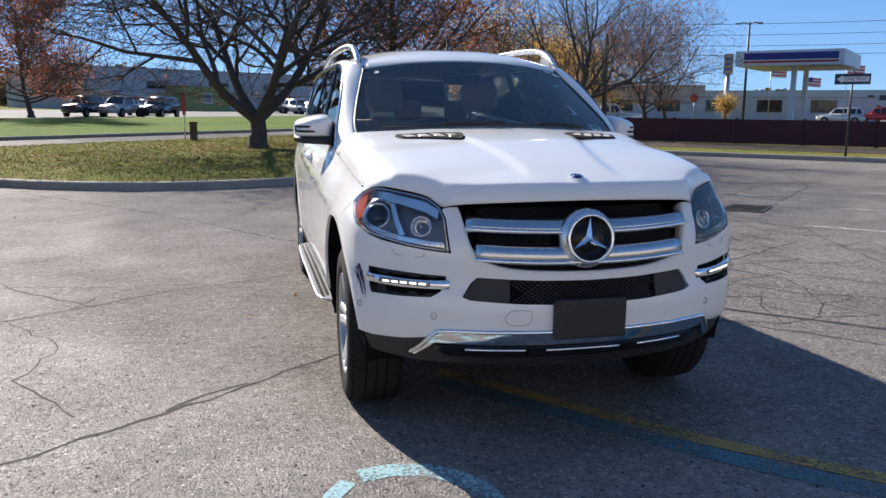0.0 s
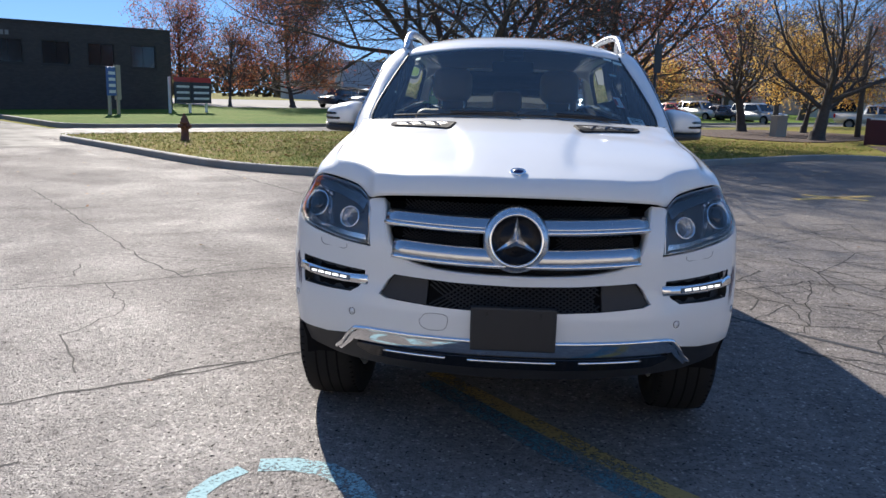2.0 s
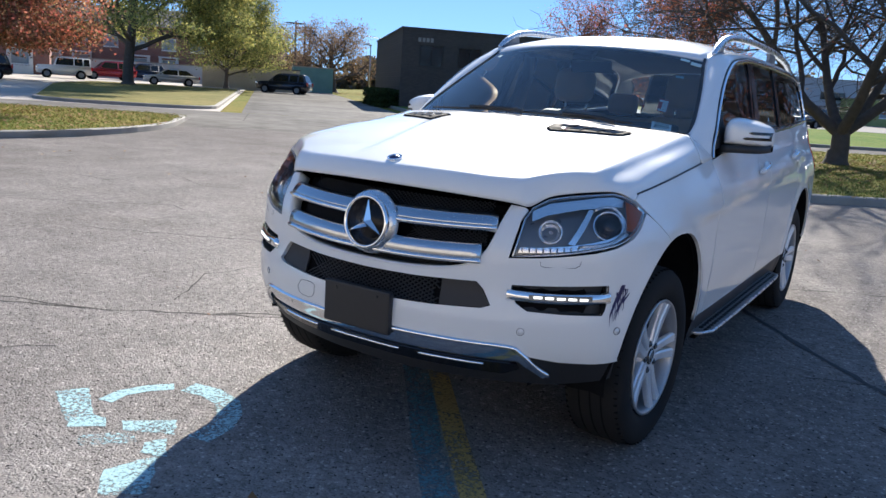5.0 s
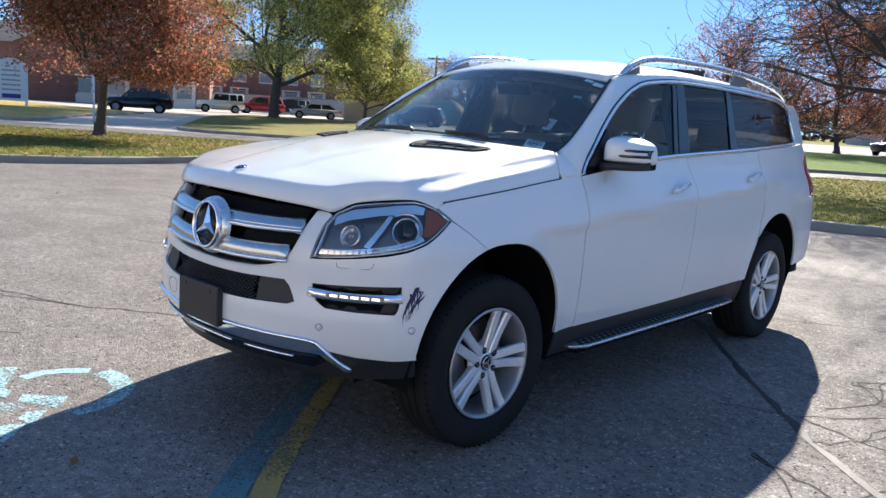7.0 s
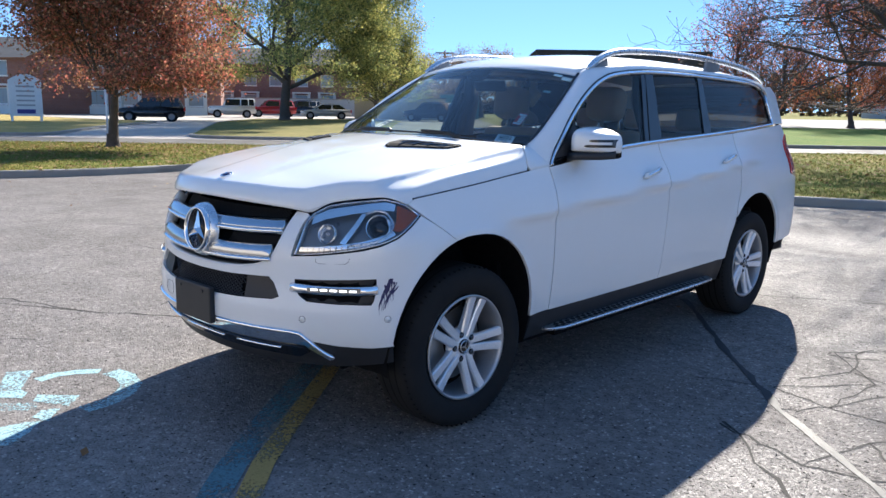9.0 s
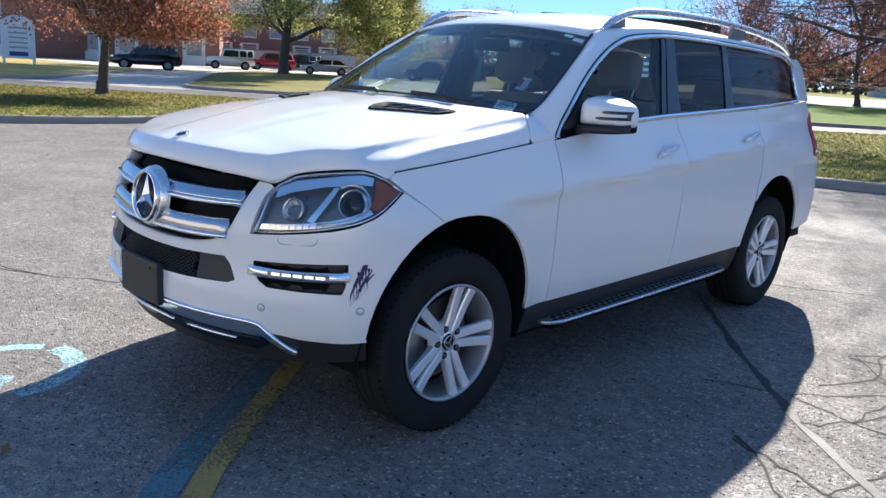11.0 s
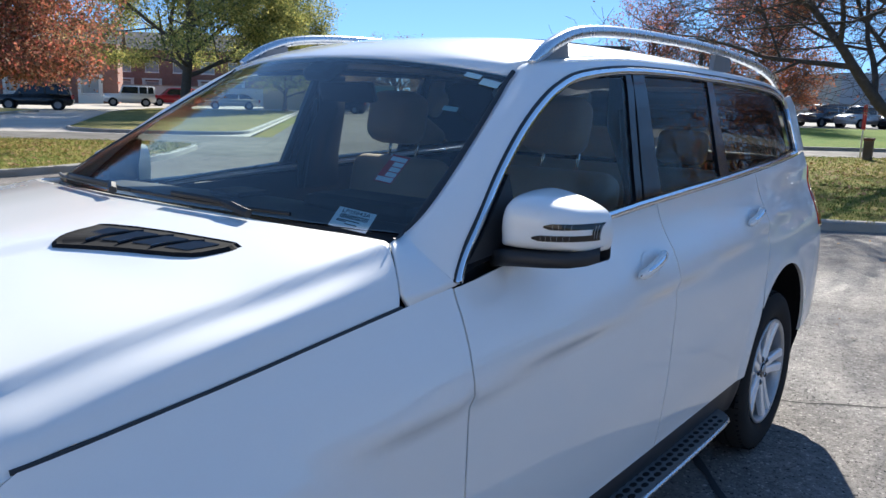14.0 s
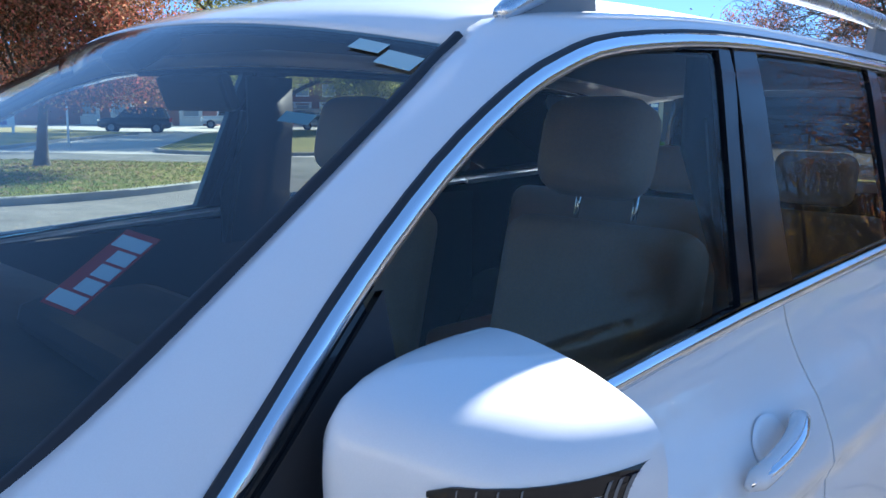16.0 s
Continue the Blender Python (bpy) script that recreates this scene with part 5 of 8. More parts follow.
HL = [p for p in HL_LINE]
for sd in (1, -1):
    lamp = CAR
    g = lambda o: [(sd * s, z) for s, z in o]
    put = lambda nm, line, lift, mat, lab="", step=.03, thick=0.0: shaped(nm, flat_mesh(g(line), [], step), lambda s, z: skin2(s, z) + normal2(s, z) * lift, normal2, mat, lamp, lab, thick)
    lamp = put("headlamp", inset(HL, .002), -.045, M_LAMPGREY, "clear headlamp with projector, chrome rim and amber corner")
    lens = put("lens", inset(HL, .002), -.001, M_LENS, "clear lens")
    lens.visible_shadow = False
    bm = bmesh.new()
    rim_line = g(inset(HL, .007))
    sweep(bm, [(abs(s), z) for s, z in rim_line + rim_line[:1]], [(-.004, -.003), (-.004, .003), (-.04, .003), (-.04, -.003)], sd, cap=False)
    part("rim", bm, M_REFLECTOR, lamp, "grey rim inside the lens", True)
    put("light_strip", [(.615, .885), (.70, .890), (.80, .901), (.90, .917), (.985, .938), (1.06, .968), (1.05, .985), (.97, .957), (.89, .937), (.80, .921), (.70, .910), (.622, .906)], -.012, M_REFLECTOR, "ribbed clear strip along the lower edge")
    for k in range(16):
        s = .63 + .026 * k
        z = .897 + .045 * ((s - .62) / .44) ** 2
        bm = bmesh.new()
        sweep(bm, [(s, z - .008), (s, z + .011)], [(-.011, -.003), (-.006, 0), (-.011, .003)], sd)
        part("rib", bm, M_LENS, lamp)
    put("amber_corner", [(1.098, 1.083), (1.14, 1.070), (1.196, 1.042), (1.145, 1.012), (1.08, .978), (1.05, .985), (1.075, 1.025)], -.010, M_AMBER, "amber corner reflector")
    put("brow", [(.66, 1.035), (.73, 1.064), (.93, 1.094), (1.035, 1.098), (1.09, 1.088), (1.075, 1.062), (1.0, 1.066), (.85, 1.050), (.72, 1.024), (.66, 1.0)], -.010, M_REFLECTOR, "pale upper band")
    bm = bmesh.new()
    sweep(bm, spline([(.905, 1.048), (.96, 1.062), (1.02, 1.058), (1.05, 1.03), (1.05, .995), (1.0, .955), (.93, .932), (.84, .920)], 3), [(-.012, .006), (-.004, .004), (-.004, -.004), (-.012, -.006), (-.03, 0)], sd)
    part("light_guide", bm, M_REFLECTOR, lamp, "bright curved guide round the projector", True)
    put("divider", [(.80, .93), (.825, .925), (.91, 1.055), (.885, 1.052)], -.014, M_REFLECTOR, "slanting clear divider", thick=.012)
    for s, z, r in ((.975, 1.005, .047), (.735, .972, .036)):
        n = normal2(sd * s, z)
        m = Matrix.Translation(skin2(sd * s, z) - n * .028) @ (n + Vector((0, -.6, 0))).normalized().to_track_quat("Z", "Y").to_matrix().to_4x4()
        part("bezel", lathe(bmesh.new(), [(r * 1.25, -.01), (r * 1.22, .004), (r * 1.08, .008), (r, -.004), (r, -.014)], 28, m), M_CHROME, lamp, "", True)
        if r > .04:
            part("projector", lathe(bmesh.new(), [(.0001, r * .38), (r * .35, r * .34), (r * .65, r * .22), (r * .9, 0), (r, -.012)], 28, m), M_GLOSSBLACK, lamp, "dark glass projector", True)
        else:
            part("reflector_bowl", lathe(bmesh.new(), [(.012, -.030), (r * .5, -.026), (r * .9, -.012), (r * 1.25, .006)], 12, m), M_REFLECTOR, lamp, "faceted clear reflector")
            part("bulb", lathe(bmesh.new(), [(.0001, .006), (.006, .003), (.008, -.012), (.008, -.03)], 12, m), M_LENS, lamp, "", True)
    fog = shaped("daytime_lamp", flat_mesh(g(FOG), [], .03), lambda s, z: skin2(s, z) - normal2(s, z) * .035, normal2, M_TRIM, CAR, "chrome bar with lit LEDs in a black recess", 0.0)
    bm = bmesh.new()
    fg = FOG + FOG[:1]
    sweep(bm, fg, [(-.002, -.002), (-.002, .003), (-.04, .003), (-.04, -.002)], sd, cap=False)
    part("recess_edge", bm, M_TRIM, fog)
    bm = bmesh.new()
    sweep(bm, [(.586, .731), (.62, .730), (.70, .7265), (.80, .7265), (.90, .731), (.972, .737)], [(-.03, .022), (.004, .020), (.012, .012), (.012, -.012), (.004, -.020), (-.03, -.022)], sd)
    part("chrome_bar", bm, M_CHROME, fog, "chrome lamp bar", True)
    shaped("lamp_window", flat_mesh(g([(.668, .717), (.668, .737), (.90, .743), (.90, .721)]), [], .04), lambda s, z: skin2(s, z) + normal2(s, z) * .0135, normal2, M_LAMPDARK, fog, "", .002)
    for k in range(5):
        s = .70 + .042 * k
        bm = bmesh.new()
        n = normal2(sd * s, .729)
        m = Matrix.Translation(skin2(sd * s, .729) + n * .014) @ n.to_track_quat("Z", "Y").to_matrix().to_4x4()
        box(bm, (-.0155, -.0045, 0), (.0155, .0045, .003), .0012, m)
        part("led", bm, M_LED, fog, "lit white LED")
    # decal: ragged claw of dark strokes
    bm = bmesh.new()
    rnd = random.Random(5)
    for k in range(9):
        s0 = 1.003 + .0065 * k
        za, zb = .775 - .004 * abs(k - 5) + rnd.uniform(-.012, .012), .700 - .010 * (8 - k) + rnd.uniform(-.02, .02)
        za = max(za, zb + .035)
        rows = []
        for i in range(7):
            t = i / 6
            s = s0 - .030 * t + .006 * math.sin(t * 7 + k)
            w = .0076 * (1 - t) ** .7 * (0.6 + 0.4 * math.sin(3 + t * 9 + k))  + .0004
            z = za + (zb - za) * t
            rows.append([bm.verts.new(skin2(sd * (s + d * w), z) + normal2(sd * s, z) * .0012) for d in (-1, 1)])
        for a, b in zip(rows, rows[1:]):
            bm.faces.new((a[0], a[1], b[1], b[0]))
    part("claw_decal", bm, M_DECAL, CAR, "dark blue claw-like sticker on the bumper")

# ---- greenhouse: pillars, roof, glass, trim ----
OUT_YZ = [(1.365, 1.191), (1.44, 1.200), (1.505, 1.208), (1.527, 1.211), (1.531, 1.219), (1.573, 1.276), (1.661, 1.358), (1.762, 1.446), (1.885, 1.538), (2.017, 1.617), (2.128, 1.667), (2.27, 1.706), (2.6, 1.738), (3.0, 1.745), (3.5, 1.740), (4.0, 1.726), (4.3, 1.706), (4.44, 1.672), (4.52, 1.60)]
IN_XYZ = [(.800, 1.405, 1.318), (.788, 1.432, 1.313), (.776, 1.458, 1.314), (.768, 1.475, 1.318), (.770, 1.488, 1.324), (.769, 1.538, 1.354), (.757, 1.616, 1.402), (.733, 1.726, 1.469), (.702, 1.851, 1.546), (.666, 1.981, 1.626), (.641, 2.075, 1.684), (.640, 2.18, 1.732), (.645, 2.6, 1.764), (.645, 3.0, 1.772), (.645, 3.5, 1.770), (.636, 4.0, 1.758), (.612, 4.4, 1.742), (.585, 4.65, 1.722), (.57, 4.80, 1.695)]
out_line = [skin(s_of_y(y), z) for y, z in OUT_YZ]
out_line, in_line = [Vector(p) for p in spline(out_line, 4)], [Vector(p) for p in spline(IN_XYZ, 4)]
for sd in (1, -1):
    rows = []
    for i, (o, q) in enumerate(zip(out_line, in_line)):
        t = i / (len(out_line) - 1)
        roofness = smooth01(.40, .60, t)
        c = (o + q) / 2 + Vector((.022, -.030, .004)) * (1 - roofness) + Vector((.018, 0, .026)) * roofness
        rows.append([Vector((sd * p.x, p.y, p.z)) for p in [o * (1 - k) ** 2 + c * 2 * k * (1 - k) + q * k * k for k in (0, .12, .25, .4, .55, .7, .85, 1)]])
    front = []                                # the foot follows the bonnet's rear corner
    for k in (0, .12, .25, .4, .55, .7, .85, 1):
        e = Vector((gap_edge(1.345)[0] - .009, 1.345)).lerp(Vector((.80, 1.395)), k)
        front.append(Vector((sd * e.x, e.y + .005, bonnet_z(e.x, e.y))))
    front[0] = rows[0][0]
    for i in range(4):
        rows[i] = [a.lerp(b, i / 4) for a, b in zip(front, rows[i])]
    loft("roof_pillar", rows, M_CAR, CAR, "white windscreen pillar running into the roof edge", True, .012, sd > 0)
    # black wedge under the windscreen corner and the rear pillar
    panel("rear_pillar", yz((4.475, 1.405), (4.50, 1.50), (4.48, 1.64), (4.44, 1.675), (4.62, 1.69), (4.80, 1.60), (4.86, 1.40), (4.80, 1.41)), M_CAR, CAR, sides=(sd,))

# roof and tailgate
ROOF_C = curve([(1.95, 1.731), (1.966, 1.738), (2.05, 1.770), (2.2, 1.805), (2.4, 1.830), (2.7, 1.848), (3.2, 1.854), (3.8, 1.845), (4.4, 1.812), (4.85, 1.747)])
WS_END = 2.075                                # where the windscreen's edge meets the roof
gut = [p for p in in_line if p.y >= WS_END]


def roof_pt(u, p):
    """u from -1 to 1 across the roof at an edge point; the front edge follows the windscreen's bow."""
    k = smooth01(WS_END, 2.75, p.y)
    bow = 1 - abs(u) ** 2.2
    yc = p.y - .110 * (1 - k)
    return Vector((u * p.x, p.y - .110 * (1 - k) * bow, p.z + (ROOF_C(yc) - p.z) * (bow * (1 - k) + (1 - abs(u) ** 3.2) * k)))


us = [-1 + 2 * i / 32 for i in range(33)]
loft("roof", [[roof_pt(u, p) for u in us] for p in gut], M_CAR, CAR, "white roof panel", True, .012)
SUNROOF = [[roof_pt(u, p) + Vector((0, 0, .004)) for u in [-.56 + 1.12 * i / 16 for i in range(17)]] for p in gut if 2.75 < p.y < 4.1]
loft("sunroof", SUNROOF, M_GLOSSBLACK, CAR, "dark glass panorama roof", True, .003)
loft("tailgate_window", [[(u * .56, 4.79 + .06 * (1 - u * u), 1.70) for u in us], [(u * .62, 4.85 + .09 * (1 - u * u), 1.52) for u in us], [(u * .66, 4.88 + .12 * (1 - u * u), 1.36) for u in us]], M_DARKGLASS, CAR, "", True, .006)
loft("roof_spoiler", [[(u * .57, 4.80, 1.70 + .03 * (1 - u * u)) for u in us], [(u * .58, 4.93, 1.70 + .02 * (1 - u * u)) for u in us], [(u * .58, 4.90, 1.66) for u in us]], M_CAR, CAR, "", True, .006)

# windscreen between its two side edges
ws_edge = [p for p in in_line if 1.470 <= p.y <= WS_END + .002]
WS_SPAN = len(ws_edge) - 1


def ws_pt(u, p, lift=0.0):
    k = (p.y - 1.47) / .6
    x = u * p.x
    bow = (1 - abs(u) ** 2.2)
    return Vector((x, p.y - (.225 - .115 * k) * bow - lift * .5, p.z + (.030 * (1 - k) + .052 * k) * bow + lift))


us_w = [-1 + 2 * i / 28 for i in range(29)]
ws = loft("windscreen", [[ws_pt(u, p) for u in us_w] for p in ws_edge], M_WSGLASS, CAR, "clear windscreen with a dark border", True, 0.0)
ws.visible_shadow = False
for nm, keep in (("windscreen_band", "top"), ("windscreen_band", "bottom")):
    rows = [p for p in (ws_edge[-2:] if keep == "top" else ws_edge[:3])]
    loft(nm, [[ws_pt(u, p, -.004) for u in us_w] for p in rows], M_GLOSSBLACK, CAR, "", True)
for sd in (1, -1):
    loft("windscreen_seal", [[ws_pt(sd * (1 - .016 * f), p, .001), ws_pt(sd * (1 - .010 * f), p, .005 * f), ws_pt(sd, p, .006 * f), ws_pt(sd * (1 + .012 * f), p, -.004 * f)] for p, f in [(p, .12 + .88 * smooth01(1.40, 1.62, p.y)) for p in in_line if 1.405 <= p.y <= WS_END + .03]], M_TRIM, CAR, "black seal along the windscreen", True)

# cowl between bonnet and windscreen, wipers
rear_y = curve([(x, y) for x, y in REAR_EDGE[::-1]])
rows = []
for k, (dy, dz) in enumerate(((-.02, -.03), (.0, -.035), (.07, -.02))):
    rows.append([Vector((u * .765, rear_y(abs(u) * .765) + dy, bonnet_z(abs(u) * .765, rear_y(abs(u) * .765)) + dz)) for u in us_w])
rows.append([ws_pt(u, ws_edge[0], -.006) for u in us_w])
rows.append([ws_pt(u, ws_edge[2], -.012) for u in us_w])
loft("cowl", rows, M_TRIM, CAR, "black plastic cowl below the windscreen", True)


def on_ws(u, k, lift):
    """A place on the windscreen: u across, k from 0 at the bottom to 1 at the top."""
    f = k * WS_SPAN
    i = min(int(f), len(ws_edge) - 2)
    return ws_pt(u, ws_edge[i].lerp(ws_edge[i + 1], f - i), lift)


for path, arm in (([(-.82, .10), (-.5, .055), (-.2, .045), (.05, .05)], [(.02, -.03), (-.10, .02), (-.42, .05)]), ([(-.05, .10), (.2, .05), (.5, .03), (.70, .035)], [(.62, -.045), (.45, .01), (.28, .045)])):
    bm = bmesh.new()
    tube(bm, [on_ws(u, max(k, 0), .012) for u, k in spline(path, 4)], .005, 6)
    blade = part("wiper_blade", bm, M_TRIM, CAR, "black wiper blade")
    bm = bmesh.new()
    tube(bm, [on_ws(u, max(k, .0), .024) + Vector((0, min(k, 0) * .8, min(k, 0) * .3)) for u, k in spline(arm, 4)], [.011] * 3 + [.007] * 6, 6)
    part("wiper_arm", bm, M_TRIM, blade)

# side glass, black pillars and chrome
A_LINE = [(1.536, 1.220), (1.588, 1.280), (1.676, 1.360), (1.777, 1.445), (1.90, 1.534), (2.032, 1.610), (2.142, 1.656), (2.285, 1.692)]
TOP = [(2.6, 1.722), (3.0, 1.729), (3.5, 1.724), (4.0, 1.710), (4.25, 1.694), (4.37, 1.665), (4.42, 1.62)]
REAR_DLO = [(4.435, 1.53), (4.462, 1.414)]
dlo_full = A_LINE + TOP + REAR_DLO
belt_line = [(y, BELT(y) + .013) for y in (4.45, 4.2, 3.9, 3.3, 2.9, 2.5, 2.2, 2.0, 1.75, 1.60)]
for sd in (1, -1):
    panel("window_frame", yz(*dlo_full, *belt_line), M_GLOSSBLACK, CAR, holes=[
        yz((1.80, 1.275), *[p for p in A_LINE if p[0] > 1.74], (2.592, 1.710), (2.49, 1.318), (2.3, 1.302), (2.0, 1.282)),
        yz((2.737, 1.715), (3.0, 1.718), (3.325, 1.716), (3.268, 1.352), (3.0, 1.342), (2.692, 1.330)),
        yz((3.385, 1.713), (3.7, 1.708), (4.0, 1.698), (4.23, 1.683), (4.34, 1.655), (4.40, 1.60), (4.437, 1.425), (4.1, 1.398), (3.7, 1.375), (3.375, 1.358))], sides=(sd,), lift=-.002, thick=.02)
    for nm, line, mat in (("door_window", [(1.75, 1.260), (1.757, 1.45), (1.878, 1.542), (2.012, 1.617), (2.13, 1.664), (2.275, 1.699), (2.61, 1.722), (2.51, 1.302), (2.2, 1.28)], M_DOORGLASS),
                          ("rear_door_window", [(2.72, 1.722), (3.34, 1.724), (3.285, 1.342), (2.675, 1.318)], M_REARGLASS),
                          ("quarter_window", [(3.37, 1.72), (3.8, 1.712), (4.24, 1.69), (4.38, 1.65), (4.45, 1.415), (3.9, 1.378), (3.36, 1.350)], M_TINTGLASS)):
        for ob in panel(nm, yz(*line), mat, CAR, sides=(sd,), lift=-.008, thick=0.0, label="clear side glass" if mat is M_DOORGLASS else "tinted glass"):
            ob.visible_shadow = mat is M_TINTGLASS
    bm = bmesh.new()
    sweep(bm, yz((2.644, 1.722), (2.61, 1.58), (2.575, 1.44), (2.545, 1.318)), [(-.006, -.003), (.0005, -.003), (.0005, .003), (-.006, .003)], sd)
    part("pillar_gap", bm, M_VOID, CAR, "dark gap between the doors")
    bm = bmesh.new()
    chrome = spline([(1.531, 1.2115)] + A_LINE + TOP[:-1], 3)
    sweep(bm, yz(*[(y, z + .004) for y, z in chrome]), [(-.004, -.015), (.006, -.013), (.009, -.003), (.007, .007), (-.004, .009)], sd)
    part("upper_chrome", bm, M_CHROME, CAR, "chrome strip over the side windows", True)
    bm = bmesh.new()
    sweep(bm, yz(*[(y, BELT(y)) for y in (1.80, 1.9, 2.0, 2.25, 2.5, 2.9, 3.3, 3.9, 4.3, 4.46)], (4.475, 1.43), (4.45, 1.54), (4.43, 1.62)), [(-.004, -.012), (.006, -.010), (.009, 0), (.006, .010), (-.004, .012)], sd)
    part("belt_chrome", bm, M_CHROME, CAR, "chrome strip below the side windows", True)
    bm = bmesh.new()
    sweep(bm, yz((1.522, 1.216), *[(y, z + .0155) for y, z in chrome]), [(.0, -.006), (.003, -.003), (.003, .003), (.0, .0045), (-.006, .0045), (-.006, -.006)], sd)
    part("drip_seal", bm, M_TRIM, CAR, "thin black seal above the chrome", True)
    # roof rail: arched bar on three feet
    bm = bmesh.new()
    rail = spline([(.662, 2.140, 1.728), (.661, 2.19, 1.757), (.660, 2.27, 1.796), (.659, 2.40, 1.834), (.658, 2.62, 1.856), (.657, 3.0, 1.866), (.655, 3.5, 1.864), (.652, 3.9, 1.848), (.646, 4.25, 1.820), (.634, 4.50, 1.782), (.625, 4.66, 1.728)], 4)
    rings = []
    for i, p in enumerate(rail):
        d = Vector(rail[min(i + 1, len(rail) - 1)]) - Vector(rail[max(i - 1, 0)])
        n = Vector((0, -d.z, d.y)).normalized()
        f = min(1, .55 + i / 12, .45 + (len(rail) - 1 - i) / 10)          # slim towards both tips
        rings.append([bm.verts.new(Vector((sd * (p[0] + a * f), p[1] + n.y * b * f, p[2] + n.z * b * f))) for a, b in ((-.015, -.020), (-.020, .002), (-.010, .014), (.010, .014), (.020, .002), (.016, -.020), (0, -.023))])
    for a, b in zip(rings, rings[1:]):
        for i in range(7):
            bm.faces.new((a[i], a[(i + 1) % 7], b[(i + 1) % 7], b[i]))
    bm.faces.new(rings[0][::-1])
    bm.faces.new(rings[-1])
    bmesh.ops.recalc_face_normals(bm, faces=bm.faces)
    rr = part("roof_rail", bm, M_SATIN, CAR, "satin aluminium roof rail", True)
    for y0, y1, z0, z1, lean in ((2.15, 2.37, 1.722, 1.806, .11), (3.60, 3.82, 1.762, 1.842, .02)):
        bm = bmesh.new()
        prism(bm, [(y0, z0), (y1, z0 + .014), (y1 - .02, z1), (y0 + lean, z1 - .2 * lean)], sd * .638, sd * .658, Matrix(((0, 0, 1, 0), (1, 0, 0, 0), (0, 1, 0, 0), (0, 0, 0, 1))))
        bmesh.ops.recalc_face_normals(bm, faces=bm.faces)
        part("foot", bm, M_RAILFOOT, rr, "dull grey rail foot")
    # door handles: recess, bar, chrome strip
    for y0, z0 in ((2.335, 1.105), (3.40, 1.150)):
        bm = bmesh.new()
        path = [(y0 + .215 * i / 12, z0 + .040 * i / 12) for i in range(13)]
        pts = [(skin2(sd * s_of_y(y), z), normal2(sd * s_of_y(y), z)) for y, z in path]
        tube(bm, [p + n * (.034 * math.sin(math.pi * min(1, max(0, .06 + .88 * i / 12))) ** .6) for i, (p, n) in enumerate(pts)], [.006] + [.016] * 11 + [.006], 10)
        handle = part("door_handle", bm, M_CAR, CAR, "white pull handle with a chrome strip", True)
        bm = bmesh.new()
        tube(bm, [p + n * (.046 * math.sin(math.pi * (.06 + .88 * i / 12)) ** .6) + Vector((0, 0, .002)) for i, (p, n) in enumerate(pts)], [.003] + [.0075] * 11 + [.003], 8)
        part("chrome_strip", bm, M_CHROME, handle, "", True)
        c, n = pts[7]
        m = Matrix.Translation(c + n * .001) @ n.to_track_quat("Z", "Y").to_matrix().to_4x4()
        part("finger_cup", lathe(bmesh.new(), [(.0001, .0005), (.030, .0005), (.040, .0015), (.044, .0)], 20, m @ Matrix.Diagonal((1.3, 1, 1, 1))), M_CAR, handle, "", True)
    # running board with studs
    bm = bmesh.new()
    outer = [Vector((sd * x, y, z)) for x, y, z in ((.90, 1.475, .372), (.945, 1.490, .373), (.975, 1.545, .375), (.988, 1.65, .376), (.992, 2.4, .380), (.985, 3.15, .384), (.955, 3.29, .384), (.90, 3.34, .384))]
    outer = [Vector(p) for p in spline(outer, 3)]
    inn = [Vector((sd * .875, p.y, p.z)) for p in outer]
    lo, hi = [bm.verts.new(p - Vector((0, 0, .016))) for p in outer], [bm.verts.new(p) for p in outer]
    hi2, lo2 = [bm.verts.new(p) for p in inn], [bm.verts.new(p - Vector((0, 0, .016))) for p in inn]
    for i in range(len(outer) - 1):
        for r0, r1 in ((lo, hi), (hi, hi2), (hi2, lo2), (lo2, lo)):
            bm.faces.new((r0[i], r0[i + 1], r1[i + 1], r1[i]))
    bmesh.ops.recalc_face_normals(bm, faces=bm.faces)
    board = part("running_board", bm, M_BOARD, CAR, "aluminium running board with dark rubber studs")
    bm = bmesh.new()
    tube(bm, [p + Vector((sd * .002, 0, -.006)) for p in outer], [.003 + .005 * min(1, i / 5, (len(outer) - 1 - i) / 5) for i in range(len(outer))], 8)
    part("edge_strip", bm, M_SATIN, board, "", True)
    stud = bmesh.new()
    lathe(stud, [(.0001, .004), (.011, .004), (.014, .002), (.0145, 0)], 10)
    stud_me = bpy.data.meshes.new("stud")
    stud.to_mesh(stud_me)
    stud.free()
    stud_me.materials.append(M_RUBBER)
    for i in range(34):
        for j in range(3):
            ob = new("stud", stud_me)
            ob.parent = board
            ob.matrix_basis = pose(sd * (.902 + .030 * j), 1.54 + .0505 * i + (.025 if j == 1 else 0), .3745 + .006 * i / 34 + .001) @ Matrix.Diagonal((.8, 1.45, 1, 1))
    part("sill_bracket", boxes(((min(sd * .70, sd * .90), 1.6, .30), (max(sd * .70, sd * .90), 3.2, .36))), M_VOID, CAR)

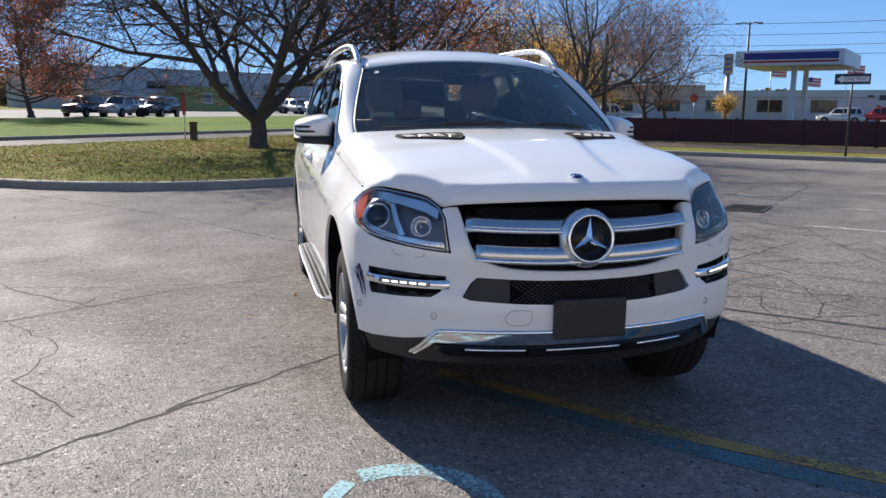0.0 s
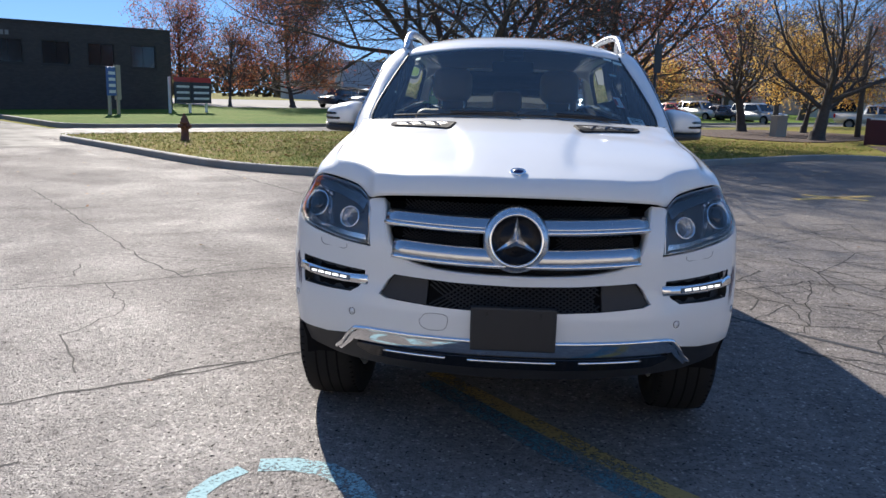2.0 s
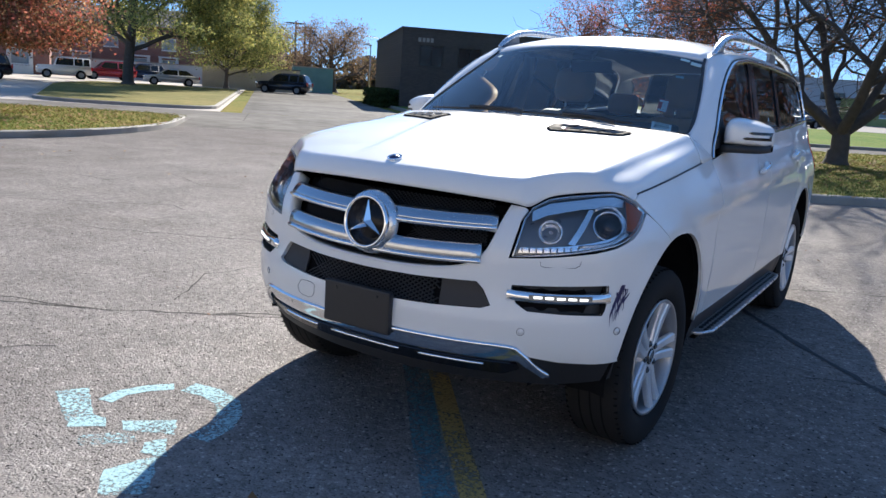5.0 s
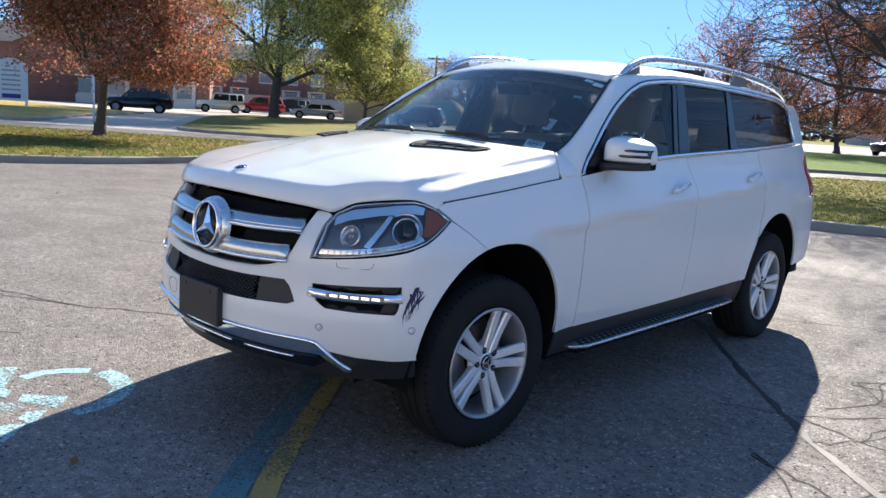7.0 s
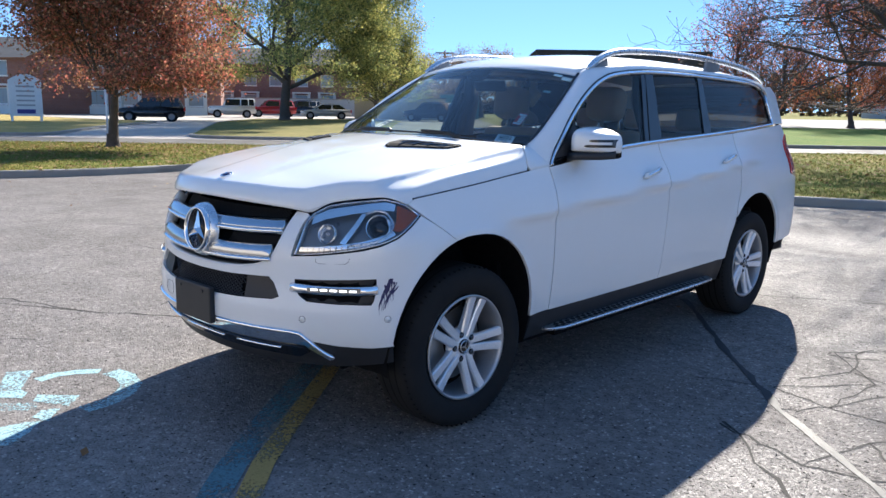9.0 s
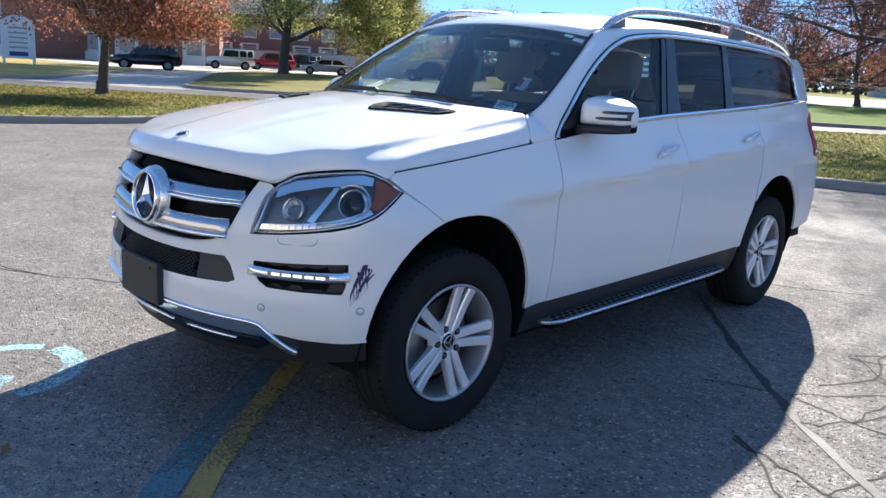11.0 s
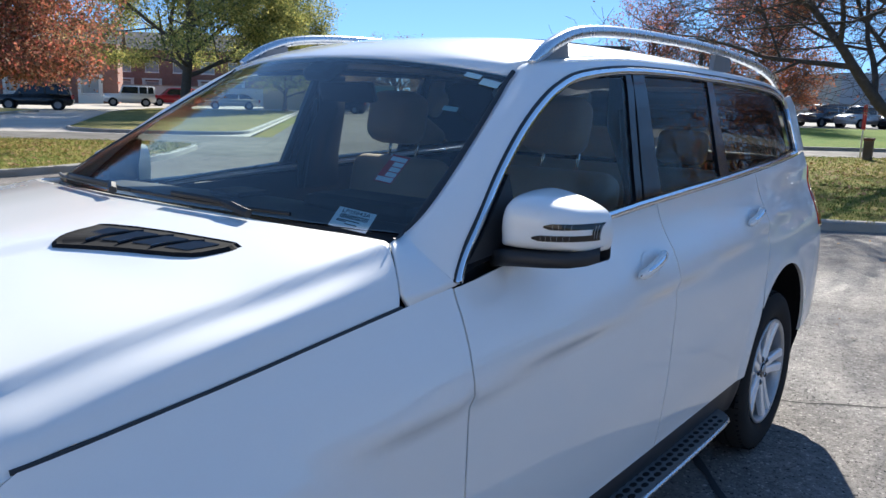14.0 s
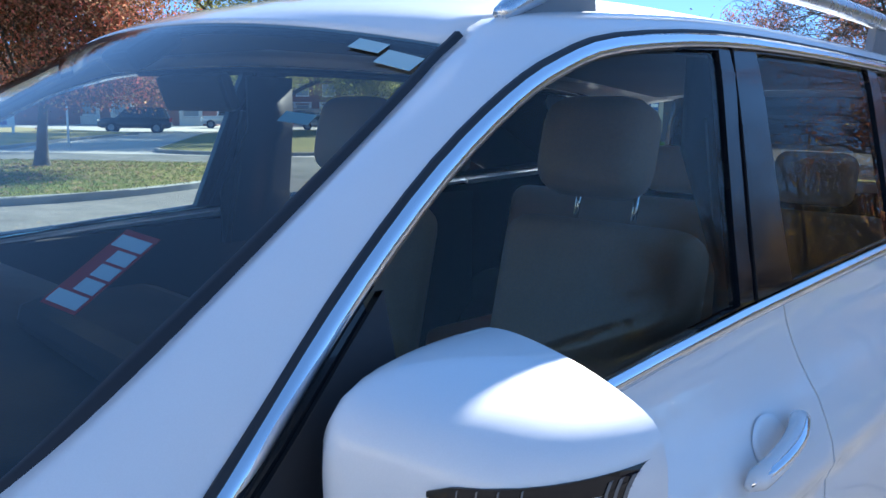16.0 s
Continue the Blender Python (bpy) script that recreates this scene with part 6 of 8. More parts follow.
# ---- door mirrors ----
MIR_F = curve([(.870, 1.664), (.93, 1.666), (.966, 1.680), (1.01, 1.702), (1.05, 1.730), (1.075, 1.752), (1.10, 1.780)])
MIR_C = Vector((.975, 1.322))
MIR_RIM = [p for p in spline([(.864, 1.290), (.870, 1.270), (.93, 1.267), (1.0, 1.267), (1.06, 1.270), (1.082, 1.276), (1.089, 1.30), (1.086, 1.338), (1.072, 1.366), (1.03, 1.386), (.98, 1.400), (.925, 1.408), (.888, 1.401), (.868, 1.372), (.862, 1.33), (.864, 1.290)], 4)[:-1]]


def rim_y(x):
    return 1.858 + .02 * (x - .9) - .25 * max(0.0, 1.0 - x) ** 2


def mirror_point(p, rho):
    """A place on the shell: rho runs from 0 at the front to 1 at the rim point p."""
    q = MIR_C.lerp(Vector(p), rho)
    return Vector((q.x, rim_y(q.x) - (rim_y(q.x) - MIR_F(q.x)) * max(0.0, 1 - rho ** 5.0) ** .52, q.y))


def mirror_y(x, z):
    """How far forward the shell stands behind a place in its rim's outline."""
    d = Vector((x, z)) - MIR_C
    far = 1.0
    for a, b in zip(MIR_RIM, MIR_RIM[1:] + MIR_RIM[:1]):
        a, b = Vector(a) - MIR_C, Vector(b) - MIR_C
        e = b - a
        den = d.x * e.y - d.y * e.x
        if abs(den) > 1e-9:
            t, u = (a.x * e.y - a.y * e.x) / den, (a.x * d.y - a.y * d.x) / den
            if t > 0 and 0 <= u <= 1:
                far = t
                break
    rho = min(.999, 1 / far)
    return rim_y(x) - (rim_y(x) - MIR_F(x)) * (1 - rho ** 5.0) ** .52


for sd in (1, -1):
    rows = [[Vector((sd * v.x, v.y, v.z)) for v in (mirror_point(p, rho) for p in MIR_RIM)] for rho in (.0004, .2, .4, .55, .68, .78, .86, .91, .945, .97, .985, .994, 1.0)]
    rows.append([v + Vector((0, .006, 0)) for v in rows[-1]])
    mirror = loft("door_mirror", rows, M_CAR, CAR, "white door mirror with indicator strips", True, 0.0, sd < 0, True)
    bm = bmesh.new()
    bm.faces.new([bm.verts.new((sd * (MIR_C.x + (x - MIR_C.x) * .985), rim_y(x) - .004, MIR_C.y + (z - MIR_C.y) * .985)) for x, z in MIR_RIM])
    part("mirror_glass", bm, M_CHROME, mirror)
    rows = []
    for x, y0, y1, zl, zh in ((.862, 1.69, 1.80, 1.222, 1.262), (.892, 1.668, 1.83, 1.232, 1.272), (.93, 1.672, 1.85, 1.236, 1.274), (1.00, 1.702, 1.862, 1.238, 1.274), (1.045, 1.734, 1.868, 1.240, 1.276), (1.072, 1.775, 1.871, 1.244, 1.280), (1.086, 1.815, 1.869, 1.25, 1.286)):
        rows.append([(sd * x, y0 + (y1 - y0) * t, z) for t, z in ((-.01, zh), (-.02, zl + .014), (.01, zl + .004), (.06, zl), (.9, zl), (.98, zl + .004), (1, zl + .012), (1, zh), (.5, zh + .001))])
    loft("mirror_foot", rows, M_TRIM, mirror, "black lower shell and arm", True, 0.0, sd < 0, True)
    panel("mirror_wedge", yz((1.575, 1.247), (1.64, 1.300), (1.70, 1.352), (1.80, 1.437), (1.80, 1.272), (1.70, 1.258)), M_TRIM, mirror, sides=(sd,), lift=.004, thick=.012)
    for zc, x0, tall in ((1.337, .999, .0068), (1.310, .976, .0068), (1.3235, 1.076, .0190)):
        def rib_at(x, h, o):
            return [(sd * (x + .4 * o), mirror_y(x, zc + k * h) - o, zc + k * h) for k in (1, .5, 0, -.5, -1)] + [(sd * x, mirror_y(x, zc - h) + .012, zc - h), (sd * x, mirror_y(x, zc + h) + .012, zc + h)]
        xs = [x0 + (1.0835 - x0) * i / 20 for i in range(21)]
        strip_ob = loft("indicator_strip", [rib_at(x, tall * min(1, (x - x0) * 50 + .3), .0020 if tall < .01 else .0026) for x in xs], M_GLOSSBLACK, mirror, "dark indicator strip", False, 0.0, sd < 0, True)
        for i in range(3 if tall > .01 else int((1.046 - x0) / .0105)):
            x = x0 + .0015 + .0025 * i if tall > .01 else x0 + .018 + .0105 * i
            loft("segment", [rib_at(x, tall * .8, .0032), rib_at(x + .0009, tall * .8, .0032)], M_LAMPGREY, strip_ob, "", False, 0.0, sd < 0, True)

part("firewall", boxes(((-.78, 1.25, .42), (.78, 1.28, 1.14))), M_VOID, CAR)
# black strip laid in each bonnet gap, in place of the shade there
for sd in (1, -1):
    bm = bmesh.new()
    tube(bm, [Vector((sd * (gap_edge(y)[0] - .0045), y, gap_edge(y)[1] + .0005)) for y in [.575 + .77 * i / 30 for i in range(31)]], .0042, 6)
    part("bonnet_gap_shade", bm, M_TRIM, CAR, "thin black strip standing for the shaded gap beside the bonnet")

# ---- wheels ----
def wheel(y, sd, steer=0.0):
    """Tyre, five twin-spoke rim, brake disc; the axle runs along local z, outwards."""
    m = pose(sd * .80, y, .388, 90, 0, 90 + (180 if sd < 0 else 0) + steer)
    m = Matrix.Translation((sd * .80, y, .388)) @ pose(0, 0, 0, 0, 0, steer) @ pose(0, 0, 0, 0, 90 * sd, 0)
    R, W = .388, .1325
    prof = [(.245, -.10), (.262, -.118), (.30, -.132), (.345, -.130), (.370, -.118), (.384, -.098), (R, -.06), (R, .06), (.384, .098), (.370, .118), (.345, .130), (.30, .132), (.262, .118), (.246, .10)]
    bm = bmesh.new()
    lathe(bm, prof, 64)
    tyre = part("tyre", bm, M_RUBBER, CAR, "black road tyre with worn tread", True)
    tyre.name = "wheel"
    tyre.matrix_basis = m
    bm = bmesh.new()
    for k in range(5):
        r0 = -.095 + .0475 * k
        if k in (1, 2, 3):
            lathe(bm, [(R + .0006, r0 - .004), (R + .0006, r0 + .004)], 64)
    for k in range(72):
        a = k * math.tau / 72
        for s2 in (1, -1):
            mm = pose(0, 0, 0, 0, 0, math.degrees(a) + (2.5 if s2 > 0 else 0))
            box(bm, (R * .972, -.0022, s2 * .085 - .028), (R + .0008 - .006, .0022, s2 * .085 + .028), 0, mm)
    part("tread", bm, M_VOID, tyre)
    bm = bmesh.new()
    lathe(bm, [(.252, .118), (.249, .124), (.240, .122), (.234, .108), (.229, .08), (.222, .02), (.222, -.10), (.248, -.118)], 64)
    part("rim_barrel", bm, M_BARREL, tyre, "silver alloy rim", True)
    part("brake_disc", lathe(bmesh.new(), [(.06, .02), (.175, .02), (.178, .014), (.178, -.004), (.06, -.004)], 40), M_STEEL, tyre, "", True)
    bm = bmesh.new()
    box(bm, (.09, -.085, -.01), (.18, .085, .05), .01, pose(0, 0, 0, 0, 0, 200))
    part("brake_caliper", bm, M_POLE_DARK, tyre)
    part("wheel_back", lathe(bmesh.new(), [(.0001, -.02), (.222, -.02)], 40), M_VOID, tyre)
    spoke = bmesh.new()
    rows = []
    for r, half_w, top, thick, shift in ((.045, .020, .098, .040, .020), (.075, .019, .101, .034, .0215), (.12, .0195, .104, .028, .0245), (.17, .0205, .109, .025, .0295), (.21, .022, .115, .022, .0345), (.238, .024, .120, .018, .0375)):
        rows.append([spoke.verts.new((r, shift + dx, z)) for dx, z in ((-half_w, top - thick), (-half_w, top - .007), (-half_w * .72, top), (half_w * .72, top), (half_w, top - .007), (half_w, top - thick))])
    for a, b in zip(rows, rows[1:]):
        for i in range(6):
            spoke.faces.new((a[i], a[(i + 1) % 6], b[(i + 1) % 6], b[i]))
    spoke.faces.new(rows[0][::-1])
    spoke.faces.new(rows[-1])
    bmesh.ops.recalc_face_normals(spoke, faces=spoke.faces)
    me = bpy.data.meshes.new("spoke")
    spoke.to_mesh(me)
    spoke.free()
    me.materials.append(M_ALLOY)
    for k in range(5):
        for s2 in (1, -1):
            ob = new("spoke", me)
            ob.parent = tyre
            ob.matrix_basis = pose(0, 0, 0, 0, 0, 72 * k + 18) @ Matrix.Diagonal((1, s2, 1, 1))
    part("hub", lathe(bmesh.new(), [(.0001, .098), (.030, .098), (.036, .096), (.060, .090), (.078, .086), (.085, .06)], 30), M_ALLOY, tyre, "", True)
    cap = part("hub_cap", lathe(bmesh.new(), [(.0001, .1035), (.026, .1035), (.028, .1045), (.0345, .102), (.036, .092)], 28), M_GLOSSBLACK, tyre, "dark round centre cap with a silver emblem", True)
    part("cap_ring", lathe(bmesh.new(), [(.0245, .1042), (.0265, .1062), (.0290, .1056), (.0300, .1036)], 28), M_SATIN, cap, "", True)
    for k in range(3):
        bm = bmesh.new()
        prism(bm, [(.0, -.0045), (.024, -.0012), (.024, .0012), (.0, .0045)], .1037, .1056, pose(0, 0, 0, 0, 0, 120 * k + 30))
        part("emblem_arm", bm, M_SATIN, cap)
    for k in range(5):
        mm = pose(.060 * math.cos(radians(72 * k + 54)), .060 * math.sin(radians(72 * k + 54)), .0965)
        # raised black disc stands for the shade in the bolt's recess
        part("recess_shade", lathe(bmesh.new(), [(.0001, .0035), (.0145, .0035), (.0155, .0)], 12, mm), M_VOID, tyre)
        part("wheel_bolt", lathe(bmesh.new(), [(.0001, .010), (.006, .010), (.0095, .006), (.0105, .0036)], 10, mm), M_LAMPDARK, tyre)


for y in (.89, 3.965):
    for sd in (1, -1):
        wheel(y, sd, -2.0 if y < 1 else 0.0)

# ---- cabin ----
loft("headlining", [[(u * .60, y, ROOF_C(y) - .045 - .03 * u * u) for u in (-1, -.6, -.2, .2, .6, 1)] for y in (2.12, 2.6, 3.2, 3.9, 4.7)], M_LINER, CAR, "", True)
part("floor", boxes(((-.84, 1.35, .40), (.84, 4.8, .44))), M_DASH, CAR)
rows = []
for y, z in ((1.36, 1.285), (1.50, 1.305), (1.70, 1.300), (1.86, 1.275), (1.93, 1.22), (1.95, 1.10), (1.90, .80)):
    rows.append([(u * (.70 if y < 1.55 else .80), y - .10 * (1 - u * u) * (1 if y < 1.6 else .3), z + .012 * math.cos(u * 3)) for u in [-1 + 2 * i / 16 for i in range(17)]])
loft("dashboard", rows, M_DASH, CAR, "dark soft dashboard", True, .02)
bm = bmesh.new()
box(bm, (.22, 1.66, 1.29), (.62, 1.86, 1.345), .03)
part("instrument_hood", bm, M_DASH, CAR)
bm = bmesh.new()
box(bm, (-.07, 1.56, 1.318), (.07, 1.68, 1.334), .008)
part("dash_speaker", bm, M_TRIM, CAR)
for sd in (1, -1):
    loft("door_lining", [[(sd * .80, 1.7, .5), (sd * .80, 3.7, .5)], [(sd * .82, 1.7, .95), (sd * .82, 3.7, .95)], [(sd * .835, 1.62, 1.235), (sd * .83, 3.7, 1.315)], [(sd * .865, 1.62, 1.235), (sd * .855, 3.7, 1.33)]], M_DASH, CAR, "", False)
    bm = bmesh.new()
    tube(bm, [(sd * .80, 1.72, 1.255), (sd * .80, 1.72, 1.285)], .006, 6)
    part("lock_pin", bm, M_TRIM, CAR)
    loft("pillar_lining", [[(sd * .70, 2.60, z), (sd * .72, 2.76, z)] if z > 1.5 else [(sd * .80, 2.56, z), (sd * .80, 2.80, z)] for z in (1.2, 1.35, 1.55, 1.70)], M_TRIM, CAR, "", True, .02)
    bm = bmesh.new()
    tube(bm, [(sd * .735, 2.60, 1.60), (sd * .78, 2.585, 1.35), (sd * .80, 2.57, 1.2)], .012, 6)
    part("seat_belt", bm, M_DASH, CAR)
bm = bmesh.new()
lathe(bm, [(.175 + .017 * math.cos(k * math.tau / 8), .017 * math.sin(k * math.tau / 8)) for k in range(8)], 32, pose(.38, 1.98, 1.14, -62, 0, 0), True)
part("steering_wheel", bm, M_DASH, CAR, "", True)
bm = bmesh.new()
box(bm, (-.13, -.03, -.03), (.13, .03, .03), .025, pose(.38, 1.975, 1.135, -62, 0, 0))
part("steering_boss", bm, M_DASH, CAR)


def cushion(bm, lo, hi, m=None, r=.05):
    box(bm, lo, hi, 0, None)
    es = list({e for v in bm.verts for e in v.link_edges})
    bmesh.ops.bevel(bm, geom=es, offset=r, segments=4, affect="EDGES", profile=.55)
    if m is not None:
        bmesh.ops.transform(bm, matrix=m, verts=bm.verts)
    return bm


def seat(x, y, w, name, back_h=.595):
    cu = part(name, cushion(bmesh.new(), (x - w / 2, y - .42, .66), (x + w / 2, y + .06, .82), None, .05), M_LEATHER, CAR, "beige leather seat", True)
    m = pose(x, y, .78, -12, 0, 0)
    part("seat_back", cushion(bmesh.new(), (-w / 2, -.07, 0), (w / 2, .08, back_h), m, .074), M_LEATHER, cu, "", True)
    return cu, m


for sx, sy in ((.345, 2.76), (-.395, 2.67)):
    cu, m = seat(sx, sy, .52, "front_seat")
    part("head_restraint", cushion(bmesh.new(), (-.135, -.15, .640), (.135, .01, .865), m, .074), M_LEATHER, cu, "", True)
    for px in (-.078, .078):
        bm = bmesh.new()
        tube(bm, [m @ Vector((px, 0, .55)), m @ Vector((px, 0, .72))], .007, 8)
        part("restraint_post", bm, M_CHROME, cu, "", True)
cu, m = seat(0, 3.72, 1.40, "rear_bench", .56)
for px in (-.45, 0, .45):
    part("head_restraint", cushion(bmesh.new(), (px - .12, -.05, .58), (px + .12, .05, .74), m, .045), M_LEATHER, cu, "", True)
part("cargo_lining", boxes(((-.76, 4.3, .44), (.76, 4.85, 1.05))), M_DASH, CAR)
bm = bmesh.new()
box(bm, (-.125, -.012, -.035), (.125, .012, .035), .012, pose(0, 2.06, 1.63, 20, 0, 0))
part("inside_mirror", bm, M_TRIM, CAR)
bm = bmesh.new()
box(bm, (-.06, -.05, -.02), (.06, .05, .02), .012, pose(0, 1.96, 1.70, 32, 0, 0))
part("mirror_sensor_box", bm, M_TRIM, CAR)

# ---- stickers on the windscreen ----
def ws_frame(u, k, turn, lift):
    p = on_ws(u, k, 0)
    n = (on_ws(u + .03, k, 0) - p).cross(on_ws(u, k + .03, 0) - p).normalized()
    n = n if n.z > 0 else -n
    x = (on_ws(u + .03, k, 0) - p).normalized()
    y = n.cross(x)
    return Matrix((( x.x, y.x, n.x, p.x), (x.y, y.y, n.y, p.y), (x.z, y.z, n.z, p.z), (0, 0, 0, 1))) @ Matrix.Translation((0, 0, lift)) @ pose(0, 0, 0, 0, 0, turn)


def lettering(text, size, m, parent, material=None):
    cu = bpy.data.curves.new("lettering", "FONT")
    cu.body, cu.size, cu.align_x, cu.align_y = text, size, "CENTER", "CENTER"
    cu.extrude = 0.0003
    tmp = new("tmp", cu)
    me = bpy.data.meshes.new_from_object(tmp.evaluated_get(bpy.context.evaluated_depsgraph_get()))
    bpy.data.objects.remove(tmp)
    me.materials.clear()
    me.materials.append(material or M_INK)
    ob = new("lettering", me)
    ob.parent = parent
    ob.matrix_basis = m
    return ob


label = thing("stock_label", ws_frame(.845, .225, -8, -.004), "white paper stock label with barcode inside the windscreen", "label")
part("paper", boxes(((-.047, -.036, 0), (.047, .030, .0006))), M_PAPER, label)
lettering("LP35843A", .017, pose(0, .019, .001), label)
rnd = random.Random(3)
x = -.034
while x < .034:
    w = rnd.choice((.0008, .0014, .002))
    part("barcode_bar", boxes(((x, -.004, .0006), (x + w, .010, .001))), M_INK, label)
    x += w + rnd.choice((.0009, .0015))
for z, a, b in ((-.010, -.036, .020), (-.0145, -.036, -.012), (-.021, -.012, .018)):
    part("text_bar", boxes(((a, z - .0013, .0006), (b, z + .0013, .001))), M_INK, label)
tag = thing("price_tag", Matrix.Translation((.580, 1.646, 1.438)) @ ws_frame(.79, .42, -8, 0).to_3x3().to_4x4(), "white and red paper tag hanging behind the windscreen", "tag")
part("paper", boxes(((-.0245, -.058, 0), (.0245, .058, .0008))), M_RED, tag)
for k in range(5):
    part("text_bar", boxes(((-.0215 if k in (0, 4) else -.006, -.054 + .0215 * k, .0008), (.0215, -.0365 + .0215 * k, .0014))), M_PAPER, tag)
for at, u, k, w, h, tn in ((None, .855, .955, .05, .026, -6), (None, .94, .925, .056, .034, -8), ((.573, 1.885, 1.590), .86, .65, .042, .022, 0)):
    st = thing("windscreen_sticker", ws_frame(u, k, tn, .002) if at is None else Matrix.Translation(at) @ ws_frame(u, k, tn, 0).to_3x3().to_4x4(), "small pale square sticker inside the windscreen", "sticker", "stickers on the windscreen")
    part("film", boxes(((-w / 2, -h / 2, 0), (w / 2, h / 2, .0006))), M_STICKER, st)
st = thing("windscreen_sticker", ws_frame(-.87, .92, 0, -.004), "small round pale sticker inside the windscreen", "sticker", "stickers on the windscreen")
part("film", lathe(bmesh.new(), [(.0001, .001), (.016, .001), (.016, 0)], 16), M_PAPER, st)


# ---- trees ----
class Wood:
    """Collects tapered limbs and leaves of one tree as plain lists."""

    def __init__(self, seed):
        self.rnd = random.Random(seed)
        self.v, self.f, self.lv, self.lf, self.tips, self.limbs = [], [], [], [], [], []

    def limb(self, pts, radii, sides):
        base, up = len(self.v), Vector((.31, .17, .93))
        n = len(pts)
        for i, p in enumerate(pts):
            d = (pts[min(i + 1, n - 1)] - pts[max(i - 1, 0)]).normalized()
            a = d.cross(up)
            a = a.normalized() if a.length > .05 else d.cross(Vector((1, 0, 0))).normalized()
            b = d.cross(a)
            for k in range(sides):
                c, s = math.cos(k * math.tau / sides) * radii[i], math.sin(k * math.tau / sides) * radii[i]
                self.v.append((p.x + a.x * c + b.x * s, p.y + a.y * c + b.y * s, p.z + a.z * c + b.z * s))
        for i in range(n - 1):
            for k in range(sides):
                k2 = (k + 1) % sides
                self.f.append((base + i * sides + k, base + i * sides + k2, base + (i + 1) * sides + k2, base + (i + 1) * sides + k))

    def grow(self, p, d, length, r, level, spec):
        rnd = self.rnd
        seg = 6 if level < 2 else (4 if level < 4 else 3)
        pts, dirs = [p.copy()], [d.copy()]
        for i in range(seg):
            wob = spec["wobble"] * (.35 if level == 0 else 1 + .4 * level)
            d = (d + Vector((rnd.uniform(-wob, wob), rnd.uniform(-wob, wob), rnd.uniform(-wob, wob) + spec["lift"] * (1 if level < 3 else .3)))).normalized()
            p = p + d * (length / seg)
            pts.append(p.copy())
            dirs.append(d.copy())
        end = r * (.45 if level < spec["levels"] else .3)
        self.limbs.append((pts, [max(spec.get("twig", .006), r + (end - r) * i / seg) for i in range(seg + 1)], (9, 7, 5, 4, 3, 3)[min(level, 5)]))
        if level >= spec["levels"] - 1:
            self.tips += pts[1:]
        if level >= spec["levels"]:
            return
        n = spec["kids"][level]
        for k in range(n):
            t = spec["from"][min(level, 2)] + (1 - spec["from"][min(level, 2)]) * (k + rnd.uniform(.2, .9)) / n
            i = min(int(t * seg), seg - 1)
            q = pts[i].lerp(pts[i + 1], t * seg - i)
            ax = dirs[i].orthogonal().normalized()
            ax.rotate(Matrix.Rotation(k * 2.4 + rnd.uniform(-.5, .5), 3, dirs[i]))
            nd = (dirs[i] * math.cos(spec["angle"]) + ax * math.sin(spec["angle"]) * rnd.uniform(.7, 1.2)).normalized()
            nl = length * spec["shrink"] * rnd.uniform(.7, 1.15) * (1.15 - .45 * t if level else (1.1 - .25 * t))
            self.grow(q, nd, nl, max(.005, r * (1 - .55 * t) * spec["thin"]), level + 1, spec)

    def fit(self, radius, top, bottom):
        """Stretches the crown to a spread and height, then skins the limbs."""
        rs = sorted(math.hypot(p.x, p.y) for p in self.tips)
        zs = sorted(p.z for p in self.tips)
        k = radius / rs[int(len(rs) * .90)]
        z0, z1 = zs[int(len(zs) * .04)], zs[int(len(zs) * .97)]

        def move(p):
            z = (p.z * bottom / z0 if math.hypot(p.x, p.y) < .9 else bottom - (z0 - p.z) * .25) if p.z < z0 else bottom + (p.z - z0) * (top - bottom) / (z1 - z0)
            q = min(1.0, max(0.0, p.z / max(.3, z0 * .7)))
            s = 1 + (k - 1) * q
            return Vector((p.x * s, p.y * s, z))

        self.tips = [move(p) for p in self.tips]
        for pts, radii, sides in self.limbs:
            self.limb([move(p) for p in pts], radii, sides)

    def leaves(self, count, size, spread):
        rnd = self.rnd
        for _ in range(count):
            t = rnd.choice(self.tips)
            c = t + Vector((rnd.gauss(0, spread), rnd.gauss(0, spread), rnd.gauss(0, spread * .8)))
            a = Vector((rnd.gauss(0, 1), rnd.gauss(0, 1), rnd.gauss(0, 1))).normalized()
            b = a.orthogonal().normalized()
            b.rotate(Matrix.Rotation(rnd.uniform(0, math.tau), 3, a))
            s = size * rnd.uniform(.6, 1.3)
            k = len(self.lv)
            e = a.cross(b) * s * .3
            self.lv += [(c - b * s * .5)[:], (c + a.cross(b) * s * .34 + a * s * .06)[:], (c + b * s * .5)[:], (c - a.cross(b) * s * .34 + a * s * .06)[:]]
            self.lf.append((k, k + 1, k + 2, k + 3))


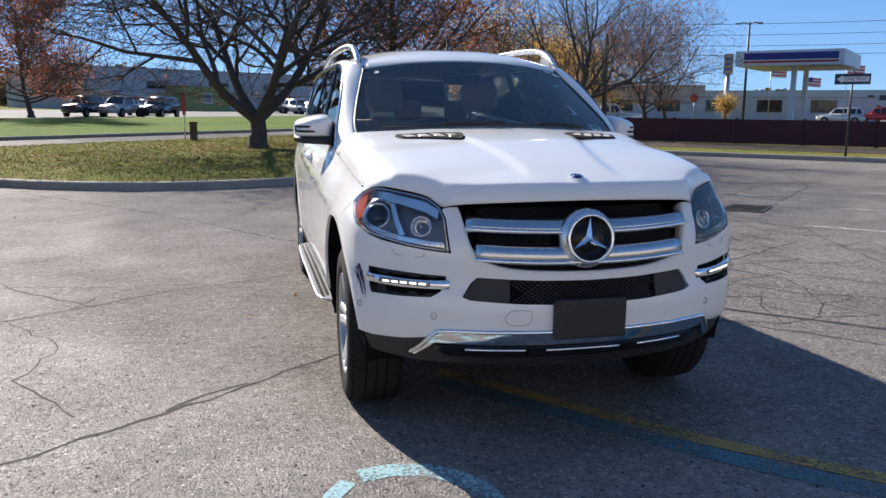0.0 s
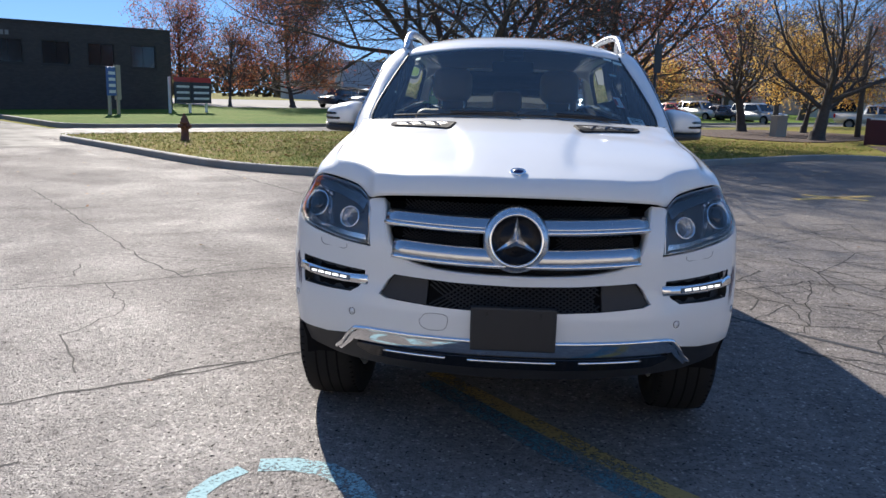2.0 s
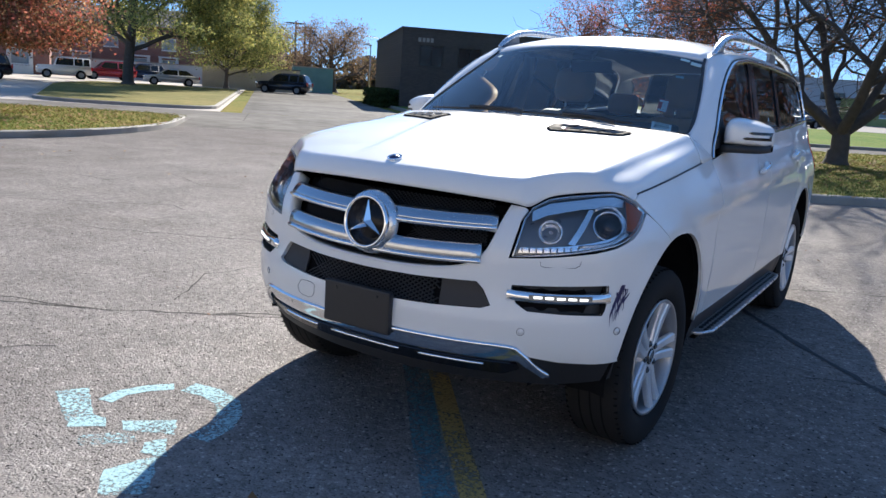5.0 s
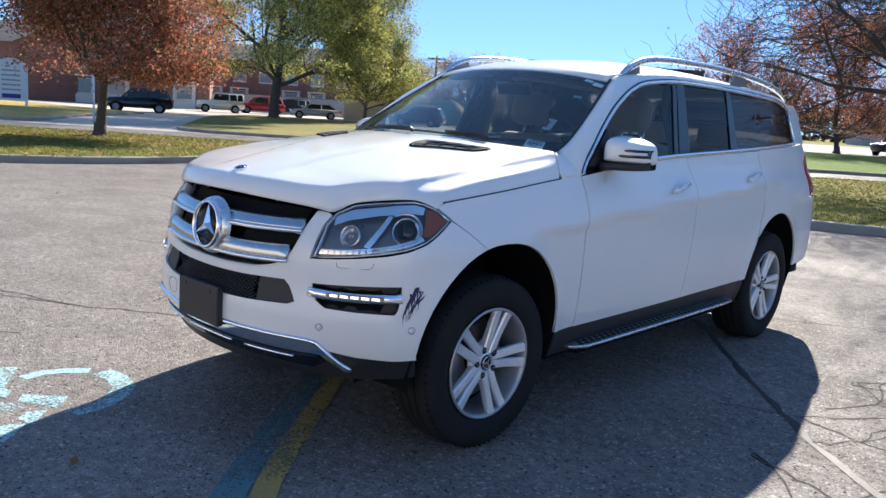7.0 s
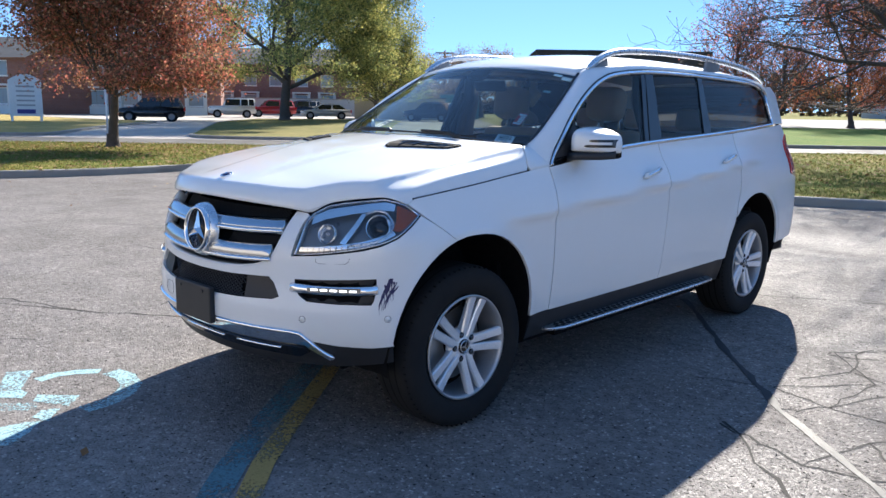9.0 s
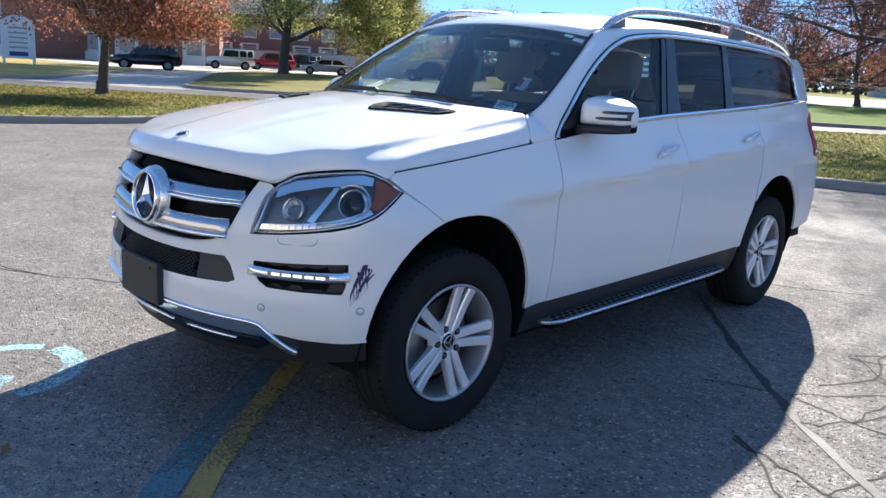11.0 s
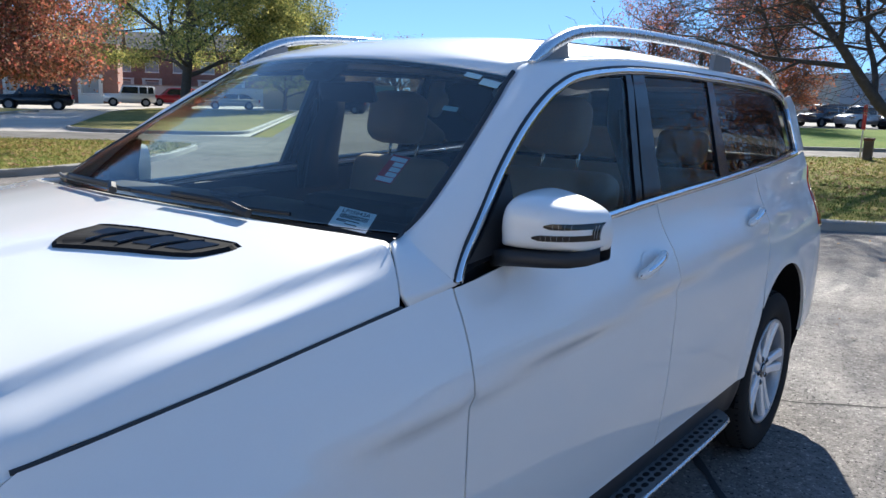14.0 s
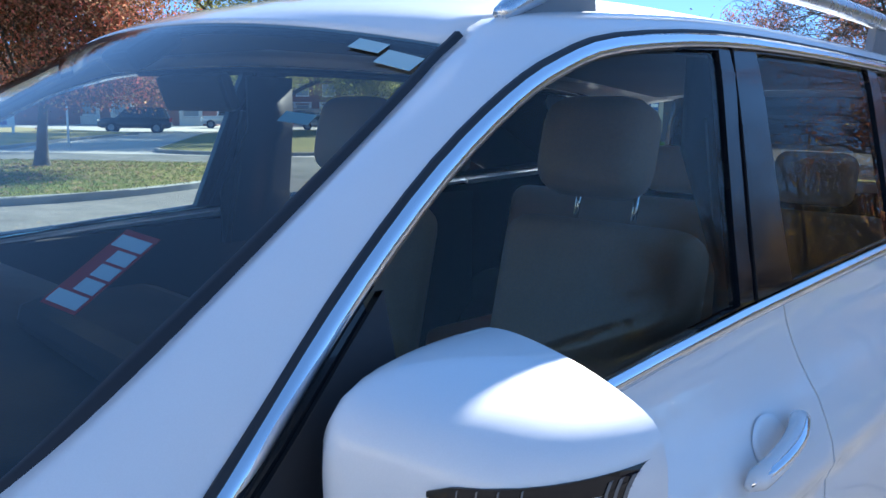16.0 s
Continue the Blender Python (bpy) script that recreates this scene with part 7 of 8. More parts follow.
def tree(u, v, spec, label, radius, top, bottom, leaf_mat=None, count=0, size=.09, spread=.25, seed=1, z=None):
    w = Wood(seed)
    h, r = spec["trunk"], spec["radius"]
    fork = spec.get("fork", 0.0)
    if fork:                                   # short thick trunk below the fork
        w.limbs.append(([Vector((0, 0, -.1)), Vector((.03, 0, fork * .5)), Vector((0, .02, fork + .12))], [r * 1.75, r * 1.45, r * 1.35], 10))
    for stem in range(spec.get("stems", 1)):
        lean = spec.get("lean", .05)
        d = Vector((w.rnd.uniform(-lean, lean), w.rnd.uniform(-lean, lean), 1)).normalized()
        if fork:
            a = math.tau * stem / spec["stems"] + w.rnd.uniform(-.4, .4)
            d = Vector((lean * math.cos(a), lean * math.sin(a), 1)).normalized()
        w.grow(Vector((0, 0, fork - .1)), d, h, r, 0, spec)
    w.fit(radius, top, bottom)
    base = uv(u, v, (terr(u, v) + .12) if z is None else z)
    ob = thing("tree", Matrix.Translation(base), label, "tree", "trees round the lot")
    me = bpy.data.meshes.new("trunk")
    me.from_pydata(w.v, [], w.f)
    me.materials.append(M_BARK)
    me.polygons.foreach_set("use_smooth", [True] * len(me.polygons))
    t = new("trunk", me)
    t.parent = ob
    flare = bmesh.new()
    r *= 1.6 if fork else 1.0
    lathe(flare, [(r * 1.7, -.12), (r * 1.35, .02), (r * 1.1, .16), (r * .98, .4)], 10)
    part("root_flare", flare, M_BARK, ob, "", True)
    if count:
        w.leaves(count, size, spread)
        me = bpy.data.meshes.new("crown")
        me.from_pydata(w.lv, [], w.lf)
        me.materials.append(leaf_mat)
        c = new("crown", me)
        c.parent = ob
    return ob


M_LEAF_RED = leaf_material("red_brown_leaf", [(0.0, (.10, .065, .045)), (.35, (.22, .11, .065)), (.65, (.40, .13, .075)), (.85, (.58, .13, .10)), (1.0, (.55, .36, .18))], .4)
M_LEAF_RUST = leaf_material("rust_brown_leaf", [(0.0, (.11, .075, .05)), (.42, (.24, .135, .075)), (.68, (.46, .19, .11)), (.88, (.66, .19, .14)), (1.0, (.66, .48, .26))], .34)
M_LEAF_MAROON = leaf_material("maroon_leaf", [(0.0, (.15, .08, .05)), (.5, (.30, .12, .065)), (.85, (.48, .15, .07)), (1.0, (.60, .30, .12))], .5)
M_LEAF_GREEN = leaf_material("yellow_green_leaf", [(0.0, (.10, .13, .05)), (.4, (.21, .24, .08)), (.75, (.40, .38, .12)), (1.0, (.58, .50, .16))], .5)
M_LEAF_ORANGE = leaf_material("orange_leaf", [(0.0, (.45, .24, .07)), (.5, (.72, .44, .11)), (1.0, (.82, .62, .20))], .6)
M_LEAF_TAN = leaf_material("tan_leaf", [(0.0, (.20, .13, .08)), (1.0, (.38, .25, .15))])

BARE = dict(trunk=2.3, radius=.16, levels=5, kids=(7, 5, 5, 4, 3), shrink=.80, angle=.8, thin=.55, twig=.0045, wobble=.15, lift=.06, **{"from": (.55, .25, .15)}, lean=.12)
SPREAD = dict(trunk=2.5, radius=.17, stems=5, fork=.8, levels=5, kids=(5, 5, 5, 4, 3), shrink=.86, angle=.85, thin=.66, wobble=.19, lift=.03, **{"from": (.35, .2, .15)}, lean=.75)
ROUND = dict(trunk=3.4, radius=.20, levels=3, kids=(12, 8, 6), shrink=.72, angle=.85, thin=.5, wobble=.12, lift=.10, **{"from": (.66, .2, .2)}, lean=.01)
PEAR = dict(trunk=5.6, radius=.2, levels=3, kids=(20, 8, 6), shrink=.46, angle=.8, thin=.5, wobble=.1, lift=.10, **{"from": (.25, .2, .2)}, lean=.03)
BIG = dict(trunk=7.0, radius=.42, levels=4, kids=(13, 6, 5, 4), shrink=.58, angle=.95, thin=.52, wobble=.13, lift=.05, **{"from": (.28, .2, .2)}, lean=.06)
FAN = dict(trunk=4.5, radius=.25, levels=5, kids=(10, 6, 5, 3, 2), shrink=.70, angle=.62, thin=.50, twig=.0045, wobble=.12, lift=.10, **{"from": (.42, .2, .15)}, lean=.05)

tree(15.4, 16.5, SPREAD, "wide bare crab apple with a few red leaves on the lawn", 6.7, 8.4, 1.7, M_LEAF_RED, 5500, .08, .15, 11)
tree(-8.4, 20.8, dict(ROUND, trunk=2.9, radius=.17), "young round tree with red and rust-brown autumn leaves", 3.15, 8.0, 2.05, M_LEAF_RUST, 170000, .088, .24, 5)
tree(31.0, 12.2, dict(FAN, radius=.29), "tall bare tree with upswept limbs beside a mulch bed", 4.6, 8.2, 2.5, M_LEAF_TAN, 1500, .08, .2, 23)
tree(36.9, 18.6, FAN, "tall tree with sparse orange leaves in a mulch bed", 3.8, 8.2, 2.6, M_LEAF_ORANGE, 2600, .11, .25, 31)
tree(39.6, 16.6, BARE, "small tree holding bright orange leaves", 3.0, 4.9, 1.7, M_LEAF_ORANGE, 10000, .11, .3, 37)
tree(21.7, 15.6, dict(PEAR, trunk=5.2), "broad tree with thin maroon autumn leaves on the lawn", 3.9, 8.6, 2.4, M_LEAF_MAROON, 20000, .10, .28, 41)
tree(33.0, 56.0, dict(PEAR, trunk=7.6), "dense maroon pear tree on the lawn across the road", 4.6, 10.2, 1.8, M_LEAF_MAROON, 40000, .14, .35, 43)
tree(28.1, 66.0, dict(PEAR, trunk=7.2), "reddish pear tree behind the dark brick building", 3.3, 9.5, 2.4, M_LEAF_RED, 15000, .14, .35, 47)
tree(27.4, 56.0, dict(PEAR, trunk=5.2, radius=.12), "slender bare sapling on the far lawn", 1.8, 7.0, 2.2, M_LEAF_TAN, 300, .1, .2, 53)
tree(-10.15, 60.5, BIG, "large spreading tree with yellow-green leaves across the road", 10.5, 20.0, 3.9, M_LEAF_GREEN, 210000, .165, .40, 59)
tree(-3.6, 70.5, dict(PEAR, trunk=6.4), "yellow-green tree beside a pale wall", 4.3, 9.8, 2.3, M_LEAF_GREEN, 50000, .14, .38, 61)
tree(47.2, 12.4, BARE, "bare rust-tinted tree behind the dark red fence", 4.8, 7.6, 1.8, M_LEAF_TAN, 5000, .10, .2, 67)
tree(43.2, 12.4, BARE, "bare rust-tinted tree behind the dark red fence", 4.6, 7.4, 1.7, M_LEAF_MAROON, 5000, .10, .2, 71)
tree(7.5, 92.0, BIG, "tan leafless tree at the end of the side street", 5.0, 7.4, 2.0, M_LEAF_TAN, 12000, .16, .4, 73)
tree(0.8, 106, BIG, "distant bare brown tree beyond the walls", 5.5, 7.4, 2.2, M_LEAF_TAN, 10000, .2, .5, 79)
tree(56, 26, FAN, "bare tree on the far side of the road", 4.5, 8.0, 2.5, M_LEAF_ORANGE, 1800, .12, .3, 83)
tree(50, 33, ROUND, "small tree with orange leaves by a car park", 3.0, 5.0, 1.6, M_LEAF_ORANGE, 6000, .13, .3, 89)
tree(62, 40, ROUND, "small tree with maroon leaves by a car park", 3.2, 6.5, 1.9, M_LEAF_MAROON, 9000, .13, .3, 97)
tree(78, 34, BIG, "distant leafless tree by a car park", 6.0, 11.0, 2.6, M_LEAF_TAN, 6000, .2, .5, 101)
tree(92, 50, BIG, "distant rust-leaved tree by a car park", 6.0, 11.0, 2.6, M_LEAF_RED, 9000, .22, .5, 107)
tree(65.6, 12.6, dict(ROUND, radius=.08), "small bright yellow tree near the filling station", .8, 2.5, 1.2, M_LEAF_ORANGE, 1800, .10, .25, 109, .1)


def far_woods(spans, seed):
    """Low distant woodland with an uneven top, as one mass of leaf clumps."""
    rnd = random.Random(seed)
    vs, fs = [], []
    for u0, v0, u1, v1, h, count in spans:
        for _ in range(count):
            t = rnd.random()
            top = h * (.55 + .25 * math.sin(t * 23 + u0) + .2 * math.sin(t * 61 + 1.3))
            u, v = u0 + (u1 - u0) * t + rnd.gauss(0, 2), v0 + (v1 - v0) * t + rnd.gauss(0, 2.5)
            p = uv(u, v, terr(u, v) + top * rnd.random() ** .8)
            a = Vector((rnd.gauss(0, 1), rnd.gauss(0, 1), rnd.gauss(0, 1))).normalized()
            b = a.orthogonal().normalized() * rnd.uniform(.25, .6)
            c = a.cross(b)
            k = len(vs)
            vs += [(p - b)[:], (p + c)[:], (p + b)[:], (p - c)[:]]
            fs.append((k, k + 1, k + 2, k + 3))
    return tagged(mesh_from("far_woods", vs, fs, M_LEAF_WOODS), "distant brown and olive autumn woodland along the horizon", "woodland", kind="stuff")


M_LEAF_WOODS = leaf_material("woodland_leaf", [(0.0, (.07, .06, .045)), (.5, (.13, .10, .065)), (.8, (.16, .14, .06)), (1.0, (.24, .15, .08))], .3)
far_woods([(-95, 128, 40, 138, 8.5, 16000), (40, 138, 150, 120, 8.0, 9000), (150, 120, 190, 20, 6.0, 6000)], 21)

# ---- buildings and street furniture ----
def window(parent, x, y, z, w, h, pane_mat, frame_mat, axis="x", depth=.09, bars=1):
    """Frame, sill and panes set into a wall; the wall faces local -y."""
    f = .07
    fr = boxes(((x, y - .02, z), (x + f, y + depth, z + h)), ((x + w - f, y - .02, z), (x + w, y + depth, z + h)), ((x + f, y - .02, z), (x + w - f, y + depth, z + f)), ((x + f, y - .02, z + h - f), (x + w - f, y + depth, z + h)))
    ob = part("window", fr, frame_mat, parent)
    part("sill", boxes(((x - .05, y - .08, z - .07), (x + w + .05, y - .005, z - .003))), frame_mat, ob)
    n = bars + 1
    for i in range(n):
        a, b = x + f + (w - 2 * f) * i / n, x + f + (w - 2 * f) * (i + 1) / n
        part("pane", boxes(((a + .01, y + .05, z + f), (b - .01, y + .06, z + h - f))), pane_mat, ob)
    return ob


def house(name, u, v, turn, w, d, h, wall_mat, label, wins, roof="flat", roof_mat=None, pane=None, frame=None, doors=(), category="building"):
    ob = thing(name, Matrix.Translation(uv(u, v, terr(u, v) - .05)) @ pose(0, 0, 0, 0, 0, ANG + turn), label, category)
    holes = list(wins) + list(doors)
    xs = sorted({0.0, w} | {a for x, z, ww, hh in holes for a in (x, x + ww)})
    zs = sorted({0.0, h} | {b for x, z, ww, hh in holes for b in (z, z + hh)})
    bm = bmesh.new()
    for x0, x1 in zip(xs, xs[1:]):
        for z0, z1 in zip(zs, zs[1:]):
            cx, cz = (x0 + x1) / 2, (z0 + z1) / 2
            if not any(x <= cx <= x + ww and z <= cz <= z + hh for x, z, ww, hh in holes):
                box(bm, (x0, 0, z0), (x1, .3, z1))
    bmesh.ops.remove_doubles(bm, verts=bm.verts, dist=.0005)
    part("front_wall", bm, wall_mat, ob)
    part("side_wall", boxes(((0, .301, 0), (.3, d, h))), wall_mat, ob)
    part("side_wall", boxes(((w - .3, .301, 0), (w, d, h))), wall_mat, ob)
    part("back_wall", boxes(((.301, d - .3, 0), (w - .301, d, h))), wall_mat, ob)
    part("inner_floor", boxes(((.301, .301, 0), (w - .301, d - .301, .05))), M_VOID2, ob)
    if roof == "flat":
        part("roof", boxes(((.301, .301, h - .4), (w - .301, d - .301, h - .25))), roof_mat or M_KERB, ob)
        part("coping", boxes(((-.06, -.06, h), (w + .06, .36, h + .10)), ((-.06, d - .36, h), (w + .06, d + .06, h + .10)), ((-.06, .361, h), (.36, d - .361, h + .10)), ((w - .36, .361, h), (w + .06, d - .361, h + .10))), roof_mat or M_KERB, ob)
    else:
        bm = bmesh.new()
        rise = d * .22
        prism(bm, [(-.5, h - .1), (d / 2, h + rise), (d + .5, h - .1), (d / 2, h + rise - .25)], -.5, w + .5, Matrix(((0, 0, 1, 0), (1, 0, 0, 0), (0, 1, 0, 0), (0, 0, 0, 1))))
        bmesh.ops.recalc_face_normals(bm, faces=bm.faces)
        part("roof", bm, roof_mat or M_RUST, ob)
        for gx in (.15, w - .15):
            part("gable", prism(bmesh.new(), [(0, h), (d, h), (d / 2, h + rise - .3)], gx - .1, gx + .1, Matrix(((0, 0, 1, 0), (1, 0, 0, 0), (0, 1, 0, 0), (0, 0, 0, 1)))), wall_mat, ob)
    for x, z, ww, hh in wins:
        window(ob, x, .06, z, ww, hh, pane or M_PANE, frame or M_WHITE, bars=1 if ww < 2 else 3)
    for x, z, ww, hh in doors:
        dr = part("door", boxes(((x + .06, .08, z), (x + ww - .06, .14, z + hh - .06)), bevel=.01), frame or M_WHITE, ob)
        part("door_frame", boxes(((x, .02, z), (x + .06, .16, z + hh)), ((x + ww - .06, .02, z), (x + ww, .16, z + hh)), ((x + .06, .02, z + hh - .06), (x + ww - .06, .16, z + hh))), frame or M_WHITE, dr)
    return ob


M_BAY = surface("pale_bay_board", (0.68, 0.66, 0.61), (0.76, 0.74, 0.69), 0.8, 30, 0.8)
M_VOID2 = plain("dark_interior", (.01, .01, .012), .9, spec=.1)
M_ROOFING = surface("grey_shingle", (.09, .085, .08), (.14, .13, .12), 1.2, 30, .95, relief=.4)
M_STEELROOF = surface("dark_metal_coping", (.03, .03, .032), (.05, .05, .052), 2, 30, .6)

# dark brick office across the road
office = house("office_building", 8.0, 47.5, -3, 10.9, 19.0, 5.0, M_BRICK_DARK, "low dark brown brick office building with ribbon windows", [(1.1 + 2.45 * k, 2.75, 1.55, 1.35) for k in range(4)], roof_mat=M_STEELROOF, pane=M_DARKGLASS, frame=M_POLE_DARK)
for k in range(4):
    part("house_number_bar", boxes(((1.0 + .26 * k, -.03, 4.25), (1.18 + .26 * k, -.002, 4.50))), M_KERB, office)
part("roof_unit", boxes(((3.4, 3, 4.66), (4.4, 4.0, 5.25)), bevel=.05), M_STEEL, office)
part("roof_unit", boxes(((5.6, 4, 4.66), (7.4, 5.4, 5.2)), bevel=.05), M_STEEL, office)
hedge = thing("hedge", Matrix.Translation(uv(8.0, 48.5, terr(8, 48.5))) @ pose(0, 0, 0, 0, 0, ANG), "clipped dark green hedge beside the office wall", "hedge", kind="stuff")
hv, hf = [], []
rnd = random.Random(17)
for k in range(2600):
    c = Vector((rnd.uniform(-1.6, .2), rnd.uniform(-1, 5.0), rnd.uniform(.05, 1.15)))
    a, b = Vector((rnd.gauss(0, 1), rnd.gauss(0, 1), rnd.gauss(0, 1))).normalized() * .11, Vector((rnd.gauss(0, 1), rnd.gauss(0, 1), rnd.gauss(0, 1))).normalized() * .11
    hv += [(c - a)[:], (c + b)[:], (c + a)[:], (c - b)[:]]
    hf.append((4 * k, 4 * k + 1, 4 * k + 2, 4 * k + 3))
hm = mesh_from("foliage", hv, hf, M_HEDGE)
hm.parent = hedge

# apartments: red brick, white windows
for (u, v, tn, w, h) in ((-58, 78, -18, 24, 5.2), (-34, 78, 12, 14, 5.8), (-26, 98, -2, 23, 6.2)):
    wins = []
    for k in range(int(w / 3.2)):
        wins += [(1.1 + 3.2 * k, .95, 1.6, 1.5), (1.1 + 3.2 * k, 3.5, 1.6, 1.4)]
    apt = house("apartment_building", u, v, tn, w, 10, h, M_BRICK_RED, "two-storey red brick apartments with white windows", [x for i, x in enumerate(wins) if i % 6 != 4], "pitched", M_ROOFING, M_PANE, M_WHITE, [(1.2 + 9.6 * k, .05, 1.1, 2.15) for k in range(max(1, int(w / 9.6))) if (2 * 3 * k) % 6 == 4])
    for x, z, ww, hh in [x for i, x in enumerate(wins) if i % 6 != 4]:
        if z < 2:
            bay = part("bay_panel", boxes(((x - .30, -.22, .06), (x + ww + .30, -.004, .86)), bevel=.01), M_BAY, apt, "pale panelled bay round a window")
            part("bay_side", boxes(((x - .30, -.22, .862), (x - .01, -.004, 2.62))), M_BAY, bay)
            part("bay_side", boxes(((x + ww + .01, -.22, .862), (x + ww + .30, -.004, 2.62))), M_BAY, bay)
            part("bay_head", boxes(((x - .34, -.26, 2.622), (x + ww + .34, -.004, 2.80))), M_BAY, bay)
house("garage_block", -6.0, 76.0, 2, 9.0, 5, 2.1, M_BEIGE, "low beige walled garage block", [], roof_mat=M_ROOFING)
house("bungalow", -12.0, 108, 0, 14, 9, 3.0, M_BRICK_RED, "distant brick bungalow with a pitched roof", [(2, .9, 1.6, 1.3), (7, .9, 1.6, 1.3)], "pitched", M_RUST)
house("long_wall_shed", -26, 88.5, 0, 26, 4, 1.9, M_WAREHOUSE, "long pale grey walled shed", [])
house("teal_shed", 2.6, 84, 0, 4.2, 4, 2.6, surface("teal_panel", (.10, .22, .22), (.14, .28, .27), 1, 20, .7), "small teal metal shed at the end of the street", [])
# warehouses and dealership
house("warehouse", 56, 82, -8, 70, 20, 5.0, M_WAREHOUSE, "long pale grey warehouse behind the parked cars", [(8 + 9 * k, 2.6, 3.2, 1.0) for k in range(6)], pane=M_DARKGLASS, frame=M_STEEL)
house("green_office", 66, 76.5, -8, 6.5, 4, 3.0, surface("olive_panel", (.26, .30, .10), (.34, .38, .14), .8, 20, .7), "small yellow-green office in front of the warehouse", [(2.5, 1.0, 1.5, 1.2)])
house("retail_building", 99, 43, -85, 40, 14, 2.7, M_WAREHOUSE, "long low pale building beyond the road", [(3 + 6 * k, .9, 3.0, 1.6) for k in range(6)], pane=M_DARKGLASS, frame=M_STEEL)
dealer = house("dealership", 142, 40, -92, 90, 20, 4.4, M_WAREHOUSE, "distant pale showroom building with dark windows", [(3 + 7 * k, .5, 5.0, 1.7) for k in range(12)], pane=M_DARKGLASS, frame=M_STEEL)
for k, w in enumerate((.9, 1.0, .8, .9, 1.1, .9)):
    part("sign_bar", boxes(((34 + 1.6 * k, -.10, 2.9), (34 + 1.6 * k + w, -.02, 3.7))), M_SIGN_DARK, dealer)
house("far_office", 104, 62, -60, 40, 14, 4.5, M_BEIGE, "distant beige office building beyond the car park", [(2 + 4 * k, 1.2, 2.2, 1.4) for k in range(9)], pane=M_DARKGLASS, frame=M_STEEL)

# dark red board fence along the lot
fence = thing("board_fence", Matrix.Translation(uv(29.3, 9.7, .12)) @ pose(0, 0, 0, 0, 0, ANG - 90), "low dark red board fence along the lot", "fence")
for k in range(18):
    part("fence_panel", boxes(((2.4 * k, -.03, .04), (2.4 * k + 2.385, .03, .95)), bevel=.006), M_WALL_RED, fence)
    part("fence_post", boxes(((2.4 * k - .05, .031, 0), (2.4 * k + .05, .13, 1.0))), M_WALL_RED, fence)
mulch = bmesh.new()
prism(mulch, rounded([(28, 11), (41, 12), (42, 20), (34, 21), (28, 15)], [2, 2, 2, 2, 2], 5), .12, .16, SITE)
tagged(link("mulch_bed", mulch, M_MULCH), "dark brown mulch bed under the trees", "mulch bed", kind="structure")
bm = bmesh.new()
prism(bm, [(24.4, -40), (28.8, -40), (28.8, 9.4), (25.0, 7.5)], .128, .14, SITE)
tagged(link("leaf_litter_bed", bm, M_MULCH), "brown leaf litter strip along the fence", "mulch bed", kind="structure")

# filling station canopy
can = thing("fuel_canopy", Matrix.Translation(uv(58.5, 3.6, 0)) @ pose(0, 0, 0, 0, 0, ANG - 3), "white filling station canopy with a navy and red band", "canopy")
part("roof_slab", boxes(((0, 0, 4.55), (9, 7.2, 5.6)), bevel=.03), M_SIGN_WHITE, can)
part("navy_band", boxes(((-.02, .35, 4.95), (-.003, 6.6, 5.42))), M_CANOPY_BLUE, can)
part("red_stripe", boxes(((-.02, .35, 4.72), (-.003, 6.6, 4.86))), M_RED, can)
part("soffit", boxes(((.1, .1, 4.50), (8.9, 7.1, 4.545))), M_WHITE, can)
for x, y in ((1.6, 3.4), (6.4, 3.4)):
    part("column", boxes(((x - .17, y - .17, 0), (x + .17, y + .17, 4.498)), bevel=.03), M_SIGN_WHITE, can)


def pole(u, v, h, r, mat, name, label, category, z=None):
    ob = thing(name, Matrix.Translation(uv(u, v, terr(u, v) if z is None else z)) @ pose(0, 0, 0, 0, 0, ANG), label, category)
    bm = bmesh.new()
    tube(bm, [(0, 0, -.1), (0, 0, h * .5), (0, 0, h)], [r, r * .85, r * .7], 10)
    part("post", bm, mat, ob, "", True)
    return ob


lp = pole(70.8, 12.1, 8.8, .12, M_POLE_DARK, "street_lamp", "tall dark double-headed lot lamp near the filling station", "street lamp")
for s in (1, -1):
    bm = bmesh.new()
    tube(bm, [(0, 0, 8.6), (-.2, s * .35, 8.75), (-.2, s * .75, 8.7)], .05, 8)
    arm = part("arm", bm, M_POLE_DARK, lp)
    part("lamp_head", boxes(((-.4, min(s * .7, s * 1.1), 8.62), (0, max(s * .7, s * 1.1), 8.72)), bevel=.03), M_POLE_DARK, arm)
lp2 = pole(10.4, 81.8, 5.2, .08, M_STEEL, "street_lamp", "slim grey lamp post on the side street", "street lamp")
part("base", boxes(((-.35, -.35, 0), (.35, .35, .75)), bevel=.05), M_RUST, lp2)
part("lamp_head", boxes(((-.6, -.12, 5.1), (.1, .12, 5.22)), bevel=.03), M_STEEL, lp2)
py = pole(80.3, 15.5, 4.8, .3, M_STEEL, "pylon_sign", "tall slim pale pylon sign with blue unreadable lettering", "sign")
part("sign_box", boxes(((-.25, -.42, 4.81), (.25, .42, 6.8)), bevel=.03), M_BEIGE, py)
for k in range(3):
    part("text_bar", boxes(((-.27, -.3, 5.2 + .5 * k), (-.252, .3, 5.4 + .5 * k))), M_SIGN_BLUE, py)
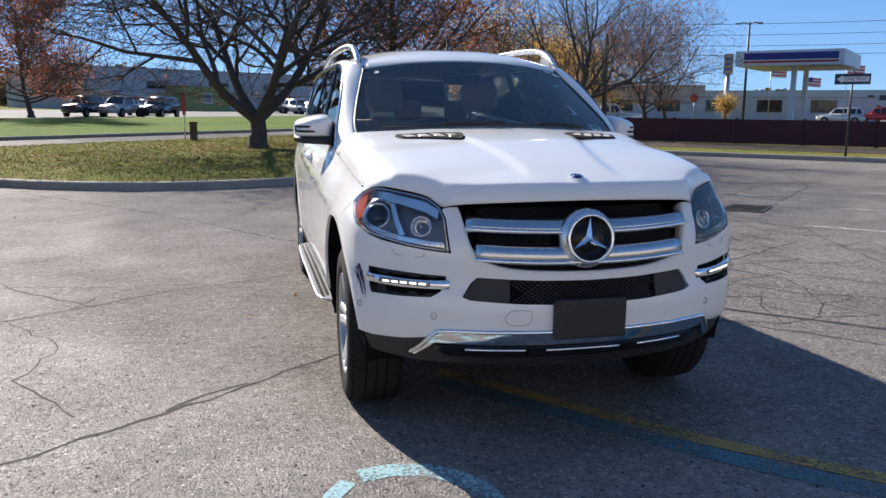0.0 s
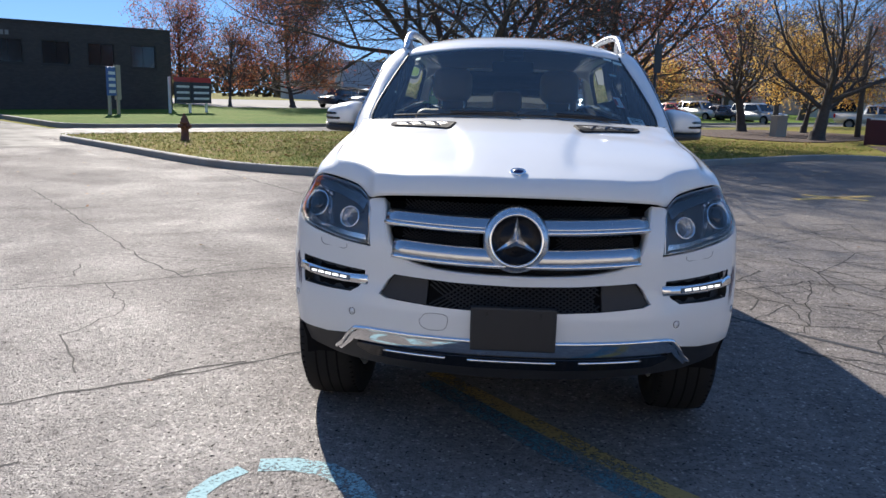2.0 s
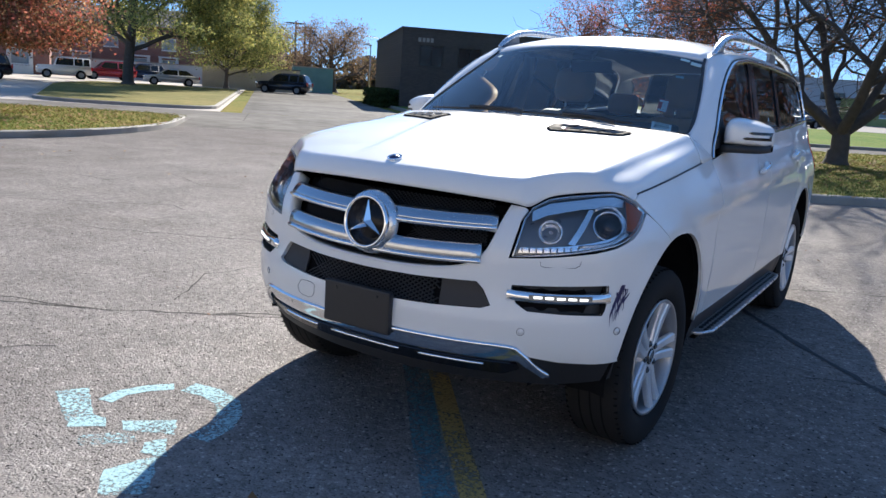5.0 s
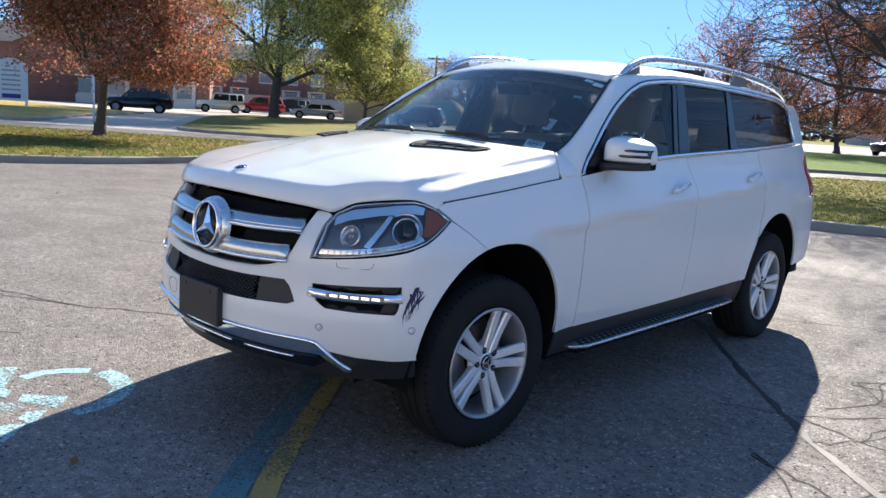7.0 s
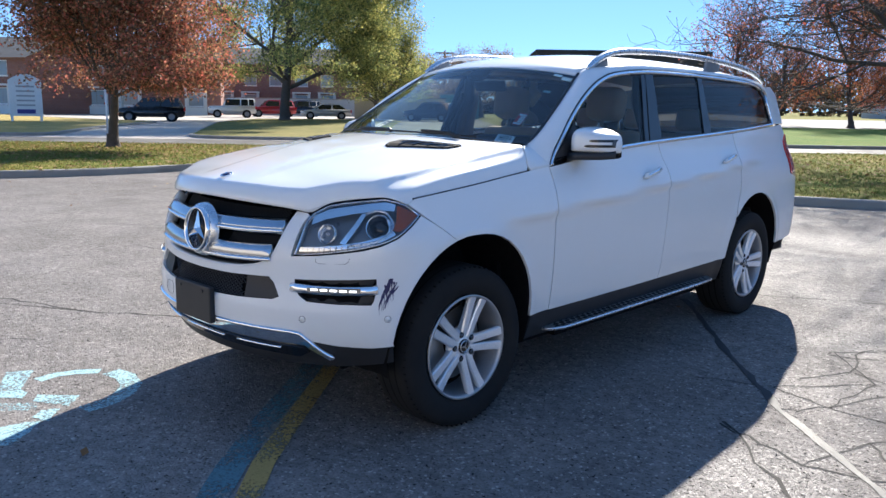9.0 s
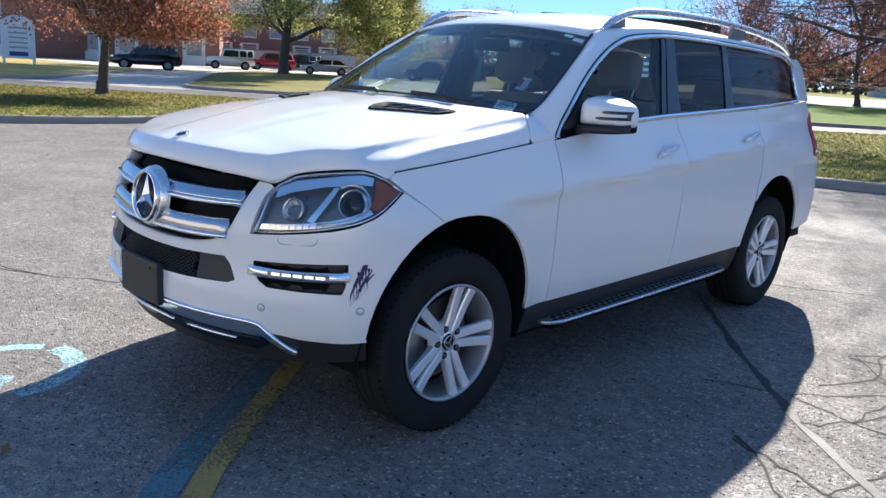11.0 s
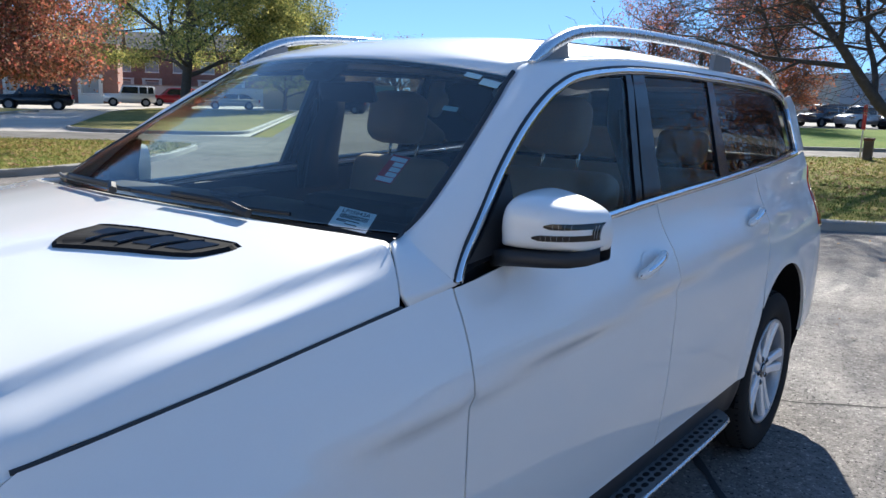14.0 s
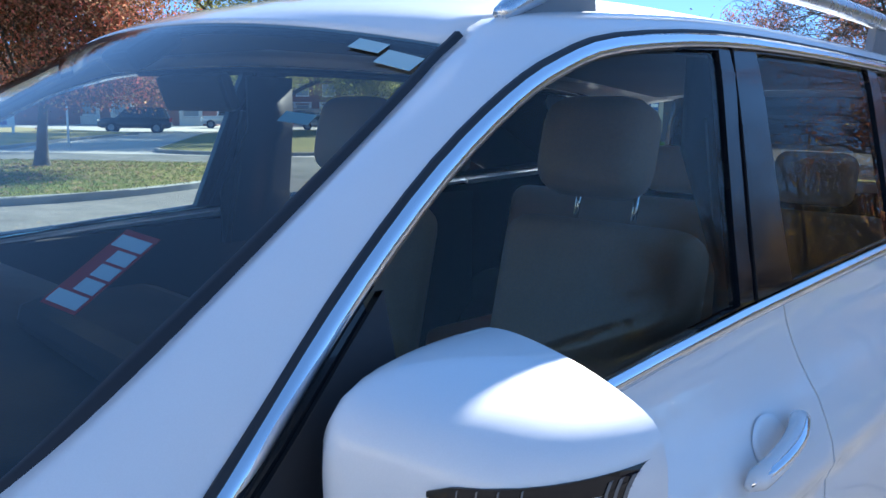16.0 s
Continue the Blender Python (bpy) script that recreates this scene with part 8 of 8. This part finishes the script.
for u, v, h in ((90.9, 13.1, 6.0), (91.3, 9.7, 5.0), (86.7, 5.4, 6.0)):
    fl = pole(u, v, h, .05, M_STEEL, "flagpole", "white flagpole with a striped red and white flag", "flag")
    g = [[(.2 * math.sin(1.5 * x) , -x * 1.5 - .05, h - .15 - z - .12 * x) for x in (0, .33, .66, 1.0)] for z in (0, .16, .32, .48, .64, .80, .96)]
    for k in range(6):
        loft("flag_stripe", [g[k], g[k + 1]], M_RED if k % 2 == 0 else M_SIGN_WHITE, fl, "", False, .01)
    part("flag_corner", boxes(((-.03, -.75, h - .62), (.03, -.06, h - .16))), M_CANOPY_BLUE, fl)
ow = pole(22.6, .6, 2.45, .035, M_POLE_DARK, "one_way_sign", "black and white one way sign on a dark post", "road sign", .12)
om = pose(-.05, 0, 2.2, 0, 0, -4)
part("sign_plate", box(bmesh.new(), (-.012, -.46, -.15), (.0, .46, .15), 0, om), M_SIGN_DARK, ow)
bm = bmesh.new()
prism(bm, [(.40, 0), (.26, .115), (.26, .07), (-.42, .07), (-.42, -.07), (.26, -.07), (.26, -.115)], .0, .002, om @ Matrix(((0, 0, -1, -.0125), (1, 0, 0, 0), (0, 1, 0, 0), (0, 0, 0, 1))))
bmesh.ops.recalc_face_normals(bm, faces=bm.faces)
part("arrow", bm, M_SIGN_WHITE, ow)
lettering("ONE WAY", .12, om @ Matrix(((0, 0, -1, -.0155), (-1, 0, 0, -.08), (0, 1, 0, 0), (0, 0, 0, 1))), ow)
stp = pole(55.3, 12.7, 2.2, .04, M_STEEL, "stop_sign", "red octagonal stop sign on a thin post", "road sign", .1)
part("plate", prism(bmesh.new(), [(.30 * math.cos(radians(22.5 + 45 * k)), .30 * math.sin(radians(22.5 + 45 * k))) for k in range(8)], -.01, .01, pose(-.05, 0, 2.1, 90, 0, -80)), M_RED, stp)

hyd = thing("fire_hydrant", Matrix.Translation(uv(7.2, 19.0, .12)) @ pose(0, 0, 0, 0, 0, ANG + 20), "faded brown fire hydrant on the lawn", "fire hydrant")
part("barrel", lathe(bmesh.new(), [(.14, 0), (.14, .03), (.105, .04), (.10, .46), (.125, .47), (.125, .52), (.10, .53), (.095, .58), (.06, .66), (.03, .69), (.03, .73), (.001, .74)], 20), M_RUST, hyd, "", True)
for a, r, l in ((0, .055, .20), (180, .055, .20), (-90, .075, .19)):
    m = pose(0, 0, .40, 0, 0, a) @ pose(0, 0, 0, 0, 90, 0)
    noz = part("nozzle", lathe(bmesh.new(), [(r * .8, .05), (r * .8, l - .05), (r, l - .05), (r, l), (.02, l), (.02, l + .03), (.001, l + .03)], 14, m), M_RUST, hyd, "", True)
mk = thing("utility_marker", Matrix.Translation(uv(18.0, 22.2, .1)), "short brown utility pedestal with a rusty cap on the lawn", "utility box")
part("body", boxes(((-.13, -.13, 0), (.13, .13, .62)), bevel=.02), M_POLE_WOOD, mk)
part("cap", boxes(((-.15, -.15, .621), (.15, .15, .72)), bevel=.03), M_RUST, mk)
mp = pole(18.3, 23.0, 1.75, .03, M_SIGN_WHITE, "marker_post", "thin white marker post with a red top", "post", .1)
part("red_sleeve", boxes(((-.045, -.045, .95), (.045, .045, 1.75)), bevel=.01), M_RED, mp)
pst = pole(15.4, 9.7, 3.2, .045, M_POLE_DARK, "sign_post", "dark post with an edge-on parking sign", "sign")
part("sign_plate", boxes(((-.16, -.05, 2.2), (.16, -.035, 2.9)), bevel=.002), M_POLE_DARK, pst)
up = pole(37.2, 13.0, 5.2, .14, M_POLE_WOOD, "utility_pole", "weathered wooden utility pole among trees", "utility pole")
eb = thing("utility_box", Matrix.Translation(uv(32.6, 14.6, .12)) @ pose(0, 0, 0, 0, 0, ANG - 20), "beige steel utility cabinet on the lawn", "utility box")
part("cabinet", boxes(((-.3, -.2, 0), (.3, .2, .9)), bevel=.02), M_BEIGE, eb)
part("lid", boxes(((-.33, -.23, .901), (.33, .23, .96)), bevel=.015), M_BEIGE, eb)
bs = thing("business_sign", Matrix.Translation(uv(12.4, 39.0, terr(12.4, 39.0) + .1)) @ pose(0, 0, 0, 0, 0, ANG + 25), "blue and white business sign with unreadable text on two posts", "sign")
part("sign_face", boxes(((-.30, -.06, 1.0), (.22, .06, 2.4)), bevel=.01), M_SIGN_BLUE, bs)
part("sign_pillar", boxes(((.23, -.1, .8), (.50, .1, 2.5)), bevel=.01), M_BEIGE, bs)
for k in range(4):
    part("text_bar", boxes(((-.25, -.068, 1.12 + .3 * k), (.17, -.061, 1.27 + .3 * k))), M_SIGN_WHITE, bs)
for x, h in ((-.2, .999), (.36, .799)):
    part("leg", boxes(((x - .07, -.05, 0), (x + .07, .05, h))), M_BEIGE, bs)
rs = thing("realty_sign", Matrix.Translation(uv(17.4, 41.0, terr(17.4, 41) + .1)) @ pose(0, 0, 0, 0, 0, ANG + 20), "dark V-shaped lease sign with a red top and unreadable text", "sign")
for sgn, x0, x1 in ((1, -1.5, -.02), (-1, .02, 1.3)):
    pm = pose(0, 0, 0, 0, 0, 12 * sgn)
    pn = part("sign_panel", box(bmesh.new(), (x0, -.03, .6), (x1, .03, 1.75), 0, pm), M_SIGN_DARK, rs)
    part("red_header", box(bmesh.new(), (x0, -.035, 1.751), (x1, .035, 2.0), 0, pm), M_RED, pn)
    for k in range(3):
        part("text_bar", box(bmesh.new(), (x0 + .15, -.04, .8 + .32 * k), (x1 - .15, -.031, .92 + .32 * k), 0, pm), M_SIGN_WHITE, pn)
for x in (-1.45, 0, 1.25):
    part("post", boxes(((x - .06, .04, -.1), (x + .06, .14, 2.0))), M_SIGN_WHITE, rs)
ws2 = thing("apartment_sign", Matrix.Translation(uv(-23.3, 46.0, terr(-23, 46) + .1)) @ pose(0, 0, 0, 0, 0, ANG + 30), "white apartment sign with unreadable text", "sign")
part("sign_face", boxes(((-.9, -.08, .35), (.9, .08, 2.5)), bevel=.01), M_SIGN_WHITE, ws2)
for k in range(5):
    part("text_bar", boxes(((-.5, -.09, .95 + .28 * k), (.5, -.081, 1.05 + .28 * k))), M_STEEL, ws2)
part("blue_band", boxes(((-.5, -.09, .5), (.5, -.081, .75))), M_CANOPY_BLUE, ws2)
part("crest", prism(bmesh.new(), [(-.9, 0), (.9, 0), (.3, .35), (-.3, .35)], -.08, .08, pose(0, 0, 2.5, 90)), M_SIGN_WHITE, ws2)
for x in (-.8, .8):
    part("post", boxes(((x - .07, -.07, 0), (x + .07, .07, .349))), M_SIGN_WHITE, ws2)
pole(-13.7, 33.9, 2.1, .05, M_SIGN_WHITE, "marker_post", "plain white post on the lawn edge", "post")

# utility line at the end of the street
heads = []
for u, v, h in ((3.4, 102, 8.4), (6.0, 117, 8.4), (4.3, 96.6, 7.6), (-30, 108, 8.4), (45, 108, 8.4), (120, 40, 8.6), (120, -30, 8.6)):
    upo = pole(u, v, h, .16, M_POLE_WOOD, "utility_pole", "tall wooden utility pole with a crossarm", "utility pole")
    part("crossarm", boxes(((-1.2, -.06, h - .35), (1.2, .06, h - .2))), M_POLE_WOOD, upo)
    heads.append(uv(u, v, h - .15))
bm = bmesh.new()
for a, b in ((heads[3], heads[0]), (heads[0], heads[4]), (heads[0], heads[1])):
    for off in (-1.0, 0, 1.0):
        pts = [a.lerp(b, t / 10) + Vector((off * .7, off * .7, -1.2 * math.sin(math.pi * t / 10))) for t in range(11)]
        tube(bm, pts, .02, 3, False)
a, b = uv(100, 60, 9.5), uv(125, -40, 10.5)
for off in (0, 1.2, 2.6, 4.0):
    tube(bm, [a.lerp(b, t / 10) + Vector((0, 0, off - 1.5 * math.sin(math.pi * t / 10))) for t in range(11)], .035, 3, False)
wires = thing("power_lines", pose(0, 0, 0), "thin dark overhead power lines", "cable", kind="stuff")
part("wire", bm, M_BLACK, wires)


# ---- parked vehicles ----
M_RIMGREY = plain("dull_rim", (.20, .20, .21), .45, .6)


def paint(name, c):
    return plain(name, c, .28, .1, .8)


P_DARK, P_BLACK, P_WHITE, P_SILVER, P_RED, P_BLUE = paint("dark_blue_paint", (.015, .02, .035)), paint("black_paint", (.012, .012, .014)), paint("white_vehicle_paint", (.65, .65, .65)), paint("silver_paint", (.42, .43, .44)), paint("red_vehicle_paint", (.42, .025, .03)), paint("blue_vehicle_paint", (.06, .12, .22))


def vehicle(u, v, turn, mat, kind, label, z=None):
    """A parked vehicle, nose towards local +x."""
    L, W2, H = {"suv": (4.75, .92, 1.72), "sedan": (4.75, .90, 1.45), "jeep": (4.4, .90, 1.82), "pickup": (5.4, .95, 1.80)}[kind]
    ob = thing("parked_" + {"jeep": "suv"}.get(kind, kind), Matrix.Translation(uv(u, v, (terr(u, v) + .006) if z is None else z)) @ pose(0, 0, 0, 0, 0, ANG + turn), label, "car", "parked vehicles")
    belt = H * .60
    if kind == "sedan":
        low = [(-.5, .35), (-.5, .62), (-.49, belt), (-.30, belt + .04), (.16, belt), (.40, belt * .90), (.49, belt * .75), (.5, .40), (.47, .28), (-.47, .28)]
        top = [(-.44, belt), (-.30, H * .90), (-.16, H * .985), (-.02, H), (.08, H * .975), (.28, belt)]
    elif kind == "jeep":
        low = [(-.5, .4), (-.5, belt), (.14, belt), (.44, belt * .97), (.49, belt * .92), (.5, .45), (.47, .36), (-.47, .36)]
        top = [(-.49, belt), (-.48, H * .98), (-.40, H), (.08, H), (.13, H * .97), (.20, belt)]
    elif kind == "pickup":
        low = [(-.5, .5), (-.5, belt), (.18, belt), (.46, belt * .96), (.5, belt * .85), (.5, .5), (.47, .4), (-.47, .4)]
        top = [(-.14, belt), (-.10, H * .98), (-.04, H), (.12, H), (.24, belt)]
    else:
        low = [(-.5, .4), (-.5, .75), (-.485, belt), (.18, belt), (.42, belt * .92), (.49, belt * .78), (.5, .42), (.46, .30), (-.47, .30)]
        top = [(-.475, belt), (-.42, H * .96), (-.34, H), (.02, H), (.10, H * .96), (.25, belt)]
    flip = Matrix(((1, 0, 0, 0), (0, 0, -1, 0), (0, 1, 0, 0), (0, 0, 0, 1)))
    bm = bmesh.new()
    prism(bm, [(x * L, z2) for x, z2 in low], -W2, W2, flip)
    bmesh.ops.recalc_face_normals(bm, faces=bm.faces)
    bmesh.ops.bevel(bm, geom=bm.edges[:], offset=.11, segments=4, affect="EDGES", clamp_overlap=True)
    for v2 in bm.verts:                       # rounded ends and tumbling sides
        v2.co.y *= (1 - .16 * abs(v2.co.x / (.5 * L)) ** 4) * (1 - .05 * max(0, (v2.co.z - .6) / .5) ** 2)
    part("body", bm, mat, ob, "", True)
    a = [(x * L, z2 - .05 if z2 <= belt + .001 else z2) for x, z2 in top]
    side = lambda z2: W2 * (.95 - .19 * max(0, z2 - belt) / (H - belt) - .03 * max(0, (z2 - belt) / (H - belt)) ** 4)
    bm = bmesh.new()
    lo = [bm.verts.new((x, -side(z2), z2)) for x, z2 in a]
    hi = [bm.verts.new((x, side(z2), z2)) for x, z2 in a]
    n = len(a)
    for i in range(n - 1):
        bm.faces.new((lo[i], lo[i + 1], hi[i + 1], hi[i]))
    bm.faces.new(lo)
    bm.faces.new(hi)
    bmesh.ops.recalc_face_normals(bm, faces=bm.faces)
    bmesh.ops.bevel(bm, geom=[e for e in bm.edges if len(e.link_faces) == 2 and max(v2.co.z for v2 in e.verts) > belt + .1], offset=.07, segments=4, affect="EDGES", clamp_overlap=True)
    part("cabin_shell", bm, mat, ob, "", True)
    zt = H - .13                              # windows end below the roof edge
    def x_at(z2, front):
        line = a[::-1] if front else a
        for (xa, za), (xb, zb) in zip(line, line[1:]):
            if za <= z2 <= zb:
                return xa + (xb - xa) * (z2 - za) / max(zb - za, 1e-6)
        return line[-1][0]
    zb = belt + .03
    post = .14 if kind in ("suv", "jeep") else .10
    r0, r1, f0, f1 = x_at(zb, False) + post, x_at(zt, False) + post, x_at(zb, True) - .16, x_at(zt, True) - .10
    mid0, mid1 = r0 + (f0 - r0) * .46, r0 + (f0 - r0) * .46
    third = r0 + (mid0 - r0) * .42
    panes = [(mid0 + .05, f0, mid1 + .05, f1)]
    panes += [(third + .05, mid0 - .05, max(third + .05, r1), mid1 - .05), (r0, third - .04, r1, max(third - .04, r1 + .1))] if kind in ("suv", "jeep") else [(r0, mid0 - .05, r1, mid1 - .05)]
    for s in (1, -1):
        for xa, xb, xc, xd in panes:
            bm = bmesh.new()
            f = bm.faces.new([bm.verts.new((x, s * (side(z2) + .006), z2)) for x, z2 in ((xa, zb), (xb, zb), (xd, zt), (xc, zt))])
            part("side_window", bm, M_DARKGLASS, ob)
    for front in (True, False):
        if kind == "pickup" and not front:
            continue
        o = .012 if front else -.012
        bm = bmesh.new()
        bm.faces.new([bm.verts.new((x_at(z2, front) + o, k * (side(z2) - .11), z2 + .008)) for z2, k in ((zb, -1), (zb, 1), (zt + .02, 1), (zt + .02, -1))])
        part("windscreen" if front else "rear_window", bm, M_DARKGLASS, ob)
    wr = .34 if kind != "sedan" else .32
    for x in (.31 * L, -.30 * L):
        for s in (1, -1):
            m = pose(x, s * (W2 - .115 - (.02 if x > 0 else .015)), wr, -90 * s)
            # flat black disc stands for the shaded wheel opening
            part("arch_shade", lathe(bmesh.new(), [(.001, .122), (wr * 1.14, .122), (wr * 1.16, .05)], 24, m), M_VOID, ob, "", True)
            t = part("wheel", lathe(bmesh.new(), [(.001, -.08), (wr * .8, -.10), (wr, -.08), (wr, .08), (wr * .94, .14), (wr * .66, .135)], 20, m), M_RUBBER, ob, "", True)
            part("wheel_rim", lathe(bmesh.new(), [(wr * .66, .136), (wr * .58, .126), (wr * .52, .122), (wr * .2, .128), (.001, .132)], 14, m), M_RIMGREY, t, "", True)
    for s in (1, -1):
        part("headlight", boxes(((.455 * L, s * W2 * .72 - .16, belt * .74), (.497 * L, s * W2 * .72 + .16, belt * .86)), bevel=.02), M_REFLECTOR, ob)
        part("tail_light", boxes(((-.503 * L, s * W2 * .82 - .09, belt * .72), (-.48 * L, s * W2 * .82 + .09, belt * .98)), bevel=.02), M_TAIL, ob)
        part("side_mirror", boxes(((.15 * L, s * (W2 + .08) - .08, belt - .02), (.18 * L, s * (W2 + .08) + .08, belt + .13)), bevel=.03), mat, ob)
    return ob


vehicle(38.7, 57.5, -155, P_DARK, "suv", "dark blue SUV parked beyond the lawn")
vehicle(40.9, 56.0, -155, P_SILVER, "suv", "silver-white SUV parked beyond the lawn")
vehicle(43.2, 54.0, -155, P_BLACK, "suv", "black SUV parked beyond the lawn")
vehicle(46.8, 60.2, -155, P_BLUE, "sedan", "dark sedan parked beyond the lawn")
vehicle(1.4, 70, 160, P_DARK, "suv", "dark SUV turning in the side street")
vehicle(-19.0, 55.6, 195, P_BLACK, "suv", "black SUV parked before the apartments")
vehicle(-17.3, 73.0, 195, P_WHITE, "jeep", "white boxy SUV parked before the apartments")
vehicle(-14.7, 79.0, 200, P_RED, "suv", "red hatchback parked before the apartments")
vehicle(-12.5, 84, 205, P_DARK, "suv", "dark SUV parked behind the large tree")
vehicle(-8.4, 72.6, 190, P_SILVER, "sedan", "silver sedan parked beside a pale wall")
cols = (P_BLACK, P_SILVER, P_DARK, P_WHITE, P_BLUE, P_DARK, P_SILVER, P_BLACK, P_RED, P_WHITE, P_DARK, P_SILVER)
names = ("black", "silver", "dark blue", "white", "blue", "dark blue", "silver", "black", "red", "white", "dark blue", "silver")
for k in range(12):
    vehicle(69.5 - .6 * k, 64 - 3.0 * k, -104, cols[k], ("sedan", "suv", "sedan", "suv")[k % 4], names[k] + " car parked in a row in the far car park")
for k in range(6):
    vehicle(92 + 5.5 * k, 6 - 3.6 * (k % 3), 90 + 5 * k, cols[(k * 5 + 3) % 12], ("suv", "pickup", "sedan")[k % 3], names[(k * 5 + 3) % 12] + " vehicle parked near the filling station")
vehicle(61, 21, -68, P_WHITE, "pickup", "white pickup truck parked beyond bare trees")
